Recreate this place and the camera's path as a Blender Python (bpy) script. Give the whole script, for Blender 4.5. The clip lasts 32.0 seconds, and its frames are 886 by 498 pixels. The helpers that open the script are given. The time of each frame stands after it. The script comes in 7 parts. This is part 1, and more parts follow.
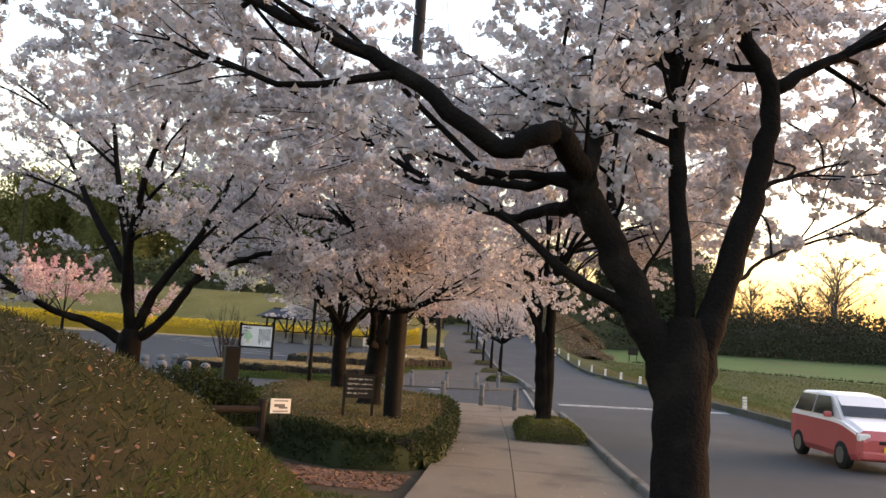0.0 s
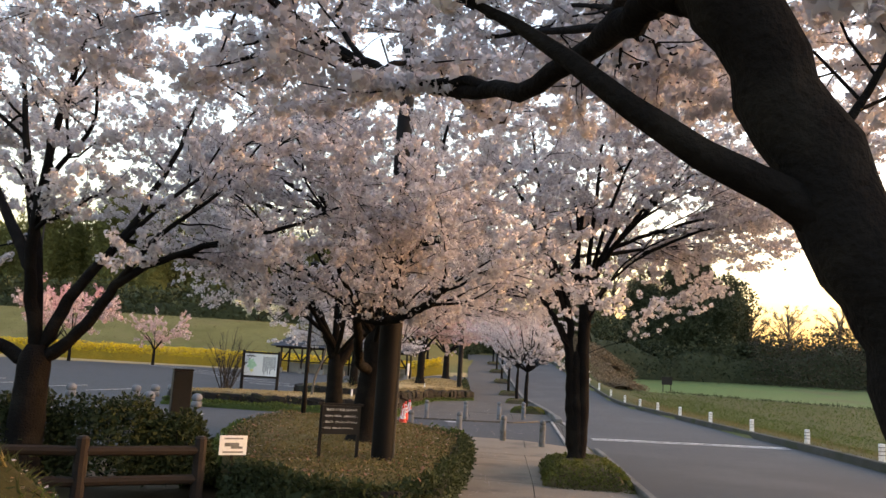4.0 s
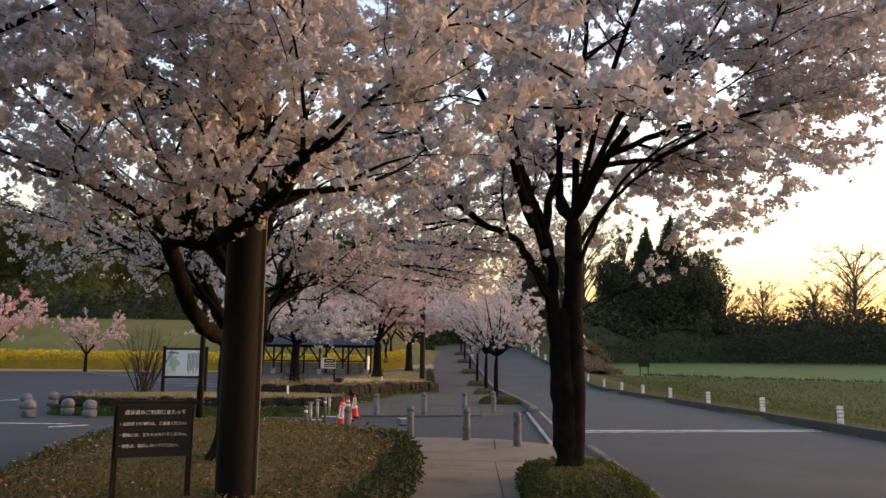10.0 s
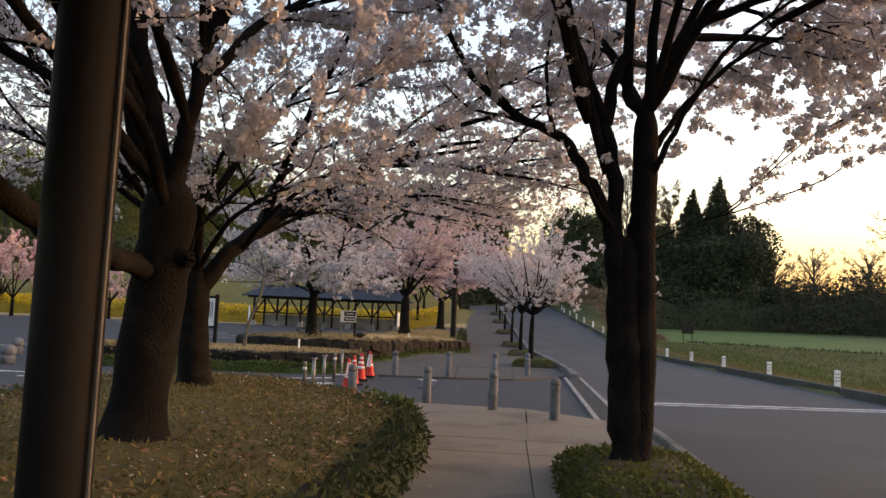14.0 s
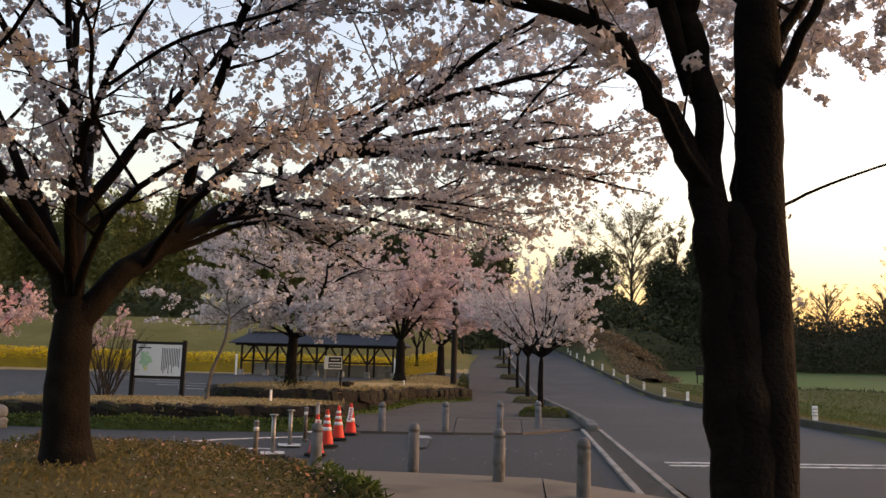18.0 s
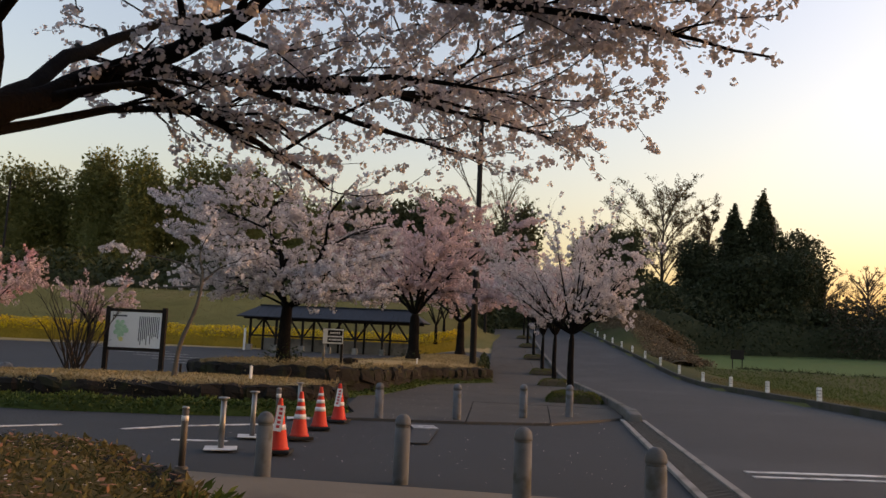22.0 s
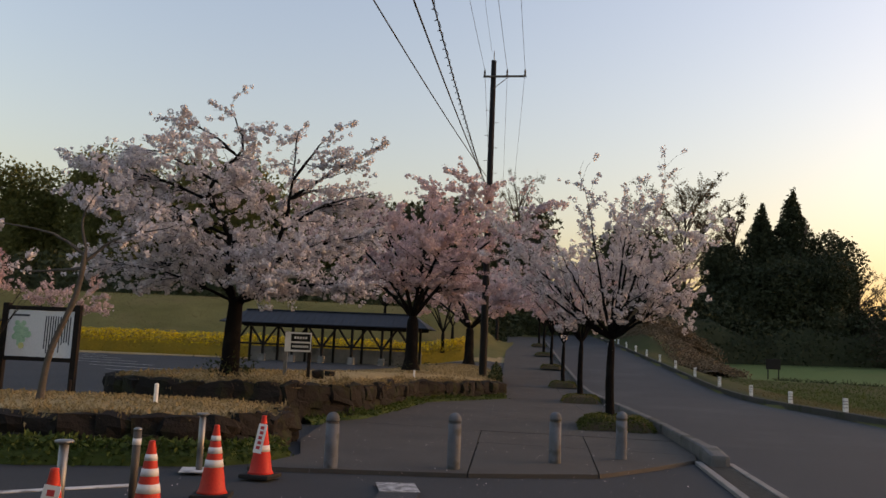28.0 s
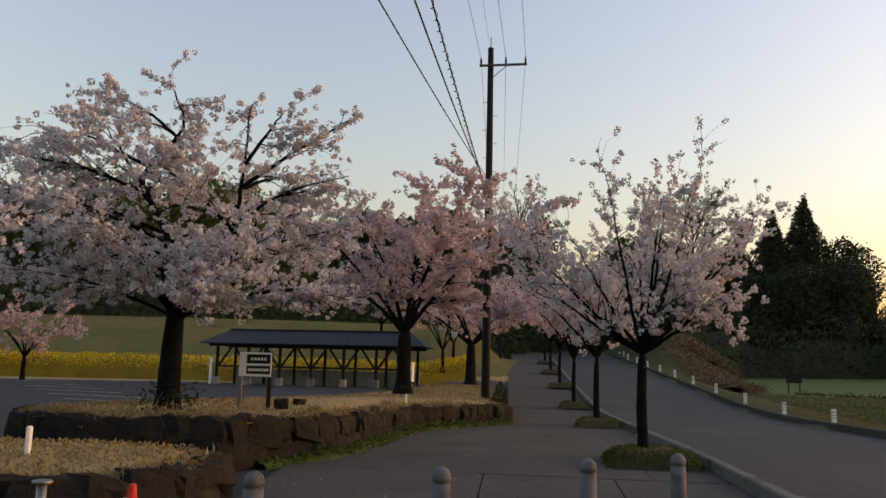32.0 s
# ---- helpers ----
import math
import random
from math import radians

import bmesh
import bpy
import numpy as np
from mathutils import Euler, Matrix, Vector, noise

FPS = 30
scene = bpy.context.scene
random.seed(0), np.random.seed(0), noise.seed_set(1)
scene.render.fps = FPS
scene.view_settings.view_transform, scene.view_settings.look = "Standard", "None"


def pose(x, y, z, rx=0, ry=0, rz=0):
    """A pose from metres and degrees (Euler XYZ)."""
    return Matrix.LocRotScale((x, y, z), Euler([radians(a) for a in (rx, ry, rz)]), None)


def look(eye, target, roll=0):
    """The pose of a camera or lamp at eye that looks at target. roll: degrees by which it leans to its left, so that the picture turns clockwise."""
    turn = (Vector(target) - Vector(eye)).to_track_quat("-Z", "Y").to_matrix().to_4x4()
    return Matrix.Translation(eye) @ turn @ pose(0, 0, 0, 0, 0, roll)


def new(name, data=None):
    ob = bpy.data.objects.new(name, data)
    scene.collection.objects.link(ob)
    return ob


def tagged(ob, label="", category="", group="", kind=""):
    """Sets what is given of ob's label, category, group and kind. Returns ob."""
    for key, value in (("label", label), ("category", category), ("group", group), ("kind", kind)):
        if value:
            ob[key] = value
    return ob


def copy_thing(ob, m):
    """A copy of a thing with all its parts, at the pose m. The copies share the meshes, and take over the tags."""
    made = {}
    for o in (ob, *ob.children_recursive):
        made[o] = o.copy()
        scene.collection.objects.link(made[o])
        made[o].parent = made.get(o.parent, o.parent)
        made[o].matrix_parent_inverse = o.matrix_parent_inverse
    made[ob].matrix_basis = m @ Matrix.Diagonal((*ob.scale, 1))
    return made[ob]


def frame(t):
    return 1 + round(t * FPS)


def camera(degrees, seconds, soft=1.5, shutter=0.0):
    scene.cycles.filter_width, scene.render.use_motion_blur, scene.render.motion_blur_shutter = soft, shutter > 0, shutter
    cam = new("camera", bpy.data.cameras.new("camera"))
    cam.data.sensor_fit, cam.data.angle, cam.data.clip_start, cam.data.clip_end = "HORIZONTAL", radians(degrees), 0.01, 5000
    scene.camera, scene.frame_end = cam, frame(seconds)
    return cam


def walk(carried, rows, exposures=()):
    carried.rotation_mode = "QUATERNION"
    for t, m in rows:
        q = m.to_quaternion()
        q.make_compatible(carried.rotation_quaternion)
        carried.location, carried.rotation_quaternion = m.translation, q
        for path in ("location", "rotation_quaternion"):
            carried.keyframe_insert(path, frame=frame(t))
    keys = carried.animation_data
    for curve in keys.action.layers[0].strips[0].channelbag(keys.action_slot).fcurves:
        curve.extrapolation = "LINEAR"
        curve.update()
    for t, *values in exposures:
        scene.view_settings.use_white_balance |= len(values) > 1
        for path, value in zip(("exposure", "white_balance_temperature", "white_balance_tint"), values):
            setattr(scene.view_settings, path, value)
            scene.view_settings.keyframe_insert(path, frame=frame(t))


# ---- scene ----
cam = camera(57.2, 32.0)
PATH = [
    (0, (0.376, -9.296, 2.209), (0.245, -7.312, 2.424), 3.8),
    (0.5, (0.417, -8.832, 2.193), (0.21, -6.865, 2.49), 3.5),
    (1, (0.431, -8.491, 2.19), (0.235, -6.514, 2.425), 3.5),
    (1.5, (0.43, -8.014, 2.152), (0.254, -6.032, 2.358), 2.2),
    (2, (0.424, -7.553, 2.094), (0.251, -5.575, 2.334), 4.2),
    (2.5, (0.442, -7.094, 2.077), (0.328, -5.11, 2.302), 3.0),
    (3, (0.485, -6.756, 2.055), (0.32, -4.783, 2.337), 3.3),
    (3.5, (0.513, -6.315, 2.038), (0.319, -4.344, 2.318), 3.5),
    (5.5, (0.539, -4.442, 1.958), (0.337, -2.479, 2.283), 3.5),
    (6, (0.542, -4.008, 1.928), (0.383, -2.032, 2.186), 3.6),
    (6.5, (0.521, -3.564, 1.919), (0.323, -1.589, 2.169), 2.1),
    (7, (0.508, -3.124, 1.912), (0.346, -1.146, 2.155), 2.9),
    (7.5, (0.5, -2.666, 1.886), (0.47, -0.688, 2.182), 0.8),
    (8, (0.571, -2.157, 1.83), (0.429, -0.181, 2.106), 3.1),
    (8.5, (0.646, -1.646, 1.771), (0.482, 0.33, 2.036), 1.7),
    (9, (0.692, -1.115, 1.766), (0.539, 0.864, 2.011), 1.9),
    (9.5, (0.716, -0.7, 1.738), (0.564, 1.282, 1.962), 2.1),
    (10, (0.668, -0.296, 1.729), (0.553, 1.681, 2.007), 0.7),
    (10.5, (0.678, 0.036, 1.708), (0.485, 2.005, 2.002), 1.5),
    (11, (0.679, 0.364, 1.705), (0.525, 2.34, 1.972), 2.4),
    (11.5, (0.654, 0.79, 1.702), (0.553, 2.774, 1.93), 0.8),
    (12, (0.68, 1.215, 1.645), (0.497, 3.197, 1.839), 1.8),
    (12.5, (0.693, 1.587, 1.621), (0.491, 3.569, 1.799), 2.0),
    (13, (0.699, 2.053, 1.605), (0.496, 4.037, 1.754), 1.5),
    (13.5, (0.72, 2.464, 1.606), (0.524, 4.448, 1.77), 2.6),
    (15.5, (0.709, 4.479, 1.559), (0.452, 6.448, 1.801), 1.7),
    (16, (0.669, 4.841, 1.56), (0.39, 6.803, 1.831), 3.0),
    (16.5, (0.65, 5.224, 1.567), (0.374, 7.193, 1.787), 1.2),
    (17, (0.628, 5.615, 1.572), (0.33, 7.562, 1.917), 2.1),
    (17.5, (0.589, 6.055, 1.575), (0.375, 8.017, 1.903), 2.0),
    (18, (0.577, 6.42, 1.567), (0.362, 8.386, 1.858), 1.5),
    (18.5, (0.586, 6.859, 1.56), (0.364, 8.823, 1.865), 3.0),
    (19, (0.571, 7.27, 1.535), (0.368, 9.228, 1.893), 1.3),
    (19.5, (0.564, 7.675, 1.527), (0.322, 9.616, 1.946), 2.6),
    (20, (0.521, 8.141, 1.511), (0.25, 10.085, 1.891), 2.3),
    (20.5, (0.483, 8.654, 1.491), (0.215, 10.613, 1.796), 1.2),
    (21, (0.487, 9.119, 1.502), (0.232, 11.081, 1.799), 1.9),
    (21.5, (0.446, 9.603, 1.489), (0.194, 11.571, 1.744), 1.4),
    (22, (0.425, 10.134, 1.473), (0.15, 12.1, 1.714), 2.5),
    (22.5, (0.347, 10.633, 1.453), (0.085, 12.604, 1.672), 1.6),
    (23, (0.296, 11.129, 1.453), (0.027, 13.095, 1.702), 1.1),
    (23.5, (0.242, 11.599, 1.459), (-0.006, 13.567, 1.712), 1.2),
    (24, (0.2, 12.1, 1.452), (-0.047, 14.075, 1.648), 1.1),
    (24.5, (0.196, 12.573, 1.498), (-0.076, 14.539, 1.739), 1.4),
    (25, (0.157, 13.056, 1.498), (-0.111, 15.018, 1.781), 0.8),
    (25.5, (0.143, 13.54, 1.515), (-0.181, 15.487, 1.839), 1.4),
    (27.5, (-0.032, 15.46, 1.506), (-0.319, 17.417, 1.798), 2.1),
    (28, (-0.06, 15.945, 1.496), (-0.364, 17.904, 1.757), 2.5),
    (28.5, (-0.142, 16.42, 1.476), (-0.428, 18.389, 1.682), 1.5),
    (29, (-0.181, 16.873, 1.472), (-0.489, 18.839, 1.667), 1.1),
    (29.5, (-0.232, 17.318, 1.499), (-0.52, 19.283, 1.734), 1.2),
    (30, (-0.303, 17.8, 1.511), (-0.569, 19.765, 1.77), 0.8),
    (30.5, (-0.325, 18.287, 1.51), (-0.629, 20.245, 1.782), 1.4),
    (31, (-0.367, 18.706, 1.522), (-0.672, 20.659, 1.82), 0.8),
    (31.5, (-0.352, 19.164, 1.549), (-0.689, 21.115, 1.832), 1.4),
    (32, (-0.362, 19.462, 1.562), (-0.67, 21.414, 1.868), 1.4),
]
walk(cam, [(t, look(eye, target, roll)) for t, eye, target, roll in PATH],
     [(0, 3.3, 9600, 36), (3, 3.48, 9600, 35), (6, 2.92, 9300, 35), (9, 2.75, 9200, 37), (13, 2.75, 9000, 37), (17, 2.9, 10200, 39), (19, 2.32, 10300, 40), (20, 2.33, 10200, 40), (22, 2.1, 9800, 39), (25, 1.95, 9100, 38), (28, 1.95, 9500, 38), (32, 1.95, 9800, 38)])

# ---- world, sun, exposure ----
SUN_AZ = 72.0      # degrees to the right of straight ahead
SUN_EL = 8.0
world = bpy.data.worlds.new("world")
scene.world = world
world.use_nodes = True
wn = world.node_tree.nodes
sky = wn.new("ShaderNodeTexSky")
sky.sky_type = "NISHITA"
sky.sun_disc = False
sky.sun_elevation = radians(SUN_EL)
sky.sun_rotation = radians(SUN_AZ)
sky.air_density = 1.6
sky.dust_density = 3.5
sky.ozone_density = 4.0
world.node_tree.links.new(sky.outputs[0], wn["Background"].inputs[0])
wn["Background"].inputs[1].default_value = 0.15
sun_data = bpy.data.lights.new("sun", "SUN")
sun_data.energy = 0.05
sun_data.angle = radians(50.0)
sun_data.color = (0.95, 0.95, 1.0)
sun = new("sun", sun_data)
sun.matrix_world = look((0, 0, 0), (-math.sin(radians(SUN_AZ)), -math.cos(radians(SUN_AZ)), -math.tan(radians(SUN_EL))))

# ---- materials ----
MATS = {}


def node_mat(name, base, rough=0.85, alt=None, scale=3.0, fine=60.0, amount=0.5, bump=0.25, bump_scale=80.0, metal=0.0,
             island=0.0, obj=0.0, detail=6.0, translucent=0.0, stain=None, stain_scale=0.6, spec=0.15):
    """Principled surface with two scales of colour variation and a fine relief."""
    m = bpy.data.materials.new(name)
    m.use_nodes = True
    nt = m.node_tree
    n, l = nt.nodes, nt.links
    bsdf = n["Principled BSDF"]
    bsdf.inputs["Roughness"].default_value = rough
    bsdf.inputs["Metallic"].default_value = metal
    bsdf.inputs["Specular IOR Level"].default_value = spec
    geo = n.new("ShaderNodeNewGeometry")
    pos = geo.outputs["Position"]
    alt = alt or tuple(c * 0.6 for c in base)

    def noise_fac(sc, det, lo, hi):
        tx = n.new("ShaderNodeTexNoise")
        tx.inputs["Scale"].default_value = sc
        tx.inputs["Detail"].default_value = det
        l.new(pos, tx.inputs["Vector"])
        mr = n.new("ShaderNodeMapRange")
        mr.inputs["From Min"].default_value = lo
        mr.inputs["From Max"].default_value = hi
        l.new(tx.outputs["Fac"], mr.inputs["Value"])
        return mr.outputs["Result"]

    def mix(a, b, fac, k=1.0):
        mx = n.new("ShaderNodeMix")
        mx.data_type = "RGBA"
        if k != 1.0:
            mm = n.new("ShaderNodeMath")
            mm.operation = "MULTIPLY"
            mm.inputs[1].default_value = k
            l.new(fac, mm.inputs[0])
            fac = mm.outputs[0]
        l.new(fac, mx.inputs["Factor"])
        for sock, v in ((mx.inputs[6], a), (mx.inputs[7], b)):
            if isinstance(v, tuple):
                sock.default_value = (*v, 1)
            else:
                l.new(v, sock)
        return mx.outputs[2]

    col = mix(tuple(base), tuple(alt), noise_fac(scale, detail, 0.3, 0.7), amount)
    col = mix(col, tuple(c * 0.55 for c in base), noise_fac(fine, 3.0, 0.45, 0.75), amount * 0.7)
    if stain:
        col = mix(col, tuple(stain), noise_fac(stain_scale, 5.0, 0.52, 0.66), 0.8)
    if island:
        col = mix(col, tuple(c * 0.45 for c in base), geo.outputs["Random Per Island"], island)
    if obj:
        oi = n.new("ShaderNodeObjectInfo")
        col = mix(col, tuple(alt), oi.outputs["Random"], obj)
    l.new(col, bsdf.inputs["Base Color"])
    if bump:
        tx = n.new("ShaderNodeTexNoise")
        tx.inputs["Scale"].default_value = bump_scale
        tx.inputs["Detail"].default_value = 5.0
        l.new(pos, tx.inputs["Vector"])
        bp = n.new("ShaderNodeBump")
        bp.inputs["Strength"].default_value = bump
        bp.inputs["Distance"].default_value = 0.02
        l.new(tx.outputs["Fac"], bp.inputs["Height"])
        l.new(bp.outputs["Normal"], bsdf.inputs["Normal"])
    if translucent:
        tr = n.new("ShaderNodeBsdfTranslucent")
        l.new(col, tr.inputs["Color"])
        ms = n.new("ShaderNodeMixShader")
        ms.inputs[0].default_value = translucent
        l.new(bsdf.outputs[0], ms.inputs[1])
        l.new(tr.outputs[0], ms.inputs[2])
        l.new(ms.outputs[0], n["Material Output"].inputs["Surface"])
    MATS[name] = m
    return m


asphalt = node_mat("asphalt", (0.050, 0.0565, 0.0600), 0.85, (0.038, 0.0435, 0.047), 0.35, 140, 0.6, 0.35, 160, stain=(0.060, 0.067, 0.070), stain_scale=0.25)
asphalt_dark = node_mat("asphalt_crossing", (0.043, 0.0485, 0.0515), 0.85, (0.033, 0.0375, 0.040), 0.5, 150, 0.6, 0.35, 160)
paving = node_mat("paving", (0.205, 0.172, 0.134), 0.88, (0.145, 0.122, 0.096), 0.9, 110, 0.7, 0.3, 120, obj=0.35, stain=(0.08, 0.072, 0.06), stain_scale=0.8)
paving_grey = node_mat("paving_grey", (0.083, 0.077, 0.069), 0.88, (0.062, 0.058, 0.052), 0.8, 110, 0.7, 0.3, 120, obj=0.35, stain=(0.055, 0.053, 0.05), stain_scale=0.7)
concrete = node_mat("concrete", (0.26, 0.25, 0.235), 0.85, (0.16, 0.155, 0.145), 1.6, 90, 0.7, 0.3, 90, stain=(0.10, 0.10, 0.09), stain_scale=1.4)
granite = node_mat("granite", (0.140, 0.153, 0.168), 0.8, (0.082, 0.088, 0.095), 5, 220, 0.8, 0.15, 200, stain=(0.06, 0.06, 0.05), stain_scale=6.0)
kerb_grey = node_mat("weathered_kerb", (0.15, 0.15, 0.145), 0.88, (0.09, 0.092, 0.088), 1.8, 80, 0.8, 0.35, 90, stain=(0.05, 0.055, 0.04), stain_scale=1.6)
kerb_mossy = node_mat("mossy_kerb", (0.075, 0.075, 0.068), 0.9, (0.045, 0.048, 0.038), 1.4, 70, 0.8, 0.4, 80, stain=(0.035, 0.045, 0.02), stain_scale=1.1)
worn_paint = node_mat("worn_paint", (0.50, 0.50, 0.49), 0.75, (0.12, 0.13, 0.135), 9.0, 45, 1.0, 0.25, 120, stain=(0.05, 0.055, 0.06), stain_scale=14.0)
white_paint = node_mat("road_paint", (0.62, 0.62, 0.6), 0.7, (0.35, 0.35, 0.34), 2.0, 70, 0.8, 0.2, 120, stain=(0.13, 0.13, 0.13), stain_scale=5.0)
soil = node_mat("soil", (0.09, 0.068, 0.048), 0.95, (0.055, 0.045, 0.03), 1.2, 50, 0.8, 0.6, 40, spec=0.04)
grass_soil = node_mat("ground_grass", (0.10, 0.115, 0.04), 0.95, (0.15, 0.125, 0.06), 0.4, 30, 0.8, 0.6, 40, spec=0.04)
field_grass = node_mat("field_grass", (0.080, 0.135, 0.052), 0.95, (0.105, 0.142, 0.060), 0.08, 12, 0.8, 0.5, 30, stain=(0.10, 0.105, 0.055), stain_scale=0.07, spec=0.04)
verge_grass = node_mat("verge_grass", (0.052, 0.064, 0.025), 0.95, (0.080, 0.072, 0.037), 0.25, 20, 0.9, 0.5, 30, spec=0.04)
bank_grass = node_mat("bank_grass", (0.155, 0.138, 0.055), 0.95, (0.098, 0.094, 0.034), 0.35, 12, 0.9, 0.6, 14, stain=(0.15, 0.12, 0.055), stain_scale=0.22, spec=0.04)
dry_turf = node_mat("dry_turf", (0.345, 0.262, 0.14), 0.95, (0.23, 0.176, 0.09), 1.5, 45, 0.8, 0.6, 60, spec=0.04)
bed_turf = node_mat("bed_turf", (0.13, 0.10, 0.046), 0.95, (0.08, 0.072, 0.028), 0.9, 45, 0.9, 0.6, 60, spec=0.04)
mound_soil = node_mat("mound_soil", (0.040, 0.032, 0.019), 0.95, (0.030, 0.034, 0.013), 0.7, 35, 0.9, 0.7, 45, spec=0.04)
stone = node_mat("stone", (0.022, 0.0185, 0.016), 0.95, (0.013, 0.0115, 0.0105), 3.0, 60, 0.9, 1.0, 22, obj=0.6, stain=(0.03, 0.036, 0.016), stain_scale=3.0)
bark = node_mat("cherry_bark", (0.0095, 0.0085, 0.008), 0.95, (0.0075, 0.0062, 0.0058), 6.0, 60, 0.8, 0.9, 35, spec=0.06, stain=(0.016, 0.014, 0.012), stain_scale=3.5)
bark_grey = node_mat("grey_bark", (0.10, 0.088, 0.075), 0.9, (0.055, 0.048, 0.04), 4.0, 50, 0.8, 0.6, 30, spec=0.2)
shrub_bark = node_mat("shrub_bark", (0.055, 0.042, 0.034), 0.9, (0.035, 0.028, 0.022), 4.0, 50, 0.8, 0.4, 30, spec=0.1)
blossom = node_mat("blossom", (0.71, 0.665, 0.675), 0.8, (0.76, 0.72, 0.73), 0.9, 9, 0.6, 0, island=0.5, translucent=0.3)
blossom_pink = node_mat("blossom_pink", (0.71, 0.55, 0.56), 0.8, (0.72, 0.61, 0.62), 0.7, 9, 0.6, 0, island=0.45, translucent=0.3)
blossom_deep = node_mat("blossom_deep", (0.66, 0.34, 0.38), 0.8, (0.72, 0.52, 0.52), 0.7, 9, 0.8, 0, island=0.45, translucent=0.15)
blossom_pale = node_mat("blossom_pale", (0.70, 0.52, 0.49), 0.8, (0.68, 0.46, 0.46), 0.5, 9, 0.7, 0, island=0.4, translucent=0.15)
blossom_white = node_mat("blossom_white", (0.78, 0.78, 0.62), 0.8, (0.7, 0.7, 0.5), 0.7, 9, 0.8, 0, island=0.45, translucent=0.15)
leaf_dark = node_mat("leaf_dark", (0.030, 0.044, 0.018), 0.75, (0.046, 0.060, 0.022), 0.8, 12, 0.8, 0, island=0.5, translucent=0.2)
leaf_box = node_mat("leaf_shrub", (0.07, 0.092, 0.022), 0.7, (0.11, 0.115, 0.03), 1.2, 14, 0.8, 0, island=0.5, translucent=0.25)
leaf_green = node_mat("leaf_green", (0.055, 0.095, 0.022), 0.7, (0.09, 0.12, 0.03), 1.2, 14, 0.8, 0, island=0.5, translucent=0.25)
leaf_dry = node_mat("leaf_dry", (0.33, 0.248, 0.13), 0.85, (0.215, 0.168, 0.08), 1.3, 14, 0.8, 0, island=0.5, translucent=0.2)
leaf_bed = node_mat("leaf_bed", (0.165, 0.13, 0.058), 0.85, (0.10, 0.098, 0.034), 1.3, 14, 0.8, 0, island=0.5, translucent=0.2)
leaf_litter = node_mat("leaf_litter", (0.30, 0.15, 0.10), 0.85, (0.20, 0.11, 0.06), 2.3, 14, 0.8, 0, island=0.6)
petal_litter = node_mat("fallen_petals", (0.62, 0.52, 0.50), 0.85, (0.5, 0.42, 0.4), 2.3, 14, 0.5, 0, island=0.2)
forsythia = node_mat("forsythia", (0.82, 0.56, 0.02), 0.8, (0.78, 0.60, 0.04), 0.8, 8, 0.6, 0, island=0.35, translucent=0.25)
leaf_gold = node_mat("leaf_gold", (0.40, 0.27, 0.035), 0.8, (0.24, 0.19, 0.035), 0.9, 8, 0.8, 0, island=0.4, translucent=0.2)
leaf_bamboo = node_mat("leaf_bamboo", (0.115, 0.13, 0.04), 0.75, (0.16, 0.155, 0.055), 0.12, 3, 0.9, 0, island=0.4, translucent=0.2)
leaf_conifer = node_mat("leaf_conifer", (0.034, 0.048, 0.027), 0.8, (0.048, 0.060, 0.032), 0.3, 3, 0.6, 0, island=0.25, translucent=0.1)
leaf_ever = node_mat("leaf_evergreen", (0.045, 0.058, 0.028), 0.8, (0.068, 0.078, 0.034), 0.2, 3, 0.6, 0, island=0.28, translucent=0.1)
twig_haze = node_mat("twig", (0.125, 0.105, 0.062), 0.9, (0.10, 0.078, 0.05), 0.3, 5, 0.7, 0, island=0.4)
scrub = node_mat("scrub", (0.062, 0.050, 0.036), 0.9, (0.045, 0.046, 0.028), 0.3, 5, 0.8, 0, island=0.4)
bramble = node_mat("bramble", (0.20, 0.14, 0.09), 0.9, (0.13, 0.10, 0.06), 0.3, 5, 0.8, 0, island=0.5)
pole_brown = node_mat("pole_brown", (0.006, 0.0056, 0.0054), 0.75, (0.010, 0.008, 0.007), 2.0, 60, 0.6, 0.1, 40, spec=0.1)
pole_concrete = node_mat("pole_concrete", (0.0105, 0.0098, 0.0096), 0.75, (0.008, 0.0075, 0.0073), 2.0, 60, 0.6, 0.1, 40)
dark_wood = node_mat("dark_wood", (0.022, 0.016, 0.013), 0.85, (0.013, 0.010, 0.008), 6.0, 60, 0.8, 0.4, 50, spec=0.2)
sign_black = node_mat("sign_black", (0.016, 0.014, 0.013), 0.5, (0.024, 0.021, 0.02), 3.0, 50, 0.5, 0.08, 60)
sign_white = node_mat("sign_white", (0.74, 0.74, 0.72), 0.5, (0.66, 0.66, 0.63), 2.0, 30, 0.4, 0.03, 60)
ink = node_mat("ink", (0.05, 0.055, 0.06), 0.6, (0.08, 0.08, 0.085), 9, 40, 0.4, 0)
map_green = node_mat("map_green", (0.30, 0.55, 0.36), 0.5, (0.45, 0.68, 0.45), 6, 40, 0.9, 0)
map_yellow = node_mat("map_yellow", (0.72, 0.66, 0.25), 0.5, (0.6, 0.6, 0.3), 6, 40, 0.6, 0)
cone_red = node_mat("cone_red", (0.55, 0.04, 0.028), 0.5, (0.50, 0.05, 0.03), 4, 50, 0.6, 0.04, 60)
cone_orange = node_mat("cone_orange", (0.58, 0.038, 0.028), 0.5, (0.50, 0.034, 0.026), 4, 50, 0.5, 0.04, 60)
rubber = node_mat("rubber", (0.018, 0.018, 0.018), 0.8, (0.03, 0.03, 0.03), 8, 60, 0.6, 0.2, 60)
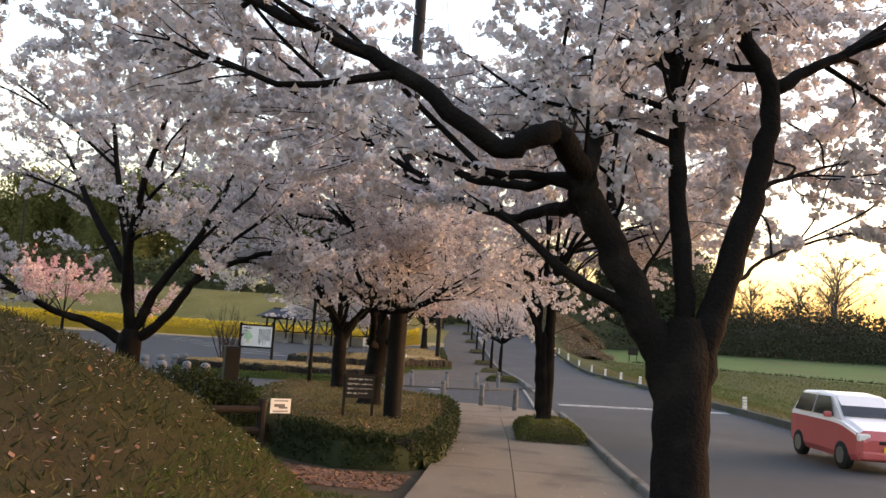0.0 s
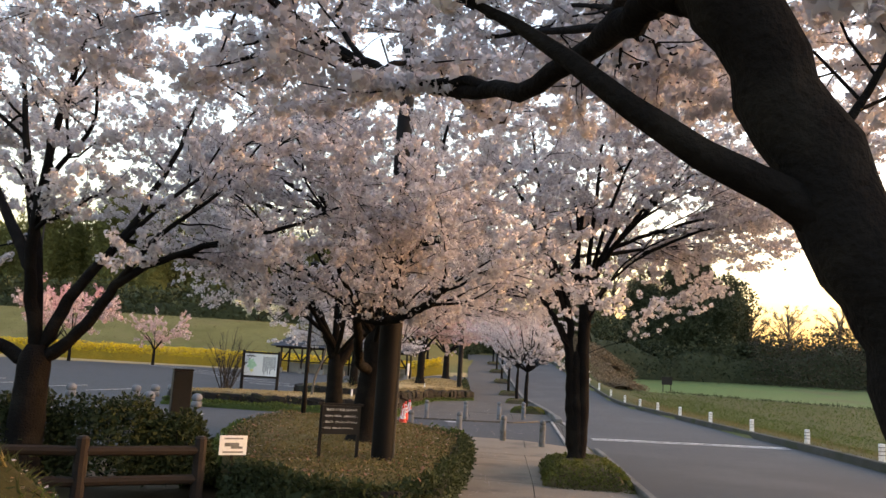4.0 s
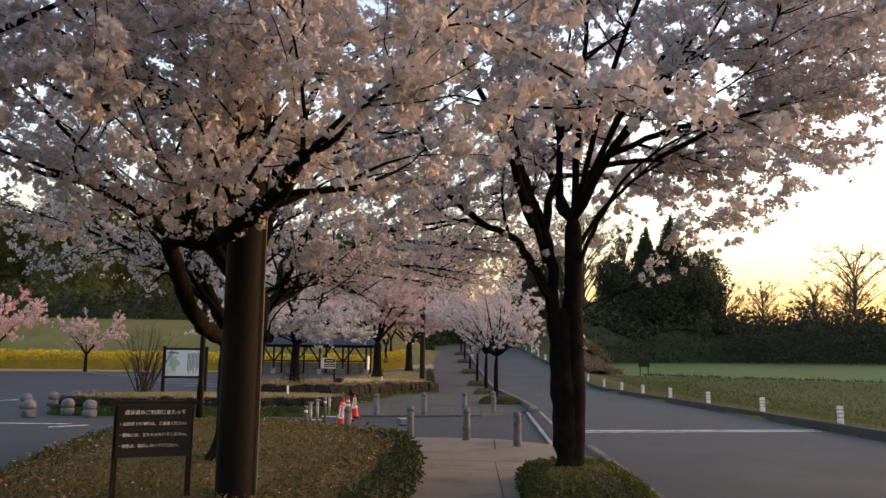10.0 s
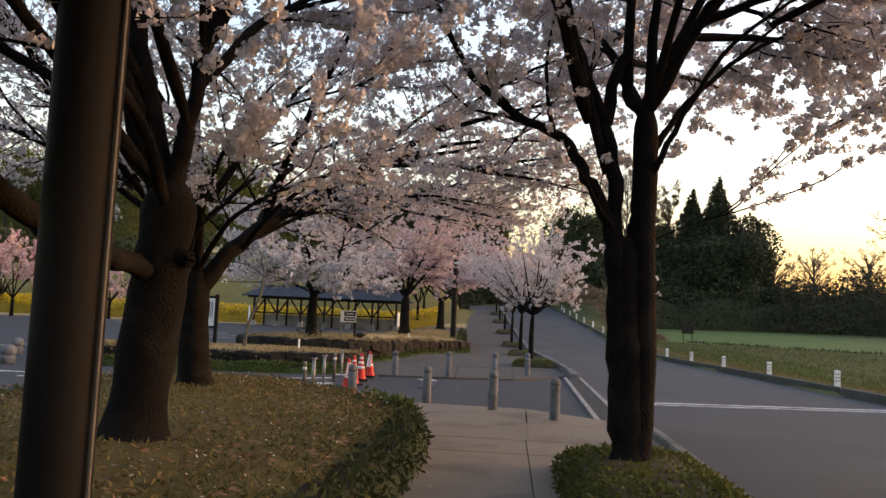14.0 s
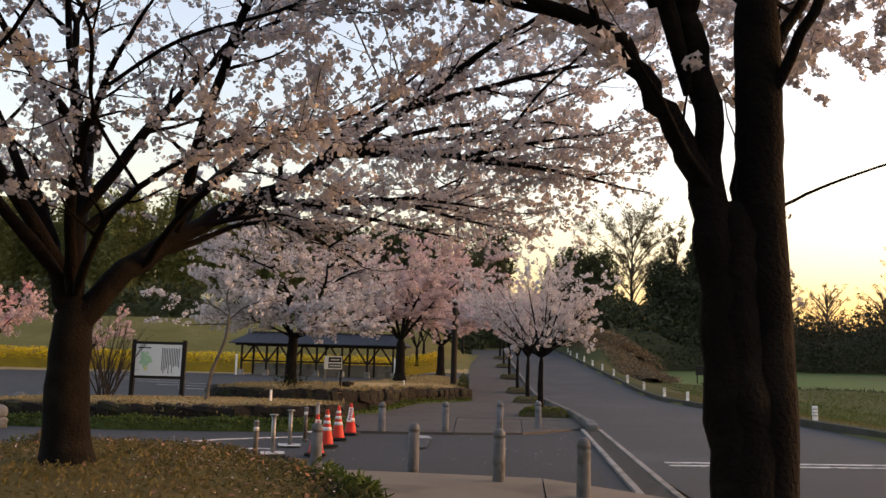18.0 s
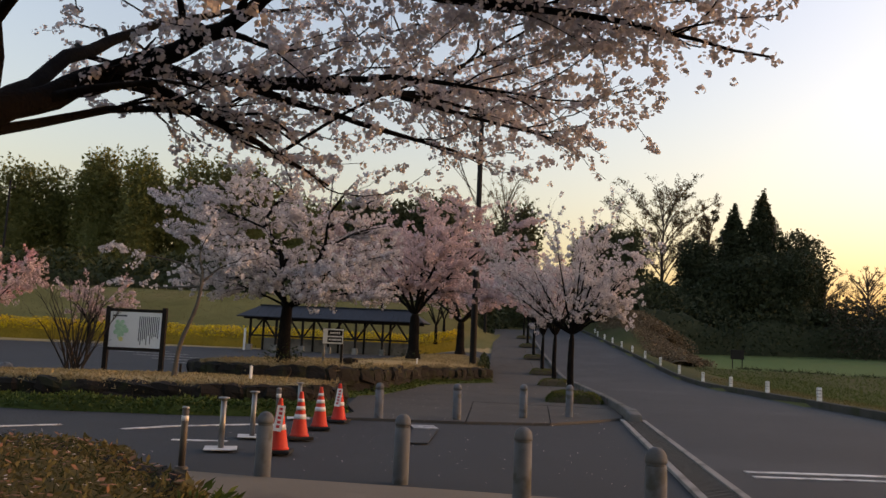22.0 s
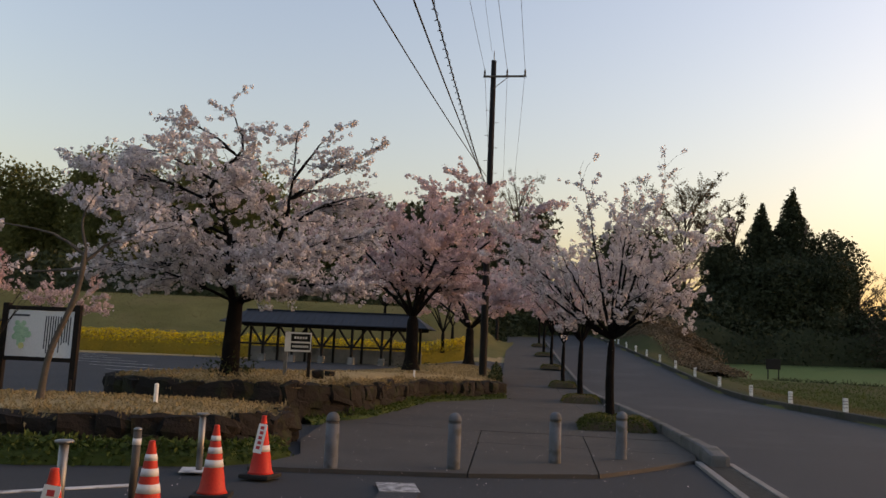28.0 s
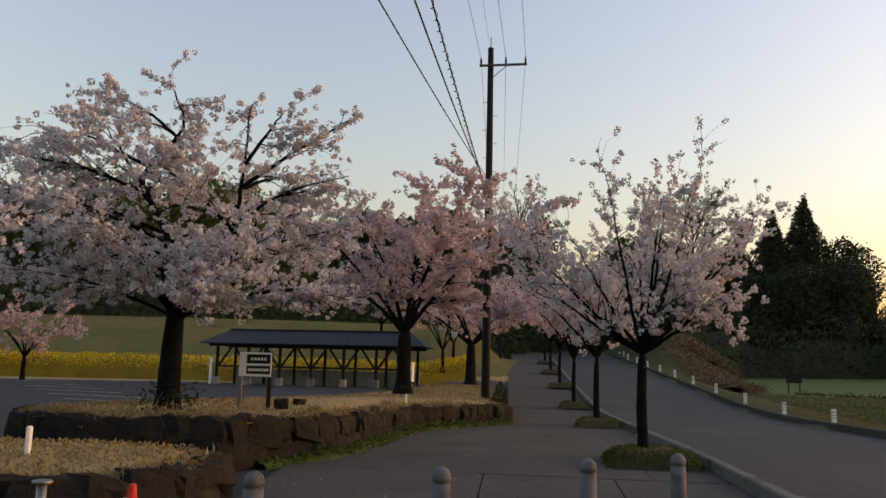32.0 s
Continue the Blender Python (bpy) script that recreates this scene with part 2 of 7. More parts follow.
reflective = node_mat("reflective_white", (0.62, 0.62, 0.63), 0.35, (0.5, 0.5, 0.5), 5, 60, 0.5, 0.03, 60)
red_ink = node_mat("red_ink", (0.60, 0.06, 0.06), 0.6, (0.5, 0.05, 0.05), 9, 40, 0.4, 0)
steel = node_mat("steel", (0.26, 0.26, 0.25), 0.5, (0.16, 0.16, 0.155), 6, 80, 0.6, 0.05, 60, metal=0.9)
iron = node_mat("iron_grate", (0.11, 0.10, 0.09), 0.6, (0.05, 0.045, 0.04), 6, 80, 0.6, 0.1, 60, metal=0.4)
roof_tile = node_mat("roof_metal", (0.030, 0.035, 0.043), 0.55, (0.022, 0.026, 0.031), 0.8, 30, 0.6, 0.05, 30)
guard_white = node_mat("guard_white", (0.75, 0.75, 0.73), 0.5, (0.6, 0.6, 0.57), 3, 60, 0.6, 0.05, 60, stain=(0.42, 0.40, 0.36), stain_scale=6)
wire_mat = node_mat("wire", (0.02, 0.02, 0.02), 0.6, (0.03, 0.03, 0.03), 3, 30, 0.3, 0)
insulator = node_mat("insulator", (0.10, 0.085, 0.075), 0.35, (0.07, 0.06, 0.055), 6, 40, 0.3, 0)
car_paint = node_mat("car_paint", (0.55, 0.10, 0.095), 0.28, (0.5, 0.085, 0.085), 2, 30, 0.3, 0, spec=0.6)
car_white = node_mat("car_white", (0.75, 0.73, 0.72), 0.28, (0.68, 0.66, 0.65), 2, 30, 0.3, 0, spec=0.6)
plate_yellow = node_mat("plate_yellow", (0.80, 0.55, 0.03), 0.4, (0.72, 0.5, 0.03), 6, 40, 0.3, 0)
lamp_glass = node_mat("lamp_glass", (0.75, 0.75, 0.72), 0.15, (0.65, 0.65, 0.62), 6, 40, 0.3, 0, spec=0.6)
black_glass = node_mat("car_glass", (0.03, 0.035, 0.04), 0.08, (0.04, 0.045, 0.05), 2, 20, 0.2, 0, spec=0.8)


# ---- mesh helpers ----
def mesh_object(name, verts, faces, mat, parent=None, label="", smooth=False):
    me = bpy.data.meshes.new(name)
    me.from_pydata([tuple(v) for v in verts], [], [tuple(f) for f in faces])
    if smooth:
        me.polygons.foreach_set("use_smooth", np.ones(len(me.polygons), dtype=bool))
    me.materials.append(mat)
    ob = new(name, me)
    if parent:
        ob.parent = parent
    if label:
        tagged(ob, label)
    return ob


def tri_soup(name, verts, per, mat, parent=None):
    """A mesh of loose polygons with `per` corners each, from an array of shape (n, per, 3)."""
    v = np.asarray(verts, dtype=np.float32)
    n = len(v)
    me = bpy.data.meshes.new(name)
    me.vertices.add(n * per)
    me.vertices.foreach_set("co", v.reshape(-1))
    me.loops.add(n * per)
    me.loops.foreach_set("vertex_index", np.arange(n * per, dtype=np.int32))
    me.polygons.add(n)
    me.polygons.foreach_set("loop_start", np.arange(0, n * per, per, dtype=np.int32))
    me.update(calc_edges=True)
    me.materials.append(mat)
    ob = new(name, me)
    if parent:
        ob.parent = parent
    return ob


def part(name, bm, mat, parent=None, label="", smooth=False):
    me = bpy.data.meshes.new(name)
    bm.to_mesh(me)
    bm.free()
    if smooth:
        for p in me.polygons:
            p.use_smooth = True
    me.materials.append(mat)
    ob = new(name, me)
    if parent:
        ob.parent = parent
    if label:
        tagged(ob, label)
    return ob


def empty(name, m=None, label="", category="", group="", kind=""):
    ob = new(name)
    ob.empty_display_size = 0.2
    if m is not None:
        ob.matrix_basis = m
    return tagged(ob, label, category, group, kind)


def bm_box(bm, c, s, rz=0.0, bevel=0.0, rx=0.0, ry=0.0):
    g = bmesh.ops.create_cube(bm, size=1.0, matrix=pose(*c, rx, ry, rz) @ Matrix.Diagonal((*s, 1)))
    if bevel:
        es = list({e for v in g["verts"] for e in v.link_edges})
        bmesh.ops.bevel(bm, geom=es, offset=bevel, segments=2, affect="EDGES", profile=0.6)
    return bm


def box_bm(c, s, rz=0.0, bevel=0.0, rx=0.0, ry=0.0):
    return bm_box(bmesh.new(), c, s, rz, bevel, rx, ry)


def lathe(bm, profile, n=16, m=None):
    """Revolve (r, z) pairs about z."""
    m = m or Matrix()
    rings = []
    for r, z in profile:
        rings.append([bm.verts.new(m @ Vector((r * math.cos(2 * math.pi * k / n), r * math.sin(2 * math.pi * k / n), z))) for k in range(n)])
    for a, b in zip(rings, rings[1:]):
        for k in range(n):
            bm.faces.new((a[k], a[(k + 1) % n], b[(k + 1) % n], b[k]))
    bm.faces.new(rings[0][::-1])
    bm.faces.new(rings[-1])
    return bm


def lathe_bm(profile, n=16, m=None):
    return lathe(bmesh.new(), profile, n, m)


def rod(bm, a, b, r0, r1=None, n=8):
    a, b = Vector(a), Vector(b)
    d = b - a
    m = Matrix.Translation(a) @ d.to_track_quat("Z", "Y").to_matrix().to_4x4()
    return lathe(bm, [(r0, 0), (r1 if r1 is not None else r0, d.length)], n, m)


def rod_bm(a, b, r0, r1=None, n=8):
    return rod(bmesh.new(), a, b, r0, r1, n)


def sstep(a, b, v):
    t = np.clip((np.asarray(v, dtype=float) - a) / (b - a), 0, 1)
    return t * t * (3 - 2 * t)


# ---- ground levels ----
def z_walk(y):
    """Level of the footway and road along the walk."""
    y = np.asarray(y, dtype=float)
    near = np.interp(y, [-40, -9.3, -6.8, -4, -1.1, 2, 4.8, 8, 12], [1.5, 0.74, 0.60, 0.46, 0.31, 0.15, 0.07, 0.02, 0.0])
    far = 0.5 * 0.0062 * np.clip(y - 50, 0, 12) ** 2 + 0.0744 * np.maximum(0, y - 62)
    far = np.where(y > 130, 0.446 + 0.0744 * 68 + 0.02 * (y - 130), far)
    return near + np.minimum(far, 9.0)


def kerb_x(y):
    """Edge of the footway towards the road."""
    return np.interp(y, [-40, 0, 8, 15, 30, 36, 48, 60, 75, 100, 130], [2.6, 2.6, 2.65, 2.6, 2.15, 1.95, 1.2, 0.5, -0.6, -2.2, -4.4])


def far_kerb_x(y):
    """Far edge of the road, towards the field."""
    return np.interp(y, [-40, 0, 10, 20, 30, 40, 50, 60, 75, 100, 130], [9.9, 9.9, 9.9, 9.8, 9.3, 8.8, 8.25, 7.5, 6.5, 4.7, 2.2])


def path_x(y):
    """Edge of the footway away from the road."""
    return np.interp(y, [-40, -2, 4, 9, 14, 26, 32, 47, 60, 75, 100, 130], [-1.0, -0.6, -0.5, -0.45, -0.6, -1.4, -1.7, -2.45, -3.4, -4.4, -6.0, -8.2])


def toe_x(y):
    y = np.asarray(y, dtype=float)
    return -0.85 - 0.8 * np.maximum(0, y + 1.45)


def ground_z(x, y):
    x, y = np.broadcast_arrays(np.asarray(x, dtype=float), np.asarray(y, dtype=float))
    zw = z_walk(y)
    lot = 0.80 * sstep(28, 66, y) * sstep(-4, -9, x)
    z = np.where(x < -4, np.maximum(np.minimum(zw, 0.45 + 0.3 * zw), 0) * sstep(-14, -4, x) * np.where(y > 40, 0, 1) + np.where(y > 40, zw * sstep(-10, -5, x), 0) + lot, zw)
    z = z - 0.03
    # earth mound beside the first steps
    d = np.maximum(0, (toe_x(y) - x) * 0.84)
    mound = 2.4 * (1 - np.exp(-d * 0.5)) * sstep(2.0, -0.6, y) * sstep(-60, -30, y)
    z = z + mound
    # grass bank behind the yellow hedge
    back = np.interp(x, [-90, -36, -23, -7, 0], [60, 65.5, 68.5, 74, 78])
    bank = 5.4 * sstep(3.0, 24, y - back) * sstep(-4, -9, x + (y - 70) * 0.06)
    z = z + bank
    # verge and field beyond the road
    fx = far_kerb_x(y)
    off = x - fx
    field = np.interp(y, [-60, 20, 40, 60, 87, 120, 180, 400], [0.1, -0.15, -0.1, 0.15, 0.75, 2.6, 4.0, 8.0])
    top = zw + 0.22
    right = top * (1 - sstep(0.4, 5.5, off)) + field * sstep(0.4, 5.5, off)
    right = right + 2.4 * sstep(82, 98, y) * np.exp(-((off - 4.2) / 3.0) ** 2) * sstep(0.6, 2.5, off)
    z = np.where(off > 0.12, right, z)
    return z


def gz(x, y):
    return float(ground_z(x, y))


# ---- large structure ----
def grid_sheet(name, xs, ys, zf, mat, kind="structure", label="", category=""):
    X, Y = np.meshgrid(xs, ys)
    Z = zf(X, Y)
    nx, ny = len(xs), len(ys)
    v = np.stack([X, Y, Z], -1).reshape(-1, 3)
    idx = np.arange(nx * ny).reshape(ny, nx)
    f = np.stack([idx[:-1, :-1], idx[:-1, 1:], idx[1:, 1:], idx[1:, :-1]], -1).reshape(-1, 4)
    ob = mesh_object(name, v, f, mat, smooth=True)
    return tagged(ob, label, category, kind=kind)


def strip(name, left, right, ys, zl, zr, mat, n=6, lift=0.0, label="", category=""):
    """A sheet between two lines that run along y, n cells across."""
    v, f = [], []
    for y in ys:
        a, b = float(left(y)), float(right(y))
        for k in range(n + 1):
            u = k / n
            v.append((a + (b - a) * u, y, float(zl(y)) * (1 - u) + float(zr(y)) * u + lift))
    for j in range(len(ys) - 1):
        for k in range(n):
            q = j * (n + 1) + k
            f.append((q, q + 1, q + n + 2, q + n + 1))
    return tagged(mesh_object(name, v, f, mat, smooth=True), label, category, kind="structure")


gx = np.concatenate([[-3000, -1200, -500, -260, -180], np.arange(-130, -62, 6.0), np.arange(-60, -16, 2.0), np.arange(-16, 0, 0.5), np.arange(0, 24, 0.6),
                     np.arange(24, 60, 3.0), np.arange(60, 140, 8.0), [180, 260, 500, 1200, 3000]])
gy = np.concatenate([[-3000, -1000, -300, -120], np.arange(-60, -14, 4.0), np.arange(-14, 8, 0.5), np.arange(8, 130, 1.5), np.arange(130, 200, 8.0), [220, 300, 500, 1200, 3000]])
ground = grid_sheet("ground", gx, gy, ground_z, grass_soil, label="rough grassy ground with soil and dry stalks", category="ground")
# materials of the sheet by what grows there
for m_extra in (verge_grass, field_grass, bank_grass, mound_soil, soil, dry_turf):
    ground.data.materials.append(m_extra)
for p in ground.data.polygons:
    c = p.center
    off = c.x - float(far_kerb_x(c.y))
    back = float(np.interp(c.x, [-90, -36, -23, -7, 0], [60, 65.5, 68.5, 74, 78]))
    if off > 3 and c.y + 0.6 * c.x > 95 + 1.5 * math.sin(c.x * 0.3):
        p.material_index = 2
    elif off > 0:
        p.material_index = 1
    elif c.x < -4 and c.y > back - 4:
        p.material_index = 3 if c.y > back + 1.0 else 6
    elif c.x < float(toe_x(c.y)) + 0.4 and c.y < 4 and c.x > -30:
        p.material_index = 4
    elif c.y < 9:
        p.material_index = 5

YS = [y for y in np.arange(-40, 131, 2.0)]
road = strip("road", lambda y: kerb_x(y) + 0.13, lambda y: far_kerb_x(y) - 0.05, YS, z_walk, lambda y: z_walk(y) + 0.06, asphalt, 8, 0.0,
             "grey worn asphalt road rising gently in the distance", "road")


# side road and car park: one sheet of asphalt from the road to the hedge
lx = np.concatenate([np.arange(-70, -16, 3.0), np.arange(-16, 2.6, 0.5)])
ly = np.concatenate([np.arange(9.0, 30, 0.75), np.arange(30, 74, 2.0)])


def lot_ok(x, y):
    back = float(np.interp(x, [-90, -36, -23, -7, 0], [57.5, 62.5, 65.5, 70, 74]))
    if y > back:
        return False
    if y < 15.0:
        return x < -4.6 - (13 - y) * 0.15 if y < 13 else x < -5.0
    if y < 30.5:
        return x < float(kerb_x(y)) + 0.2
    return x < -3.0


v, f, vi = [], [], {}
for j in range(len(ly) - 1):
    for i in range(len(lx) - 1):
        if not lot_ok(0.5 * (lx[i] + lx[i + 1]), 0.5 * (ly[j] + ly[j + 1])):
            continue
        q = []
        for a, b in ((i, j), (i + 1, j), (i + 1, j + 1), (i, j + 1)):
            if (a, b) not in vi:
                vi[a, b] = len(v)
                v.append((lx[a], ly[b], gz(lx[a], ly[b]) + 0.025))
            q.append(vi[a, b])
        f.append(q)
car_park = tagged(mesh_object("car_park", v, f, asphalt_dark, smooth=True), "dark grey asphalt side road and car park", "car park", kind="structure")


# kerbs, each cast stone a piece of its own
def kerb_line(name, xf, y0, y1, width, height, base_off, step, label, side, mat=None):
    root = empty(name, None, label, "kerb", kind="structure")
    y = y0
    k = 0
    while y < y1 - 0.01:
        ye = min(y + step, y1)
        xa, xb = float(xf(y)), float(xf(ye - 0.012))
        za, zb = float(z_walk(y)) + base_off, float(z_walk(ye)) + base_off
        sv = []
        for xx, yy, zz in ((xa, y, za), (xb, ye - 0.012, zb)):
            for dx, dz in ((0, -0.15), (width, -0.15), (width, height - 0.025), (width - 0.025, height), (0.025, height), (0, height - 0.025)):
                sv.append((xx + side * dx, yy, zz + dz))
        fc = [[q, (q + 1) % 6, (q + 1) % 6 + 6, q + 6] for q in range(6)] + [[5, 4, 3, 2, 1, 0], [6, 7, 8, 9, 10, 11]]
        if side < 0:
            fc = [c[::-1] for c in fc]
        if k < 150:
            mesh_object("kerb_stone", sv, fc, mat or concrete, root)
        y = ye
        k += 1
    return root


kerb_line("kerb_near", kerb_x, -14, 16.2, 0.16, 0.17, 0.0, 0.6, "weathered concrete kerb between footway and road", 1, kerb_grey)
kerb_line("kerb_beyond", kerb_x, 29.9, 100, 0.20, 0.24, 0.0, 1.2, "weathered concrete kerb between footway and road", 1, kerb_grey)
kerb_line("kerb_field", far_kerb_x, -14, 112, 0.18, 0.24, 0.05, 1.0, "dark weathered concrete kerb along the field side of the road", 1, kerb_mossy)
# rounded end stone at the side road
bm = bmesh.new()
bm_box(bm, (2.27, 29.45, 0.06), (0.30, 0.86, 0.40), 3, 0.07)
for vt in bm.verts:
    if vt.co.y < 29.2 and vt.co.z > 0.1:
        vt.co.z -= 0.07
tagged(part("kerb_end_stone", bm, kerb_grey), "rounded concrete end stone of the kerb", "kerb", kind="structure")


# footway slabs
def footway(name, y0, y1, mat, label, cuts, joint_u, z_off=0.0):
    root = empty(name, None, label, "footway", kind="structure")
    for ya, yb in zip(cuts, cuts[1:]):
        for ua, ub in zip(joint_u, joint_u[1:]):
            sv, fc = [], []
            n = 4
            for j in range(n + 1):
                y = ya + 0.012 + (yb - ya - 0.024) * j / n
                a, b = float(path_x(y)), float(kerb_x(y))
                for u, du in ((ua, 0.006), (ub, -0.006)):
                    sv.append((a + (b - a) * u + du, y, float(z_walk(y)) + 0.055 + z_off))
            for j in range(n):
                q = j * 2
                fc.append((q, q + 1, q + 3, q + 2))
            top = list(sv)
            base = len(sv)
            for p in top:
                sv.append((p[0], p[1], p[2] - 0.07))
            ring = [j * 2 + 1 for j in range(n + 1)] + [j * 2 for j in range(n, -1, -1)]
            for a, b in zip(ring, ring[1:] + ring[:1]):
                fc.append((b, a, a + base, b + base))
            mesh_object("slab", sv, fc, mat, root)
    return root


footway("footway_near", -12, 16.4, paving, "worn brownish concrete footway with joints and petals", [-14, -10.5, -6.8, -3.2, 0.6, 4.2, 9.2, 13.0, 16.2], [0, 0.43, 1])
footway("footway_beyond", 29, 110, paving_grey, "grey concrete footway with joints", [32.5, 36.5, 41.5, 46.5, 51.5, 56.5, 62, 68, 74, 80, 86, 92, 98, 104, 110], [0, 0.7, 1])


def ground_patch(name, pts, zf, mat, lift, label, category, thick=0.06, parent=None):
    """A flat-topped patch with the outline pts, on the ground."""
    n = len(pts)
    cx, cy = sum(p[0] for p in pts) / n, sum(p[1] for p in pts) / n
    sv = [(x, y, float(zf(x, y)) + lift) for x, y in pts] + [(cx, cy, float(zf(cx, cy)) + lift)] + [(x, y, float(zf(x, y)) + lift - thick) for x, y in pts]
    fc = [(k, (k + 1) % n, n) for k in range(n)] + [((k + 1) % n, k, n + 1 + k, n + 1 + (k + 1) % n) for k in range(n)]
    ob = mesh_object(name, sv, fc, mat, parent)
    return ob if parent else tagged(ob, label, category, kind="structure")


flat = lambda x, y: 0.0 * x
# aprons on both sides of the side road, flush with it
apron_a = empty("apron_near", None, "brownish concrete apron at the end of the footway", "footway", kind="structure")
for q in ([(-0.62, 14.6), (0.78, 16.22), (0.76, 18.45), (-0.8, 18.5), (-2.5, 18.5), (-4.0, 18.6), (-3.7, 17.5), (-2.6, 16.3), (-1.3, 14.6)],
          [(0.80, 16.22), (2.6, 16.22), (2.45, 16.9), (1.7, 17.6), (0.78, 18.44)], [(-0.6, 14.2), (0.78, 14.2), (0.78, 16.2), (-0.62, 14.6)], [(0.8, 14.2), (2.6, 14.2), (2.6, 16.2), (0.8, 16.2)]):
    ground_patch("slab", q, lambda x, y: float(z_walk(y)), paving, 0.058, "", "", 0.08, apron_a)
apron_b = empty("apron_beyond", None, "grey concrete apron in front of the footway", "footway", kind="structure")
for q in ([(-3.9, 25.75), (-1.25, 26.35), (-1.7, 32.5), (-5.0, 33.0), (-4.3, 29.0), (-3.7, 27.2)],
          [(-5.0, 33.02), (-1.72, 32.52), (-2.4, 47.3), (-5.15, 42.6), (-4.9, 36.5)],
          [(-1.23, 26.36), (0.4, 27.05), (0.35, 30.2), (-1.5, 30.2)], [(0.42, 27.06), (1.3, 28.3), (2.0, 29.45), (2.1, 30.2), (0.37, 30.2)],
          [(-1.52, 30.22), (0.35, 30.22), (0.3, 32.48), (-1.68, 32.48)], [(0.37, 30.22), (2.1, 30.22), (2.06, 32.48), (0.32, 32.48)]):
    ground_patch("slab", q, flat, paving_grey, 0.05, "", "", 0.08, apron_b)


# painted lines
def paint(pts, lift=0.034, zf=None, mat=None):
    return ground_patch("painted_line", pts, zf or (lambda x, y: float(z_walk(y)) + 0.06 * max(0.0, min(1.0, (x - 2.5) / 7))), mat or white_paint, lift, "worn white painted line on the asphalt", "road marking", 0.01)


def seg_paint(a, b, w, **k):
    d = Vector((b[0] - a[0], b[1] - a[1])).normalized() * (w / 2)
    return paint([(a[0] + d.y, a[1] - d.x), (b[0] + d.y, b[1] - d.x), (b[0] - d.y, b[1] + d.x), (a[0] - d.y, a[1] + d.x)][::1], **k)


ground_patch("painted_mark", [(-2.18, 25.33), (-2.0, 24.75), (-1.58, 24.87), (-1.75, 25.45)], flat, worn_paint, 0.030, "worn white painted patch on the side road", "road marking", 0.01)
ground_patch("patched_asphalt", [(-2.0, 24.72), (-1.8, 22.5), (-1.42, 22.6), (-1.58, 24.84)], flat, asphalt, 0.028, "pale repaired strip in the asphalt", "road patch", 0.01)
for p0, p1 in (((-6.2, 22.3), (-5.8, 23.0)), ((-5.9, 22.95), (-4.4, 24.4)), ((-8.0, 21.6), (-7.3, 22.4)), ((-10.5, 20.2), (-9.9, 21.0)), ((-12.9, 21.1), (-10.5, 21.3)), ((-4.95, 21.4), (-4.2, 21.6))):
    seg_paint(p0, p1, 0.13, lift=0.034, zf=ground_z)
for k in range(8):
    seg_paint((-31.5 + k * 2.2, 61.0 - k * 2.4), (-27.2 + k * 2.2, 60.2 - k * 2.4), 0.12, lift=0.05, zf=ground_z, mat=worn_paint)
for k in range(5):
    seg_paint((-19.0 - k * 2.6, 30.0 + k * 0.6), (-18.4 - k * 2.6, 33.2 + k * 0.6), 0.12, lift=0.05, zf=ground_z, mat=worn_paint)
seg_paint((3.0, 21.65), (9.4, 22.55), 0.16, lift=0.012)
seg_paint((3.0, 21.2), (9.4, 22.1), 0.12, lift=0.012)

# drain along the mouth of the side road
drain = empty("drain", None, "iron drain grating in a pale concrete channel", "drain", kind="structure")
for k, x in enumerate((2.02, 2.50)):
    part("channel_edge", box_bm((x, 22.8, 0.01), (0.10, 13.2, 0.06), 0, 0.008), concrete, drain)
part("trough", box_bm((2.26, 22.8, -0.12), (0.38, 13.2, 0.06)), soil, drain)
bar_me = None
for k in range(132):
    if bar_me is None:
        b0 = part("grate_bar", box_bm((0, 0, 0), (0.38, 0.036, 0.022)), iron, drain)
        bar_me = b0.data
        b0.location = (2.26, 16.25, 0.012)
    else:
        b0 = new("grate_bar", bar_me)
        b0.parent = drain
        b0.location = (2.26, 16.25 + k * 0.10, 0.012)


# ---- leaves, tufts and stones ----
def leaves_at(points, size, rng, spread=1.0, up=0.0, tri=False, aspect=0.55):
    """Small random leaf blades round the given points: (n, 4, 3)."""
    n = len(points)
    a = rng.normal(size=(n, 3))
    a[:, 2] = a[:, 2] * (1 - up) + up * (0.6 + rng.random(n))
    a /= np.linalg.norm(a, axis=1, keepdims=True)
    b = rng.normal(size=(n, 3))
    b -= (b * a).sum(1, keepdims=True) * a
    b /= np.linalg.norm(b, axis=1, keepdims=True)
    s = size * (0.6 + 0.8 * rng.random((n, 1)))
    A, B = a * s, b * s * aspect
    p = np.asarray(points)
    if tri:
        return np.stack([p - B * 0.5, p + B * 0.5, p + A], 1)
    return np.stack([p, p + A * 0.5 + B * 0.5, p + A, p + A * 0.5 - B * 0.5], 1)


def inside(px, py, poly):
    c = np.zeros(len(px), dtype=bool)
    n = len(poly)
    for k in range(n):
        x0, y0 = poly[k]
        x1, y1 = poly[(k + 1) % n]
        hit = ((y0 > py) != (y1 > py)) & (px < (x1 - x0) * (py - y0) / ((y1 - y0) if y1 != y0 else 1e-9) + x0)
        c ^= hit
    return c


def scatter_poly(poly, n, rng):
    xs = [p[0] for p in poly]
    ys = [p[1] for p in poly]
    px = rng.uniform(min(xs), max(xs), n * 3)
    py = rng.uniform(min(ys), max(ys), n * 3)
    k = inside(px, py, poly)
    return px[k][:n], py[k][:n]


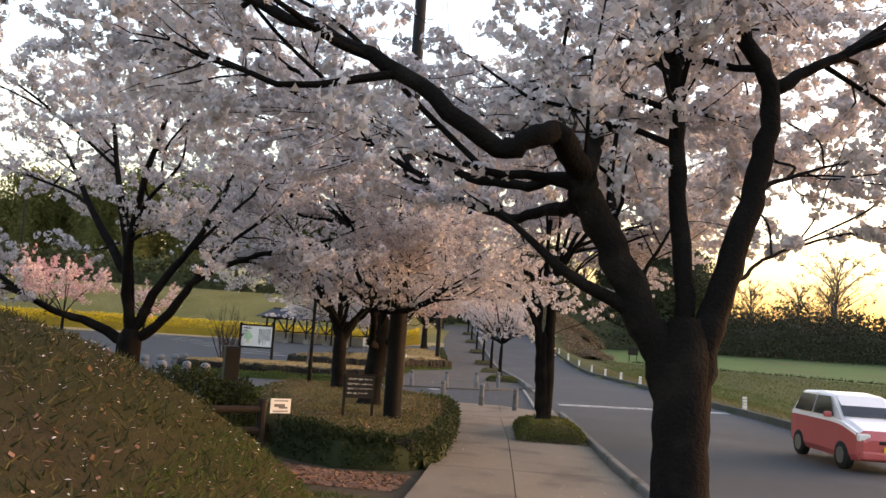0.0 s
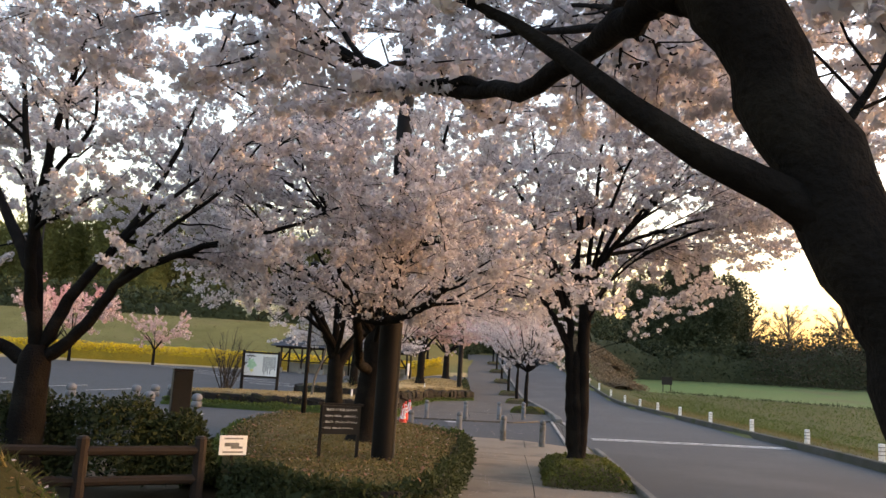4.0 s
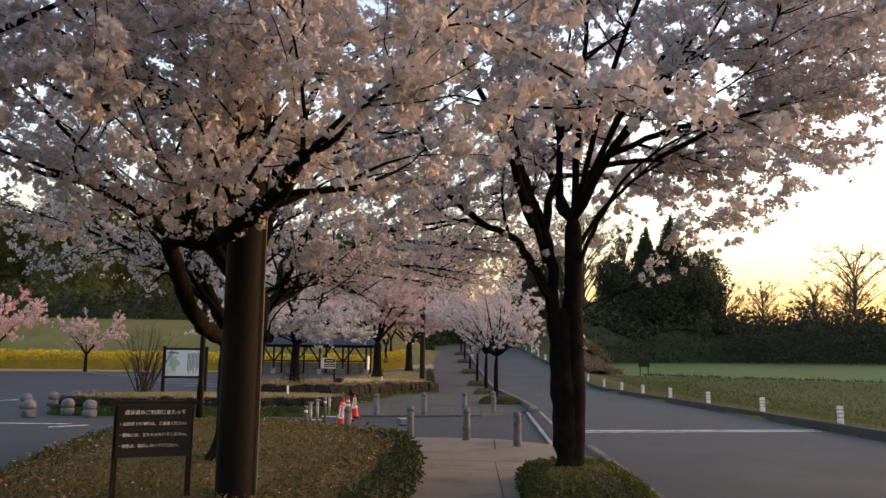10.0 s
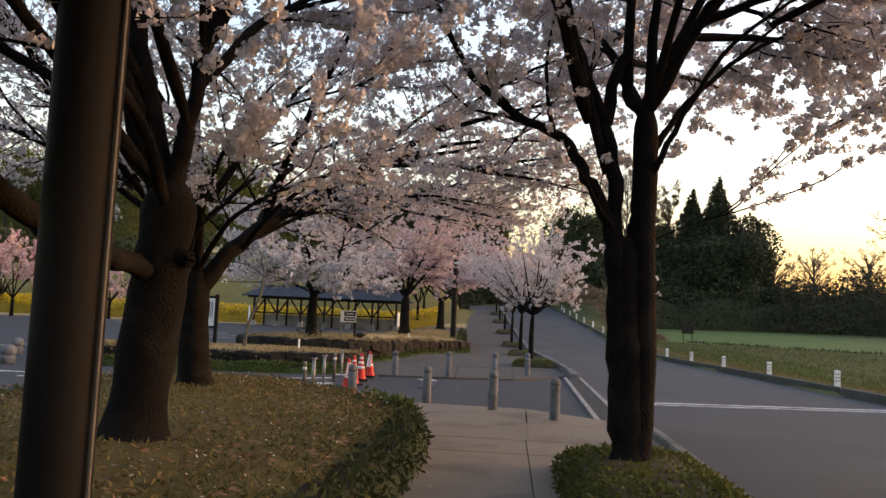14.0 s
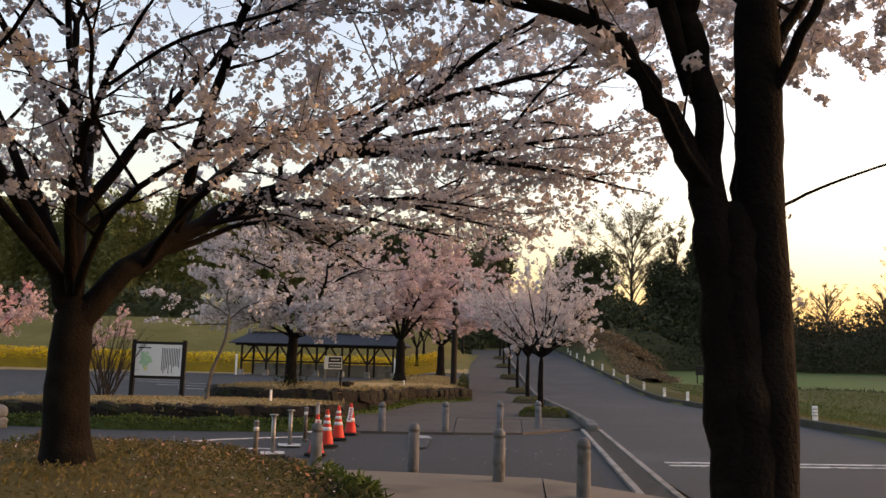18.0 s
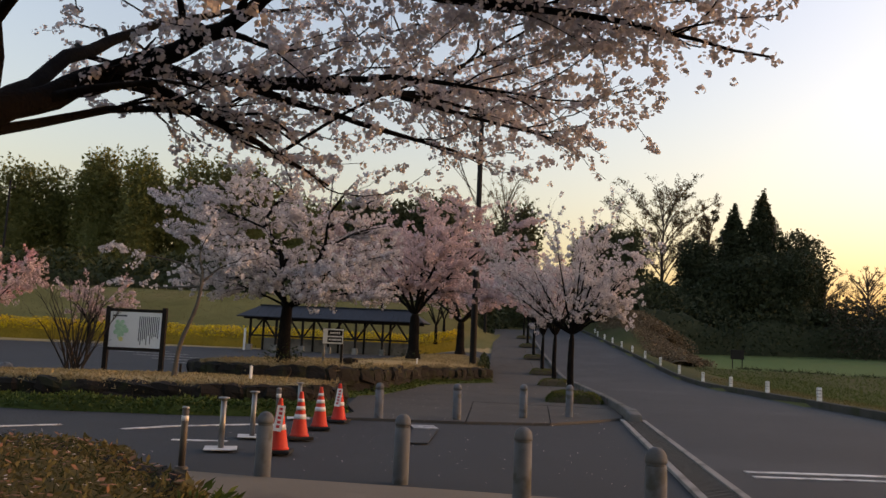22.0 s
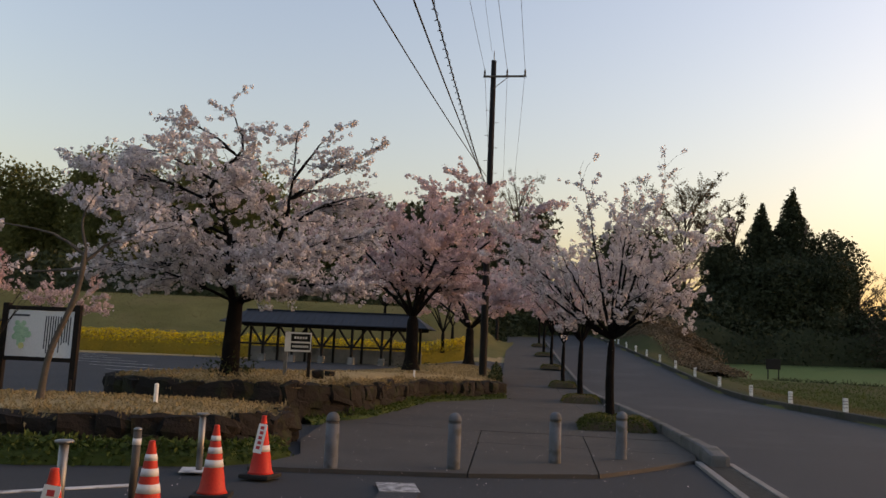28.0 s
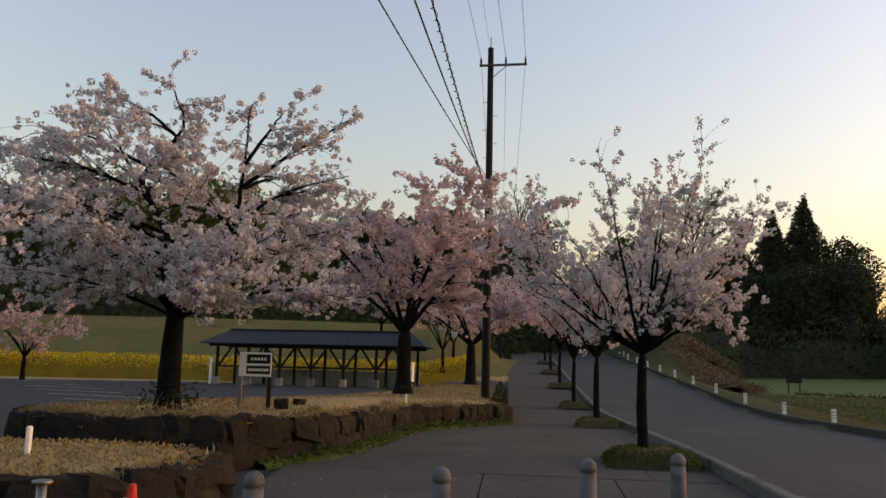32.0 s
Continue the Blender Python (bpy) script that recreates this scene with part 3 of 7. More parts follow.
def resample(poly, step, closed=True):
    out = []
    n = len(poly)
    for k in range(n if closed else n - 1):
        a, b = Vector(poly[k]), Vector(poly[(k + 1) % n])
        m = max(1, int((b - a).length / step + 0.5))
        for j in range(m):
            out.append(tuple(a + (b - a) * (j / m)))
    if not closed:
        out.append(tuple(poly[-1]))
    return out


def smooth_poly(poly, times=2):
    for _ in range(times):
        q = []
        n = len(poly)
        for k in range(n):
            a, b = Vector(poly[k]), Vector(poly[(k + 1) % n])
            q += [tuple(a * 0.75 + b * 0.25), tuple(a * 0.25 + b * 0.75)]
        poly = q
    return poly


def poly_dist(px, py, poly):
    d = np.full(len(px), 1e9)
    n = len(poly)
    for k in range(n):
        ax, ay = poly[k]
        bx, by = poly[(k + 1) % n]
        ex, ey = bx - ax, by - ay
        t = np.clip(((px - ax) * ex + (py - ay) * ey) / (ex * ex + ey * ey + 1e-12), 0, 1)
        d = np.minimum(d, np.hypot(px - ax - t * ex, py - ay - t * ey))
    return d


def raised_bed(name, outline, top_z, dome, mat, leaf_mat, n_leaf, leaf_size, label, seed, sink=0.5):
    """A planted bed: a domed top inside the outline, its sides going down into the ground, and ground cover on it."""
    rng = np.random.default_rng(seed)
    poly = smooth_poly(outline, 2)
    n = len(poly)
    cx, cy = sum(p[0] for p in poly) / n, sum(p[1] for p in poly) / n
    root = empty(name, None, label, "planting bed", kind="structure")
    sv, fc = [], []
    rings = [1.0, 0.93, 0.8, 0.6, 0.35, 0.12]
    for j, r in enumerate(rings):
        for x, y in poly:
            px, py = cx + (x - cx) * r, cy + (y - cy) * r
            z = top_z(px, py) + dome * (1 - r ** 3) + 0.03 * noise.noise((px * 1.3, py * 1.3, seed))
            sv.append((px, py, z - (0.05 if j == 0 else 0)))
    for j in range(len(rings) - 1):
        for k in range(n):
            a, b = j * n + k, j * n + (k + 1) % n
            fc.append((a, b, b + n, a + n))
    fc.append([(len(rings) - 1) * n + k for k in range(n)])
    base = len(sv)
    for x, y in poly:
        sv.append((x, y, top_z(x, y) - sink - 0.3))
    for k in range(n):
        fc.append(((k + 1) % n, k, base + k, base + (k + 1) % n))
    mesh_object("soil_top", sv, fc, mat, root, smooth=True)
    px, py = scatter_poly(poly, n_leaf, rng)
    ex = np.array(poly)
    rr = np.max(np.abs(np.stack([(px - cx), (py - cy)])), 0)
    dist = poly_dist(px, py, poly)
    z = top_z(px, py) + dome * (1 - np.exp(-dist * 0.8)) - 0.02
    soup = leaves_at(np.stack([px, py, z + rng.random(len(px)) * 0.06], 1), leaf_size, rng, up=0.55, aspect=0.35)
    tagged(tri_soup("ground_cover", soup, 4, leaf_mat, root), kind="stuff")
    return root, poly


def stone_mesh(seed, sx, sy, sz):
    """A rough squared field stone."""
    bm = bmesh.new()
    bmesh.ops.create_cube(bm, size=1.0)
    bmesh.ops.subdivide_edges(bm, edges=bm.edges[:], cuts=2, use_grid_fill=True)
    for vt in bm.verts:
        d = vt.co.normalized()
        vt.co = vt.co.lerp(d * 0.62, 0.45)
        vt.co += Vector(noise.noise_vector(vt.co * 1.7 + Vector((seed * 7.1, seed * 3.3, 0)))) * 0.16
        vt.co += Vector(noise.noise_vector(vt.co * 5.3 + Vector((seed * 2.7, 0, seed * 4.9)))) * 0.06
        vt.co = Vector((vt.co.x * sx, vt.co.y * sy, vt.co.z * sz))
    me = bpy.data.meshes.new("stone")
    bm.to_mesh(me)
    bm.free()
    for p in me.polygons:
        p.use_smooth = False
    me.materials.append(stone)
    return me


STONES = [stone_mesh(k, 0.44, 0.34, 0.34) for k in range(8)]


def stone_wall(name, line, base_z, top_z, label, seed, scale=1.0, step=0.40):
    """Rows of rough stones along a line."""
    rng = random.Random(seed)
    root = empty(name, None, label, "stone wall", kind="structure")
    pts = resample(line, step * scale, closed=False)
    count = 0
    for k in range(len(pts) - 1):
        a, b = Vector(pts[k]), Vector(pts[k + 1])
        c = (a + b) / 2
        h = top_z(c.x, c.y) - base_z(c.x, c.y)
        rows = max(1, round(h / (0.30 * scale)))
        for r in range(rows):
            if count >= 290:
                continue
            o = new("stone", rng.choice(STONES))
            o.parent = root
            sh = (r % 2) * 0.5
            p = a + (b - a) * (0.25 + 0.5 * sh)
            ang = math.degrees(math.atan2(b.y - a.y, b.x - a.x))
            o.matrix_basis = pose(p.x, p.y, base_z(c.x, c.y) + h * (r + 0.5) / rows, rng.uniform(-14, 14), rng.uniform(-12, 12), ang + rng.uniform(-16, 16)) @ Matrix.Diagonal(
                (scale * rng.uniform(1.0, 1.5), scale * rng.uniform(0.8, 1.15), h / rows / 0.31 * rng.uniform(0.95, 1.3), 1))
            count += 1
    return root


def leaf_band(name, line, width, z0, z1, n, size, mat, seed, parent=None, label="", category="", up=0.2, aspect=0.5, core=0.85):
    """Foliage in a band along a line."""
    rng = np.random.default_rng(seed)
    pts = np.array(resample(line, 0.1, closed=False))
    i = rng.integers(0, len(pts) - 1, n)
    t = rng.random((n, 1))
    p = pts[i] * (1 - t) + pts[i + 1] * t
    d = pts[i + 1] - pts[i]
    nrm = np.stack([-d[:, 1], d[:, 0]], 1) / (np.linalg.norm(d, axis=1, keepdims=True) + 1e-9)
    ang = rng.random(n) * math.pi
    rr = np.sqrt(rng.random(n))
    p = p + nrm * (np.cos(ang) * rr * width / 2)[:, None]
    za = z0(p[:, 0], p[:, 1])
    zb = z1(p[:, 0], p[:, 1])
    lump = lumps(p[:, 0] * 1.6, p[:, 1] * 1.6) * 0.08 * (1 + size)
    z = za + (zb - za + lump) * np.sin(ang) ** 0.7 * (0.55 + 0.45 * rr)
    if width > 1.5:
        # scrub is leafy down to its foot
        z = np.where(rng.random(n) < 0.45, za + (zb - za) * rng.random(n) * np.sin(ang) ** 0.4, z)
    ob = tri_soup(name, leaves_at(np.stack([p[:, 0], p[:, 1], z], 1), size, rng, up=up, aspect=aspect), 4, mat, parent)
    if core:
        # the dense inside of the growth
        q = np.array(resample(line, 1.5 if width > 3 else 0.4, closed=False))
        d = np.gradient(q, axis=0)
        nr = np.stack([-d[:, 1], d[:, 0]], 1) / (np.linalg.norm(d, axis=1, keepdims=True) + 1e-9)
        cv = []
        for u, h in ((-0.40, 0.0), (-0.34, 0.55), (-0.18, 0.80), (0.0, 0.88), (0.18, 0.80), (0.34, 0.55), (0.40, 0.0)):
            c = q + nr * (u * width * (0.45 if width > 3 else 1.0))
            a0, a1 = z0(c[:, 0], c[:, 1]), z1(c[:, 0], c[:, 1])
            cv.append(np.stack([c[:, 0], c[:, 1], a0 + (a1 - a0) * h * core * (1 + 0.08 * lumps(c[:, 0] * 2, c[:, 1] * 2)) - 0.02], 1))
        cv = np.stack(cv, 1)
        m, w = cv.shape[:2]
        i = np.arange(m * w).reshape(m, w)
        mesh_object("inner_growth", cv.reshape(-1, 3), np.stack([i[:-1, :-1], i[:-1, 1:], i[1:, 1:], i[1:, :-1]], -1).reshape(-1, 4), mat, ob, smooth=True)
    return tagged(ob, label, category, kind="stuff")


# ---- trees ----
def tubes(branches, sides):
    """Skin polylines with radii: vertex and face arrays. branches: a list of (points, radii), or one pair of arrays (n, s, 3) and (n, s)."""
    if isinstance(branches, list):
        got = [tubes((np.asarray(p)[None], np.asarray(r)[None]), sides) for p, r in branches]
        off = np.cumsum([0] + [len(v) for v, _ in got])
        return np.concatenate([v for v, _ in got]), np.concatenate([f + o for (_, f), o in zip(got, off)])
    P, R = branches
    n, s, _ = P.shape
    tan = np.gradient(P, axis=1)
    tan /= np.linalg.norm(tan, axis=2, keepdims=True) + 1e-9
    steep = np.abs(tan[:, :, 2]).mean(1) > 0.8
    ref = np.where(steep[:, None, None], np.array([0.31, 0.87, 0.12]), np.array([0.05, 0.03, 1.0]))
    u = np.cross(tan, np.broadcast_to(ref, tan.shape))
    u /= np.linalg.norm(u, axis=2, keepdims=True) + 1e-9
    w = np.cross(tan, u)
    k = np.arange(sides) * 2 * math.pi / sides
    ring = P[:, :, None] + R[:, :, None, None] * (u[:, :, None] * np.cos(k)[:, None] + w[:, :, None] * np.sin(k)[:, None])
    i = np.arange(n * s * sides).reshape(n, s, sides)
    nx = np.roll(i, -1, axis=2)
    f = np.stack([i[:, :-1], nx[:, :-1], nx[:, 1:], i[:, 1:]], -1).reshape(-1, 4)
    return ring.reshape(-1, 3), f


def tube_object(name, branches, sides, mat, parent):
    v, f = tubes(branches, sides)
    me = bpy.data.meshes.new(name)
    me.vertices.add(len(v))
    me.vertices.foreach_set("co", v.astype(np.float32).reshape(-1))
    me.loops.add(len(f) * 4)
    me.loops.foreach_set("vertex_index", f.astype(np.int32).reshape(-1))
    me.polygons.add(len(f))
    me.polygons.foreach_set("loop_start", np.arange(0, len(f) * 4, 4, dtype=np.int32))
    me.polygons.foreach_set("use_smooth", np.ones(len(f), dtype=bool))
    me.update(calc_edges=True)
    me.materials.append(mat)
    ob = new(name, me)
    ob.parent = parent
    return ob


def wander(p, d, length, steps, rng, bend=0.16, lift=0.0, droop=0.0):
    """A crooked line from p along d."""
    d = np.array(d, dtype=float)
    d /= np.linalg.norm(d)
    out = [np.array(p, dtype=float)]
    for k in range(steps):
        d = d + rng.normal(size=3) * bend
        d[2] += lift - droop * (k / steps)
        d /= np.linalg.norm(d)
        out.append(out[-1] + d * length / steps)
    return np.array(out)


def curve_through(pts, per=5):
    """A smooth line through a few points (Catmull-Rom)."""
    p = np.array(pts, dtype=float)
    p = np.vstack([2 * p[0] - p[1], p, 2 * p[-1] - p[-2]])
    out = []
    for k in range(1, len(p) - 2):
        for j in range(per):
            t = j / per
            out.append(0.5 * ((2 * p[k]) + (-p[k - 1] + p[k + 1]) * t + (2 * p[k - 1] - 5 * p[k] + 4 * p[k + 1] - p[k + 2]) * t ** 2
                              + (-p[k - 1] + 3 * p[k] - 3 * p[k + 1] + p[k + 2]) * t ** 3))
    out.append(p[-2])
    return np.array(out)


def even(line, n=20):
    """A polyline resampled to n points."""
    line = np.asarray(line, dtype=float)
    cum = np.concatenate([[0], np.cumsum(np.linalg.norm(np.diff(line, axis=0), axis=1))])
    t = np.linspace(0, cum[-1], n)
    return np.stack([np.interp(t, cum, line[:, k]) for k in range(3)], 1)


def stack_lines(branches, n=20):
    """Lists of (points, radii) as one pair of arrays."""
    return (np.stack([even(p, n) for p, r in branches]), np.stack([np.interp(np.linspace(0, 1, n), np.linspace(0, 1, len(r)), r) for p, r in branches]))


def side_shoots(branches, rng, per_m, length, start=0.25, flat=0.6, lift=0.10, droop=0.0, rscale=0.55, steps=5, spread=0.9, rmin=0.004, taper=0.45, bend=0.17):
    """Children of every branch, as arrays."""
    P, R = branches
    n, s, _ = P.shape
    L = np.linalg.norm(np.diff(P, axis=1), axis=2).sum(1)
    cnt = rng.poisson(L * (1 - start) * per_m)
    src = np.concatenate([np.repeat(np.arange(n), cnt), np.arange(n)])
    t = np.concatenate([start + (1 - start) * rng.random(cnt.sum()), np.full(n, 0.999)])
    m = len(src)
    f = t * (s - 1)
    i = np.minimum(f.astype(int), s - 2)
    u = (f - i)[:, None]
    p = P[src, i] * (1 - u) + P[src, i + 1] * u
    r = R[src, i] * (1 - u[:, 0]) + R[src, i + 1] * u[:, 0]
    d = P[src, i + 1] - P[src, i]
    d /= np.linalg.norm(d, axis=1, keepdims=True) + 1e-9
    q = rng.normal(size=(m, 3))
    q -= (q * d).sum(1, keepdims=True) * d
    q /= np.linalg.norm(q, axis=1, keepdims=True) + 1e-9
    k = np.where(t < 0.99, spread * (0.6 + 0.8 * rng.random(m)), 0.2)[:, None]
    w = d + q * k
    w[:, 2] = w[:, 2] * flat + lift
    ll = length * (0.55 + 0.75 * rng.random(m)) * (1 - taper * t)
    out = [p]
    w /= np.linalg.norm(w, axis=1, keepdims=True)
    for j in range(steps):
        w = w + rng.normal(size=(m, 3)) * bend
        w[:, 2] += 0.015 - droop * (j / steps)
        w /= np.linalg.norm(w, axis=1, keepdims=True)
        out.append(out[-1] + w * (ll / steps)[:, None])
    rr = np.maximum(rmin, r * rscale)[:, None]
    return np.stack(out, 1), rr + (rmin * 0.6 - rr) * np.linspace(0, 1, steps + 1)


def along(branches, rng, per_m, start=0.0):
    """Random points along branches."""
    P, R = branches
    n, s, _ = P.shape
    L = np.linalg.norm(np.diff(P, axis=1), axis=2).sum(1) * (1 - start)
    cnt = rng.poisson(L * per_m)
    src = np.repeat(np.arange(n), cnt)
    f = (start + (1 - start) * rng.random(len(src))) * (s - 1.001)
    i = f.astype(int)
    u = (f - i)[:, None]
    return P[src, i] * (1 - u) + P[src, i + 1] * u


def lumps(x, y, z=0.0, seed=0.0):
    """A cheap smooth unevenness between about -1 and 1."""
    return (np.sin(x * 1.7 + 1.3 * np.sin(y * 1.1 + seed) + seed) + np.sin(y * 1.9 + 1.1 * np.sin(x * 0.9 - seed) + z * 1.6 + 2 * seed) + np.sin((x + y) * 0.83 + z * 2.3 + 3 * seed)) / 3


def blossom_soup(centres, rng, radius, petals, size, corners=4):
    """Round bunches of flowers about the centres, each flower a small face with the given number of corners."""
    c = np.repeat(centres, petals, axis=0)
    o = rng.normal(size=c.shape)
    o /= np.linalg.norm(o, axis=1, keepdims=True)
    r = radius * (0.7 + 0.4 * rng.random((len(c), 1)))
    rr = np.repeat(0.6 + 0.75 * rng.random((len(centres), 1)), petals, axis=0)
    p = c + o * r * rr
    # flowers face outwards from their bunch
    nrm = o + rng.normal(size=o.shape) * 0.32
    nrm /= np.linalg.norm(nrm, axis=1, keepdims=True)
    a = np.cross(nrm, rng.normal(size=o.shape))
    a /= np.linalg.norm(a, axis=1, keepdims=True) + 1e-9
    b = np.cross(nrm, a)
    s = size * (0.75 + 0.5 * rng.random((len(c), 1))) * (0.6 + 0.4 * rr)
    k = np.arange(corners) * 2 * math.pi / corners
    grow = {3: 1.3, 4: 1.05}.get(corners, 1.0)
    return p[:, None] + (a[:, None] * np.cos(k)[None, :, None] + b[:, None] * np.sin(k)[None, :, None]) * (s * grow)[:, None]


def cherry(name, base, trunk, limbs, seed, label, bark_mat=None, petal_mat=None, r_base=0.26, r_top=0.19, br=(2.3, 1.9), tw=(3.2, 0.9), sp=(2.6, 0.42), bunch=9.5,
           petals=8, radius=0.052, size=0.027, lift=0.10, flat=0.6, droop=0.02, start=0.3, limb_r=0.13, group="", category="cherry tree", limb_rs=None, sprout=0, fill=0, fill_r=4.0, fill_h=3.4, keep=None, corners=3, dressed=()):
    """A cherry in bloom: a trunk, limbs through given points, branches, twigs and bunches of blossom. Points are absolute."""
    rng = np.random.default_rng(seed)
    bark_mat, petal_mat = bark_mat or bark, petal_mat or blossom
    root = empty(name, Matrix.Translation(base), label, category, group)
    o = np.array(base, dtype=float)
    tp = curve_through([np.array(p) - o for p in trunk], 5)
    n = len(tp)
    rad = np.linspace(r_base, r_top, n) * (1 + 0.025 * rng.normal(size=n))
    rad[0] *= 1.35
    rad[-2] *= 0.95
    rad[-1] *= 0.6
    if n > 3:
        rad[1] *= 1.12
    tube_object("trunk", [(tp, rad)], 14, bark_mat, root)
    main = []
    for k, lm in enumerate(limbs):
        lp = curve_through([np.array(p) - o for p in lm], 5)
        thick = (max(limb_rs[k]) if isinstance(limb_rs[k], tuple) else limb_rs[k]) if limb_rs else limb_r
        lp[1:-1] += rng.normal(size=(len(lp) - 2, 3)) * min(0.012, 0.16 * thick)
        lr0, lr1 = limb_rs[k] if limb_rs and isinstance(limb_rs[k], tuple) else (thick, thick * 0.15)
        r = 0.95 + 0.1 * rng.random()
        lr = np.maximum(r * (lr0 + (lr1 - lr0) * np.linspace(0, 1, len(lp)) ** 0.9), 0.007) * (1 + 0.035 * rng.normal(size=len(lp)))
        lr[0] *= 0.6
        if lr[-1] > 0.08:
            lr[-2:] *= (0.8, 0.35)
        main.append((lp, lr))
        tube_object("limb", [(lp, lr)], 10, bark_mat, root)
    if fill:
        # slimmer limbs that fork from the others and fill the crown
        rr = random.Random(seed)
        forks = [m for m in main if m[1][0] < 0.065 and m[1][len(m[1]) // 3] < 0.05] or main
        for k in range(fill):
            lp, lr = forks[k % len(forks)]
            q = int(len(lp) * rr.uniform(0.35, 0.7))
            a = math.atan2(lp[q][1], lp[q][0]) + rr.uniform(-1.1, 1.1)
            r, h = fill_r * rr.uniform(0.4, 0.75), fill_h * rr.uniform(0.3, 0.7)
            p = lp[q]
            lm = [p, p + np.array((math.cos(a) * r * 0.3, math.sin(a) * r * 0.3, h * 0.35)), p + np.array((math.cos(a + 0.2) * r * 0.65, math.sin(a + 0.2) * r * 0.65, h * 0.7)),
                  p + np.array((math.cos(a) * r, math.sin(a) * r, h))]
            np_line = curve_through(lm, 5)
            if keep is not None and not keep(np_line[-2:] + o).all():
                continue
            nr = np.linspace(min(0.05, lr[q] * 0.7), 0.012, len(np_line))
            main.append((np_line, nr))
            tube_object("limb", [(np_line, nr)], 7, bark_mat, root)
    given = list(main)
    main = stack_lines(main)

    def pruned(b):
        """Only the shoots whose tips stay inside the crown."""
        if keep is None:
            return b
        ok = keep(b[0][:, -1] + o)
        return b[0][ok], b[1][ok]

    b1 = pruned(side_shoots(main, rng, br[0], br[1], start, flat, lift, droop, 0.5, 7, 0.9, 0.008))
    b2 = pruned(side_shoots(b1, rng, tw[0], tw[1], 0.12, flat + 0.1, lift * 0.6, droop, 0.55, 4, 0.8, 0.0045, 0.3))
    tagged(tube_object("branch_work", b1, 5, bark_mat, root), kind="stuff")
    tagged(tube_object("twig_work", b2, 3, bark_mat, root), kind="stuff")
    groups = [along(b1, rng, bunch * 0.8, 0.2), along(b2, rng, bunch, 0.0), along(main, rng, bunch * 1.1, 0.68)]
    if dressed:
        # thin limbs set with bunches all along
        q = along(stack_lines([given[k] for k in dressed]), rng, 42, 0.1)
        groups.append(q + rng.normal(size=q.shape) * 0.15)
    if sp:
        b3 = side_shoots(b2, rng, sp[0], sp[1], 0.1, flat + 0.2, lift * 0.6, droop * 2, 0.6, 3, 0.8, 0.003, 0.3)
        groups.append(along(b3, rng, bunch, 0.0))
    pts = np.concatenate(groups)
    pts = pts + rng.normal(size=pts.shape) * radius * 0.35
    if keep is not None:
        pts = pts[keep(pts + o)]
    tagged(tri_soup("crown", blossom_soup(pts, rng, radius, petals, size, corners), corners, petal_mat, root), "crown of pale blossom bunches", kind="stuff")
    if sprout:
        # short blossom sprigs straight on the bark
        q = along((even(tp)[None], np.ones((1, 20))), rng, sprout, 0.25)
        q = q + rng.normal(size=q.shape) * 0.5 * r_top
        if len(q):
            tagged(tri_soup("bark_sprigs", blossom_soup(q, rng, 0.03, 4, 0.016), 4, petal_mat, root), kind="stuff")
    return root


def spread_limbs(top, n, reach, rise, rng, y_scale=1.0):
    """Limbs that open like a vase from the top of a trunk."""
    out = []
    for k in range(n):
        a = 2 * math.pi * (k + rng.uniform(-0.25, 0.25)) / n
        r = reach * rng.uniform(0.7, 1.05)
        h = rise * rng.uniform(0.65, 1.1)
        c, s = math.cos(a), math.sin(a) * y_scale
        out.append([top, (top[0] + c * r * 0.25, top[1] + s * r * 0.25, top[2] + h * 0.35),
                    (top[0] + c * r * 0.6, top[1] + s * r * 0.6, top[2] + h * 0.7), (top[0] + c * r, top[1] + s * r, top[2] + h)])
    return out


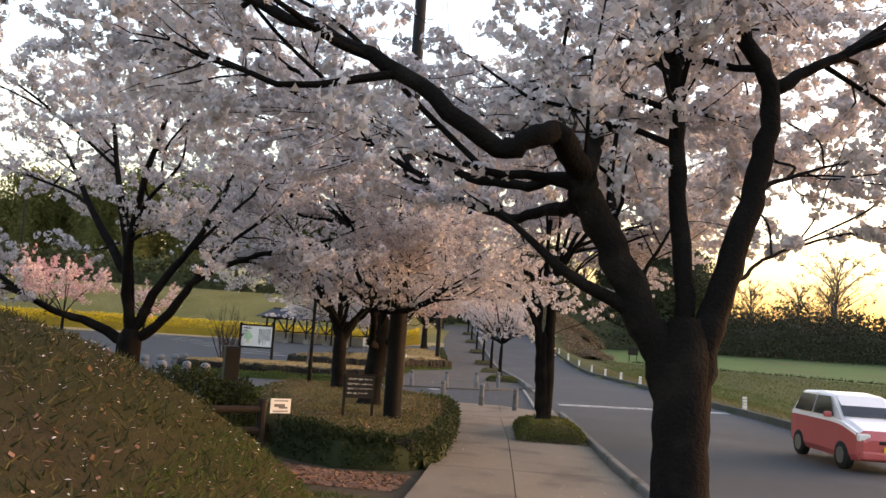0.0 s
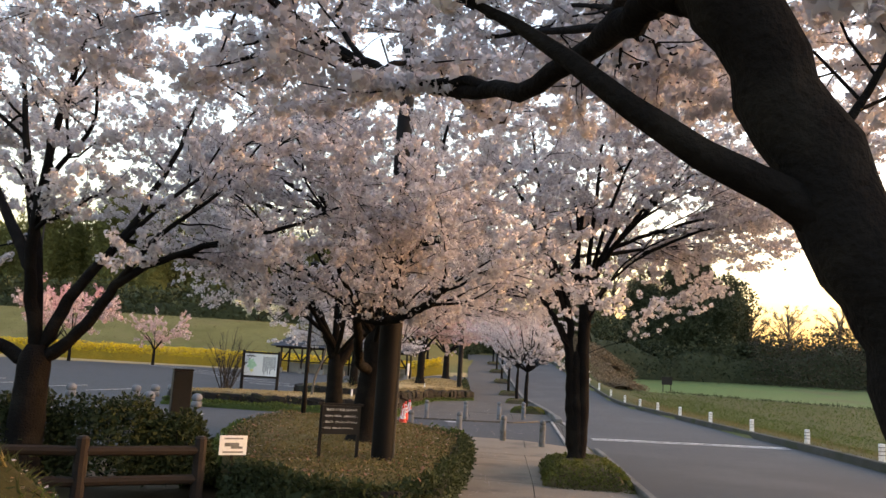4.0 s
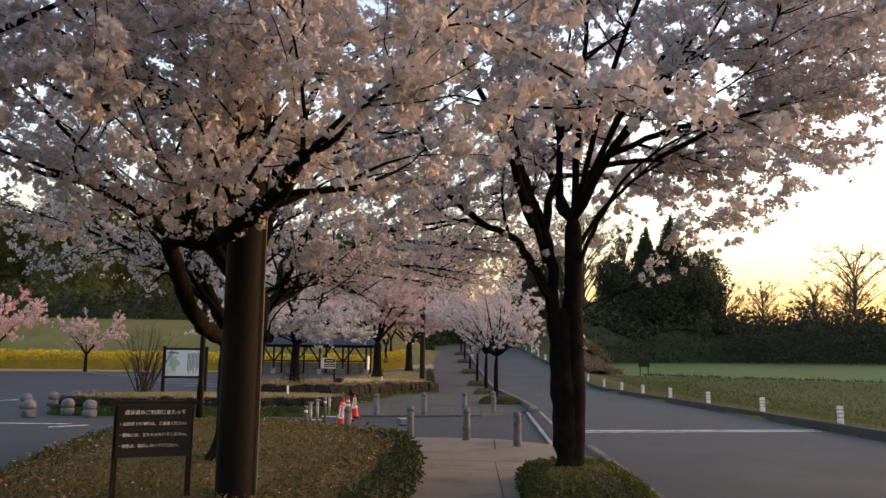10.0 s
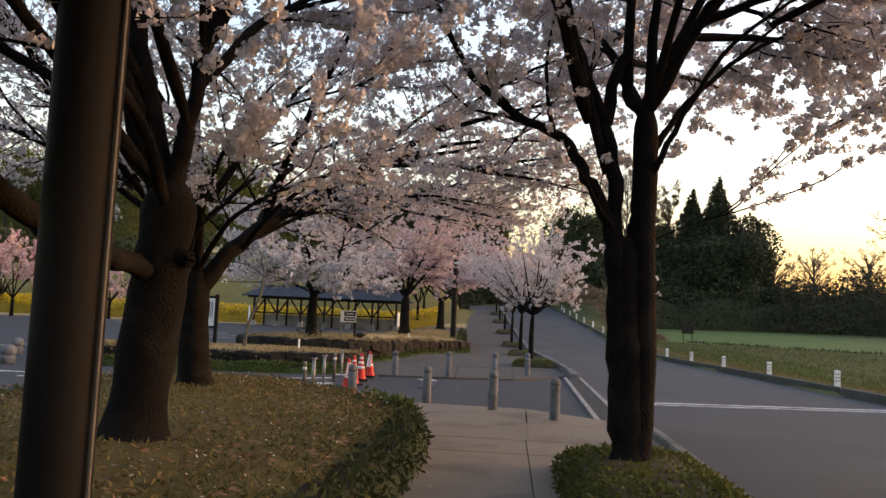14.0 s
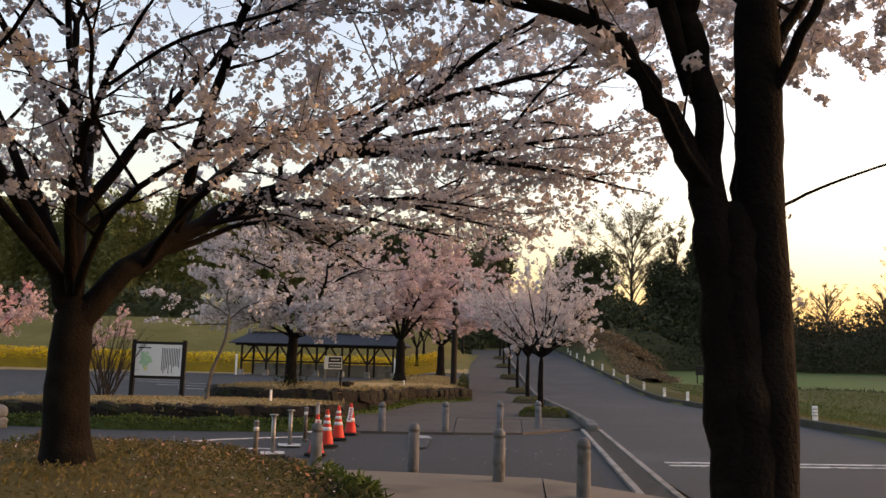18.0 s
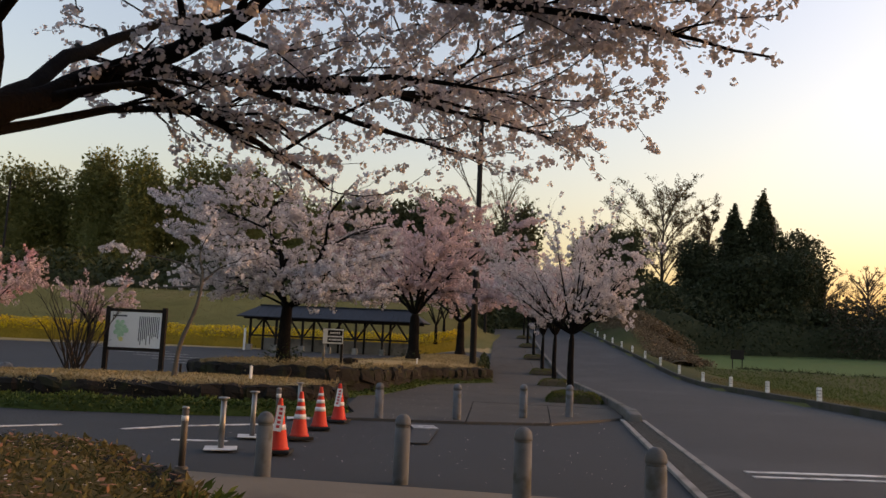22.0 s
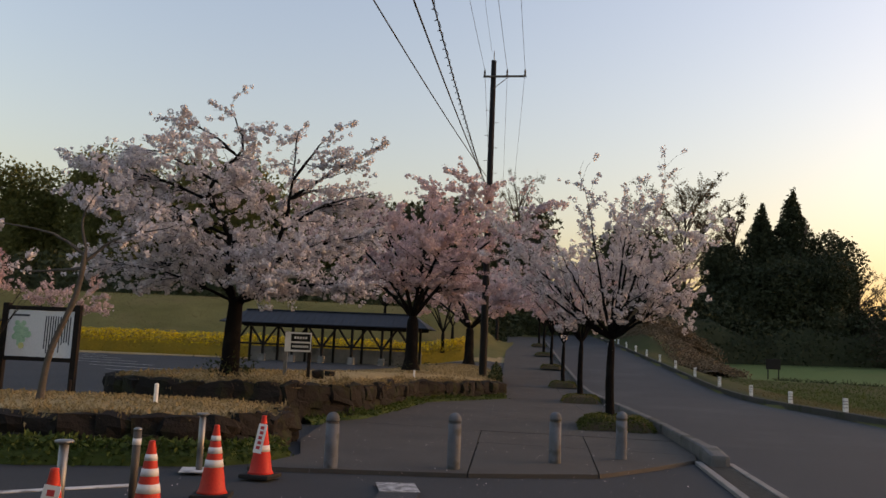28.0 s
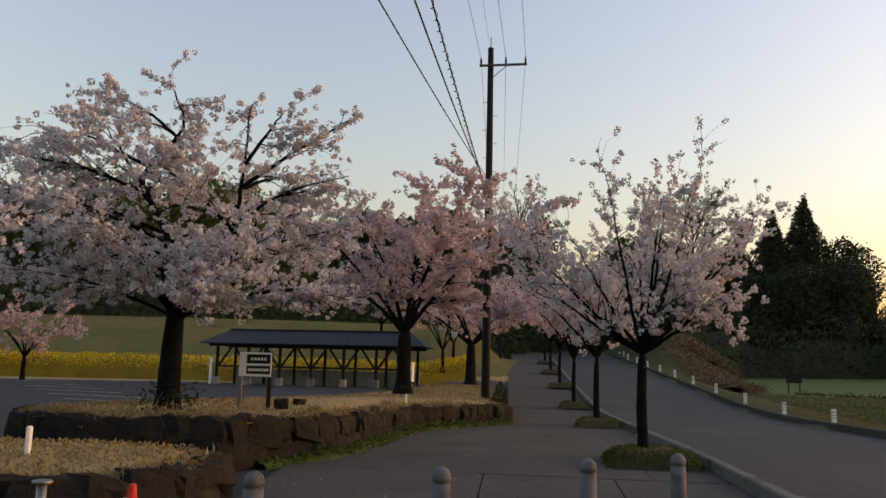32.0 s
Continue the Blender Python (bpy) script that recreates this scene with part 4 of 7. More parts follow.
# big cherry on the footway at the start
cherry("cherry_tree", (1.70, -3.6, 0.44), [(1.70, -3.6, 0.40), (1.70, -3.6, 1.1), (1.69, -3.6, 1.7), (1.70, -3.6, 2.45)],
       [[(1.67, -3.6, 1.7), (1.60, -3.6, 2.05), (1.44, -3.6, 2.38), (1.22, -3.6, 2.83), (0.99, -3.65, 3.22), (0.94, -3.75, 3.41)]] +
       [[(0.96, -3.72, 3.36), (0.75, -4.1, 3.54), (0.60, -4.24, 3.52), (0.33, -4.24, 3.43), (-0.19, -4.2, 3.82), (-0.76, -4.1, 4.14), (-1.39, -4.0, 4.43), (-2.4, -3.6, 4.9), (-3.4, -3.2, 5.3)]] +
       [[(0.95, -3.72, 3.38), (1.03, -3.3, 3.65), (1.14, -2.8, 4.0), (1.31, -2.1, 4.67), (1.4, -1.7, 5.6), (1.2, -1.2, 6.5)]] +
       [[(1.18, -3.6, 2.9), (1.08, -3.56, 3.08), (0.97, -3.44, 3.2), (0.87, -3.25, 3.23), (0.74, -2.8, 3.26), (0.37, -2.17, 3.32), (-0.45, -1.04, 3.83), (-1.45, -0.6, 4.6), (-2.46, -0.3, 5.5), (-3.4, 0.0, 6.2)]] +
       [[(0.97, -3.66, 3.3), (0.84, -3.6, 3.39), (0.51, -3.2, 3.38), (0.0, -2.9, 3.55), (-0.62, -2.6, 3.9), (-1.5, -2.2, 4.5), (-2.4, -1.8, 5.0)]] +
       [[(1.70, -3.57, 2.1), (1.72, -3.55, 2.46), (1.66, -3.4, 3.32), (1.66, -3.3, 3.98), (1.61, -3.3, 4.35), (1.43, -3.3, 4.72), (1.1, -3.1, 5.5), (0.8, -2.8, 6.3)]] +
       [[(1.74, -3.6, 1.7), (1.79, -3.6, 2.1), (1.88, -3.6, 2.47), (2.07, -3.55, 3.04), (2.21, -3.5, 3.62), (2.28, -3.45, 4.16), (2.07, -3.4, 4.57), (1.98, -3.4, 4.83), (1.9, -3.3, 5.6), (1.7, -3.0, 6.4)]] +
       [[(2.28, -3.45, 4.12), (2.64, -3.4, 4.36), (3.16, -3.3, 4.62), (4.0, -3.1, 5.0)]] +
       [[(2.0, -3.55, 2.72), (2.16, -3.35, 2.78), (2.4, -3.0, 2.95), (3.0, -2.5, 3.2), (3.78, -2.0, 3.41)], [(2.2, -3.45, 3.4), (2.6, -3.1, 3.6), (3.37, -2.6, 3.91)]] +
       [[(1.63, -3.3, 4.25), (1.85, -2.9, 4.9), (2.3, -2.2, 5.4), (2.9, -1.2, 5.8), (3.4, -0.2, 5.9)], [(1.35, -2.0, 4.8), (1.9, -1.2, 5.3), (2.5, -0.3, 5.6), (3.2, 0.6, 5.7)]] +
       [[(1.1, -2.9, 3.9), (1.0, -1.5, 4.1), (1.1, 0.0, 4.45), (1.5, 1.5, 4.75), (2.2, 2.8, 5.0)], [(1.05, -0.7, 4.3), (0.4, 0.6, 4.8), (-0.3, 1.8, 5.2)], [(1.3, 0.8, 4.6), (2.3, 1.6, 5.0), (3.4, 2.4, 5.3)], [(1.5, -3.6, 2.2), (1.44, -3.52, 2.45), (1.42, -3.48, 2.6)]],
       11, "large dark-barked cherry in full bloom, forking low, by the footway", r_base=0.205, r_top=0.18, fill=20, fill_r=4.4, fill_h=2.6, start=0.22, petals=13, size=0.023, radius=0.05, flat=0.45, lift=0.06,
       limb_rs=[(0.15, 0.10), (0.095, 0.02), (0.085, 0.02), (0.085, 0.014), (0.055, 0.012), (0.085, 0.02), (0.125, 0.025), (0.06, 0.012), (0.022, 0.007), (0.022, 0.007), (0.05, 0.012), (0.045, 0.012), (0.06, 0.012), (0.035, 0.01), (0.035, 0.01), (0.06, 0.04)],
       keep=lambda p: p[:, 2] > np.where(p[:, 0] > 2.3, 3.0 + 0.2 * np.maximum(0, p[:, 1] + 2.0), 3.15 + 0.25 * np.maximum(0, p[:, 1] + 2.7)))
# cherry behind the fence on the mound's far side
cherry("cherry_tree", (-5.86, 4.5, 0.35), [(-5.86, 4.5, 0.25), (-5.86, 4.5, 1.2), (-5.84, 4.48, 2.0)],
       [[(-5.95, 4.5, 1.75), (-6.5, 4.4, 2.05), (-7.3, 4.2, 2.3), (-8.3, 4.0, 2.9), (-9.6, 3.8, 3.4)], [(-5.75, 4.5, 1.8), (-5.2, 4.5, 2.3), (-4.75, 4.5, 2.95), (-3.9, 4.5, 3.35), (-2.9, 4.4, 3.6), (-1.9, 4.4, 4.0)]] +
       [[(-5.9, 4.5, 1.95), (-6.0, 4.5, 3.1), (-6.3, 4.5, 4.3), (-6.6, 4.6, 5.6), (-6.9, 4.8, 6.8)], [(-5.8, 4.5, 1.95), (-5.5, 4.7, 2.8), (-5.0, 5.0, 3.7), (-4.6, 5.4, 5.0), (-4.4, 5.8, 6.3)]] +
       [[(-5.85, 4.5, 2.0), (-5.9, 4.2, 3.0), (-5.6, 3.8, 4.3), (-5.1, 3.4, 5.6), (-4.8, 3.0, 6.4)], [(-6.0, 4.5, 2.9), (-6.8, 4.9, 3.8), (-7.6, 5.4, 4.8), (-8.4, 6.0, 5.6)]],
       12, "dark-barked cherry in full bloom with low spreading limbs", r_base=0.24, r_top=0.20, limb_r=0.10, fill=14, fill_r=4.2, fill_h=3.0, petals=12, size=0.024, radius=0.052, flat=0.42, lift=0.06, keep=lambda p: p[:, 2] > 1.9)
# two-stemmed cherry in the shrub square by the kerb
cherry("cherry_tree", (1.76, 10.90, 0.06), [(1.76, 10.90, 0.05), (1.80, 10.90, 0.6), (1.83, 10.90, 1.4), (1.81, 10.90, 2.4), (1.82, 10.90, 3.1), (1.82, 10.90, 3.75)],
       [[(1.68, 10.88, 0.5), (1.62, 10.87, 1.35), (1.58, 10.86, 2.0), (1.53, 10.86, 2.55), (1.53, 10.86, 3.05), (1.40, 10.85, 3.6), (1.12, 10.80, 4.4), (0.9, 10.70, 5.2), (0.71, 10.50, 6.2)]] +
       [[(1.54, 10.86, 2.4), (1.44, 10.85, 2.74), (1.22, 10.82, 3.13), (0.98, 10.80, 3.45), (0.40, 10.75, 3.75), (-0.06, 10.70, 4.3), (-0.34, 10.50, 5.0), (-0.69, 10.30, 5.7)]] +
       [[(1.42, 10.85, 3.5), (1.50, 10.85, 4.05), (1.64, 10.85, 4.45), (1.58, 10.90, 5.4), (1.36, 11.00, 6.4), (1.26, 11.20, 7.4)]] +
       [[(1.82, 10.90, 3.7), (1.94, 10.90, 4.05), (2.21, 10.90, 4.55), (2.71, 10.95, 4.82), (3.66, 11.00, 5.2), (4.66, 11.20, 5.5), (5.46, 11.30, 5.7)]] +
       [[(1.82, 10.90, 3.7), (1.64, 10.95, 4.05), (1.71, 11.20, 5.2), (1.81, 11.40, 6.2), (1.91, 11.60, 7.3)]] +
       [[(1.86, 10.85, 3.75), (2.31, 10.50, 4.6), (2.96, 9.90, 5.5), (3.56, 9.30, 6.2)], [(1.80, 11.00, 3.7), (1.56, 11.80, 4.6), (1.26, 12.80, 5.4), (0.96, 13.80, 6.0)]] +
       [[(1.26, 10.80, 3.6), (0.91, 10.10, 4.5), (0.36, 9.40, 5.4), (-0.24, 8.80, 6.2)], [(1.84, 10.88, 3.0), (2.06, 10.70, 3.5), (2.56, 10.50, 4.3), (3.36, 10.30, 4.8), (4.26, 10.10, 5.0)]] +
       [[(1.86, 10.90, 2.45), (2.21, 10.90, 2.62), (2.76, 10.80, 2.8), (3.26, 10.70, 3.0)], [(1.86, 10.90, 3.3), (2.26, 11.10, 3.9), (3.06, 11.40, 4.6), (4.16, 11.70, 4.95), (5.3, 11.90, 5.0)]] +
       [[(1.70, 10.90, 0.0), (1.72, 10.90, 0.6), (1.70, 10.88, 1.3), (1.68, 10.88, 2.0), (1.68, 10.88, 2.5)], [(2.21, 10.90, 4.5), (3.0, 11.6, 4.75), (4.2, 12.4, 5.0), (5.4, 13.0, 5.1)], [(2.9, 10.6, 4.5), (3.9, 10.0, 4.9), (5.0, 9.4, 5.1)], [(1.6, 11.6, 4.5), (2.2, 12.8, 4.8), (3.0, 14.0, 5.0), (3.8, 15.0, 5.1)]] +
       [[(1.82, 10.90, 3.7), (2.5, 11.0, 5.2), (3.4, 11.0, 6.4), (4.3, 11.1, 7.2)], [(2.2, 10.90, 4.5), (3.4, 10.5, 5.8), (4.6, 10.2, 6.5), (5.6, 10.0, 6.9)], [(1.8, 11.0, 3.7), (2.6, 12.0, 5.5), (3.3, 13.0, 6.8)]] +
       [[(1.82, 10.90, 3.7), (2.2, 9.8, 5.4), (2.6, 8.6, 6.4), (3.0, 7.4, 6.9)], [(1.44, 10.85, 3.1), (0.9, 10.6, 5.2), (0.6, 10.4, 6.8), (0.4, 10.3, 7.9)], [(1.82, 10.90, 3.75), (1.95, 10.8, 5.6), (2.1, 10.7, 7.3), (2.2, 10.6, 8.3)]],
       13, "two-stemmed dark cherry in full bloom standing in a low shrub square", r_base=0.15, r_top=0.115, limb_rs=[(0.15, 0.02), 0.085, 0.07, 0.085, 0.08, 0.07, 0.07, 0.07, 0.04, 0.010, 0.04, (0.20, 0.12), 0.05, 0.045, 0.05, 0.055, 0.05, 0.05, 0.05, 0.055, 0.06], sprout=7, fill=15, fill_r=4.4, fill_h=2.4, flat=0.42, lift=0.05,
       br=(2.6, 1.8), petals=13, size=0.022, radius=0.05, keep=lambda p: p[:, 2] > np.where(p[:, 0] > 2.1, 2.3 + 0.55 * np.maximum(0, p[:, 0] - 2.1), 3.15))
# cherry close behind the wide pole
cherry("cherry_tree", (-2.15, 9.05, 0.62), [(-2.27, 9.05, 0.55), (-2.20, 9.05, 1.3), (-2.13, 9.05, 2.0), (-2.10, 9.05, 2.6)],
       [[(-2.16, 8.95, 1.9), (-2.2, 8.3, 1.97), (-2.08, 7.4, 2.05), (-1.95, 6.7, 2.2), (-1.88, 6.2, 2.42), (-1.84, 5.92, 2.66), (-1.62, 5.74, 2.63), (-1.38, 5.6, 2.62), (-1.05, 5.2, 2.68), (-0.7, 4.83, 2.85), (-0.48, 4.58, 3.0)]] +
       [[(-2.2, 9.05, 2.5), (-2.7, 8.95, 3.1), (-3.3, 8.7, 3.52), (-4.25, 8.5, 3.78), (-5.0, 8.5, 3.98), (-6.3, 8.4, 4.2)]] +
       [[(-2.25, 9.05, 2.6), (-2.45, 8.9, 3.3), (-2.7, 8.7, 3.95), (-2.92, 8.75, 4.5), (-3.3, 8.9, 4.68), (-4.08, 9.0, 4.77), (-4.75, 9.0, 5.05), (-5.4, 8.9, 5.3), (-6.6, 8.8, 5.6)], [(-2.12, 9.05, 2.5), (-2.04, 9.05, 2.91), (-1.97, 9.05, 3.3), (-1.9, 9.05, 3.8), (-1.75, 9.1, 4.8), (-1.5, 9.3, 6.4)]] +
       [[(-2.2, 9.05, 2.55), (-2.33, 9.05, 3.23), (-2.45, 9.05, 3.68), (-2.6, 9.2, 4.6), (-2.8, 9.4, 5.8), (-3.0, 9.7, 6.8)], [(-1.92, 9.05, 3.7), (-1.6, 9.0, 4.15), (-0.9, 8.9, 4.35), (0.1, 8.8, 4.75)]] +
       [[(-2.4, 9.05, 3.5), (-2.9, 9.4, 4.4), (-3.6, 9.9, 5.3), (-4.4, 10.4, 6.2)], [(-1.95, 9.1, 3.4), (-1.7, 9.8, 4.2), (-1.3, 10.7, 4.9), (-0.9, 11.6, 5.5)], [(-2.35, 9.0, 3.3), (-2.7, 8.2, 4.3), (-3.3, 7.3, 5.2), (-3.9, 6.4, 5.9)]] +
       [[(-2.1, 8.95, 2.4), (-1.85, 7.9, 2.85), (-1.6, 6.4, 3.15), (-1.1, 5.7, 3.6)], [(-2.0, 9.0, 3.1), (-1.8, 7.6, 3.9), (-1.4, 6.2, 4.6), (-1.0, 5.0, 5.1)], [(-2.2, 8.95, 2.6), (-2.5, 7.7, 3.4), (-2.4, 6.4, 4.0), (-2.0, 5.4, 4.6)]] +
       [[(-1.93, 9.05, 3.6), (-1.3, 9.0, 5.4), (-0.9, 9.0, 7.0), (-0.7, 9.0, 7.9)], [(-2.4, 9.05, 3.6), (-3.2, 9.1, 5.4), (-3.9, 9.1, 6.9), (-4.3, 9.1, 7.8)]] +
       [[(-2.95, 8.85, 4.55), (-3.6, 9.0, 5.06), (-4.38, 9.0, 5.55), (-5.0, 9.0, 5.95), (-6.0, 9.0, 6.3)], [(-2.6, 8.7, 3.7), (-2.5, 8.35, 4.3), (-2.55, 8.3, 4.85), (-2.6, 8.2, 5.3)]] +
       [[(-0.5, 4.6, 2.98), (-0.3, 4.4, 3.1), (0.1, 4.1, 3.35), (0.6, 3.8, 3.7)], [(-0.5, 4.6, 2.98), (-0.45, 4.3, 3.35), (-0.5, 3.9, 3.8)], [(-1.84, 5.92, 2.66), (-2.2, 5.7, 2.95), (-2.8, 5.4, 3.2), (-3.5, 5.1, 3.4)], [(-1.62, 5.74, 2.66), (-1.7, 5.3, 3.1), (-2.0, 4.7, 3.5)], [(-1.1, 5.25, 2.7), (-1.3, 5.2, 3.2), (-1.6, 5.3, 3.7)]] +
       [[(-1.62, 5.74, 2.66), (-1.6, 5.9, 3.2), (-1.5, 6.1, 3.7), (-1.4, 6.2, 4.3)], [(-1.38, 5.6, 2.64), (-1.45, 5.8, 3.1), (-1.3, 5.9, 3.6), (-1.2, 5.7, 4.1)], [(-1.05, 5.2, 2.7), (-1.2, 5.5, 3.3), (-1.35, 5.7, 3.9)], [(-1.84, 5.92, 2.7), (-1.9, 6.0, 3.3), (-1.75, 6.1, 3.9), (-1.6, 6.2, 4.5)]] +
       [[(-2.1, 9.0, 2.06), (-1.93, 8.95, 2.0), (-1.85, 8.95, 1.98)], [(-1.88, 8.95, 2.02), (-1.8, 8.95, 2.25), (-1.6, 8.9, 2.42), (-1.3, 8.8, 2.42)]],
       14, "dark-barked cherry in full bloom behind a wide brown pole", r_base=0.235, r_top=0.20, limb_rs=[(0.085, 0.05), 0.06, 0.09, (0.10, 0.02), (0.12, 0.02), 0.075, 0.06, 0.06, 0.06, 0.06, 0.06, 0.06, 0.055, 0.055, 0.06, 0.03, 0.025, 0.02, 0.03, 0.02, 0.02, 0.018, 0.018, 0.018, 0.018, (0.075, 0.06), 0.016],
       fill=9, fill_r=4.2, fill_h=2.4, petals=14, size=0.021, radius=0.048, flat=0.42, lift=0.05, dressed=(16, 17, 18, 19, 20, 21, 22, 23, 24), keep=lambda p: p[:, 2] > np.where(p[:, 1] < 7.0, 2.62, 2.75 - 0.12 * np.maximum(0, -p[:, 0] - 2.5)))
# low spreading cherry at the end of the bed
cherry("cherry_tree", (-3.8, 14.0, 0.58), [(-3.88, 14.1, 0.5), (-3.95, 14.1, 1.3), (-3.97, 14.15, 2.15)],
       [[(-4.0, 14.1, 2.0), (-4.28, 14.1, 2.72), (-4.55, 14.1, 3.3), (-5.1, 14.0, 3.5), (-6.2, 14.1, 4.0), (-7.4, 14.2, 4.3)], [(-3.98, 14.1, 2.0), (-4.04, 14.15, 3.0), (-4.1, 14.2, 3.85), (-4.28, 14.2, 4.9), (-4.1, 14.4, 6.3)]] +
       [[(-3.95, 14.05, 1.8), (-3.65, 14.5, 2.5), (-3.3, 15.3, 3.1), (-2.95, 15.85, 3.5), (-2.3, 15.9, 3.8), (-1.68, 15.8, 4.13), (-0.9, 15.6, 4.6), (0.0, 15.4, 5.2)]] +
       [[(-1.75, 15.8, 4.1), (-0.7, 15.95, 4.15), (0.6, 16.1, 4.0), (2.0, 16.3, 3.75)], [(-2.98, 15.9, 3.5), (-2.4, 16.9, 3.3), (-1.85, 17.9, 3.03)], [(-2.9, 15.9, 3.5), (-1.9, 16.8, 3.75), (-0.8, 17.5, 3.8), (0.0, 18.2, 3.75), (0.65, 18.8, 3.65)]] +
       [[(-3.4, 15.0, 2.9), (-3.6, 16.4, 3.9), (-3.2, 17.8, 4.8), (-2.4, 18.8, 5.3)], [(-3.3, 14.9, 3.0), (-2.6, 13.8, 3.9), (-1.8, 12.8, 4.8), (-1.2, 12.0, 5.5)], [(-4.0, 14.0, 2.4), (-4.6, 13.2, 3.6), (-5.4, 12.3, 4.6), (-6.0, 11.5, 5.3)]] +
       [[(-2.3, 15.9, 3.8), (-1.7, 16.6, 4.7), (-1.0, 17.0, 5.4), (-0.3, 17.3, 5.9)], [(-3.95, 14.0, 2.2), (-3.6, 13.3, 3.1), (-3.0, 12.6, 3.8), (-2.3, 12.0, 4.3)]] +
       [[(-4.0, 14.0, 2.3), (-4.4, 13.0, 3.2), (-4.7, 12.0, 3.8), (-4.6, 11.0, 4.2)], [(-4.0, 14.1, 3.0), (-3.3, 14.4, 4.2), (-2.7, 14.8, 5.2), (-2.2, 15.2, 6.2)], [(-4.3, 14.0, 2.7), (-5.2, 13.6, 3.4), (-6.2, 13.0, 3.9), (-7.2, 12.4, 4.2)]] +
       [[(-0.7, 15.95, 4.15), (0.2, 16.5, 4.2), (1.1, 16.9, 4.2), (1.6, 17.0, 4.1)], [(-0.3, 16.0, 4.1), (0.5, 15.7, 4.2), (1.4, 15.5, 4.25)], [(-1.9, 16.8, 3.75), (-0.8, 16.8, 3.75), (0.4, 16.9, 3.6)], [(-2.4, 16.4, 3.6), (-1.4, 17.6, 3.9), (-0.3, 18.6, 4.2), (0.5, 19.3, 4.3)]] +
       [[(-1.68, 15.8, 4.13), (-0.7, 16.6, 4.5), (0.4, 17.4, 4.9), (1.4, 18.0, 5.2)]] +
       [[(-3.9, 14.0, 2.2), (-3.2, 13.2, 2.8), (-2.4, 12.6, 3.1), (-1.6, 12.2, 3.3)], [(-3.6, 14.6, 2.5), (-2.8, 14.2, 3.2), (-2.0, 13.8, 3.6), (-1.2, 13.5, 3.9)], [(-4.0, 14.1, 2.8), (-3.4, 15.0, 3.8), (-2.6, 15.8, 4.4)]] +
       [[(-4.1, 14.0, 2.4), (-4.9, 14.8, 3.3), (-5.6, 15.6, 3.9)], [(-3.5, 14.8, 2.7), (-3.0, 16.2, 3.3), (-2.6, 17.6, 3.6), (-2.2, 19.0, 3.8)], [(-2.3, 16.4, 3.6), (-1.5, 17.6, 3.6), (-0.7, 18.7, 3.6), (-0.2, 19.6, 3.6)]] +
       [[(-1.1, 17.3, 3.78), (-0.3, 17.5, 3.6), (0.5, 17.9, 3.5)]] +
       [[(-0.9, 15.6, 4.6), (0.2, 15.9, 5.0), (1.2, 16.0, 5.25), (2.1, 16.0, 5.2)], [(-0.3, 15.4, 5.0), (0.7, 14.8, 5.4), (1.6, 14.4, 5.6)], [(-1.68, 15.8, 4.13), (-0.6, 16.4, 4.6), (0.6, 16.6, 4.75), (1.7, 16.7, 4.6)]] +
       [[(-4.45, 14.1, 3.1), (-4.9, 13.9, 4.1), (-5.4, 13.7, 5.0), (-5.9, 13.6, 5.9)], [(-4.1, 14.2, 3.9), (-4.5, 13.6, 4.6), (-4.8, 13.1, 5.3), (-5.2, 12.8, 6.0)], [(-4.1, 14.2, 3.7), (-3.9, 13.5, 4.6), (-3.7, 13.0, 5.4), (-3.6, 12.7, 6.1)]] +
       [[(-5.0, 14.0, 3.5), (-5.6, 13.4, 4.2), (-6.3, 13.0, 4.9), (-7.2, 12.8, 5.5)], [(-4.4, 13.0, 3.2), (-4.9, 12.6, 4.0), (-5.4, 12.4, 4.6)]],
       15, "leaning dark cherry with long low limbs in full bloom", r_base=0.23, r_top=0.18, limb_rs=[0.12, 0.105, 0.14, 0.06, (0.06, 0.012), 0.035, 0.08, 0.08, 0.08, 0.06, 0.07, 0.07, 0.07, 0.06, 0.04, 0.04, 0.04, 0.045, 0.045, 0.05, 0.05, 0.05, 0.05, 0.045, 0.04, 0.03, 0.05, 0.04, 0.045, 0.06, 0.055, 0.05, 0.05, 0.045], br=(3.0, 1.25), tw=(3.4, 0.75), start=0.25, fill=24, fill_r=3.8, fill_h=2.6, flat=0.48, lift=0.06, petals=8, size=0.0195, radius=0.042, corners=4, bunch=8.0, dressed=(3, 5, 14, 15, 16),
       keep=lambda p: (p[:, 2] > 1.8 + 0.48 * (p[:, 1] - 15.9)) & (p[:, 2] > np.where(p[:, 1] > 16.2, 2.84 + 0.18 * np.maximum(0, p[:, 0] + 1.0), 2.75)) & (p[:, 0] < 2.2 - 0.7 * np.maximum(0, p[:, 1] - 16.5)))
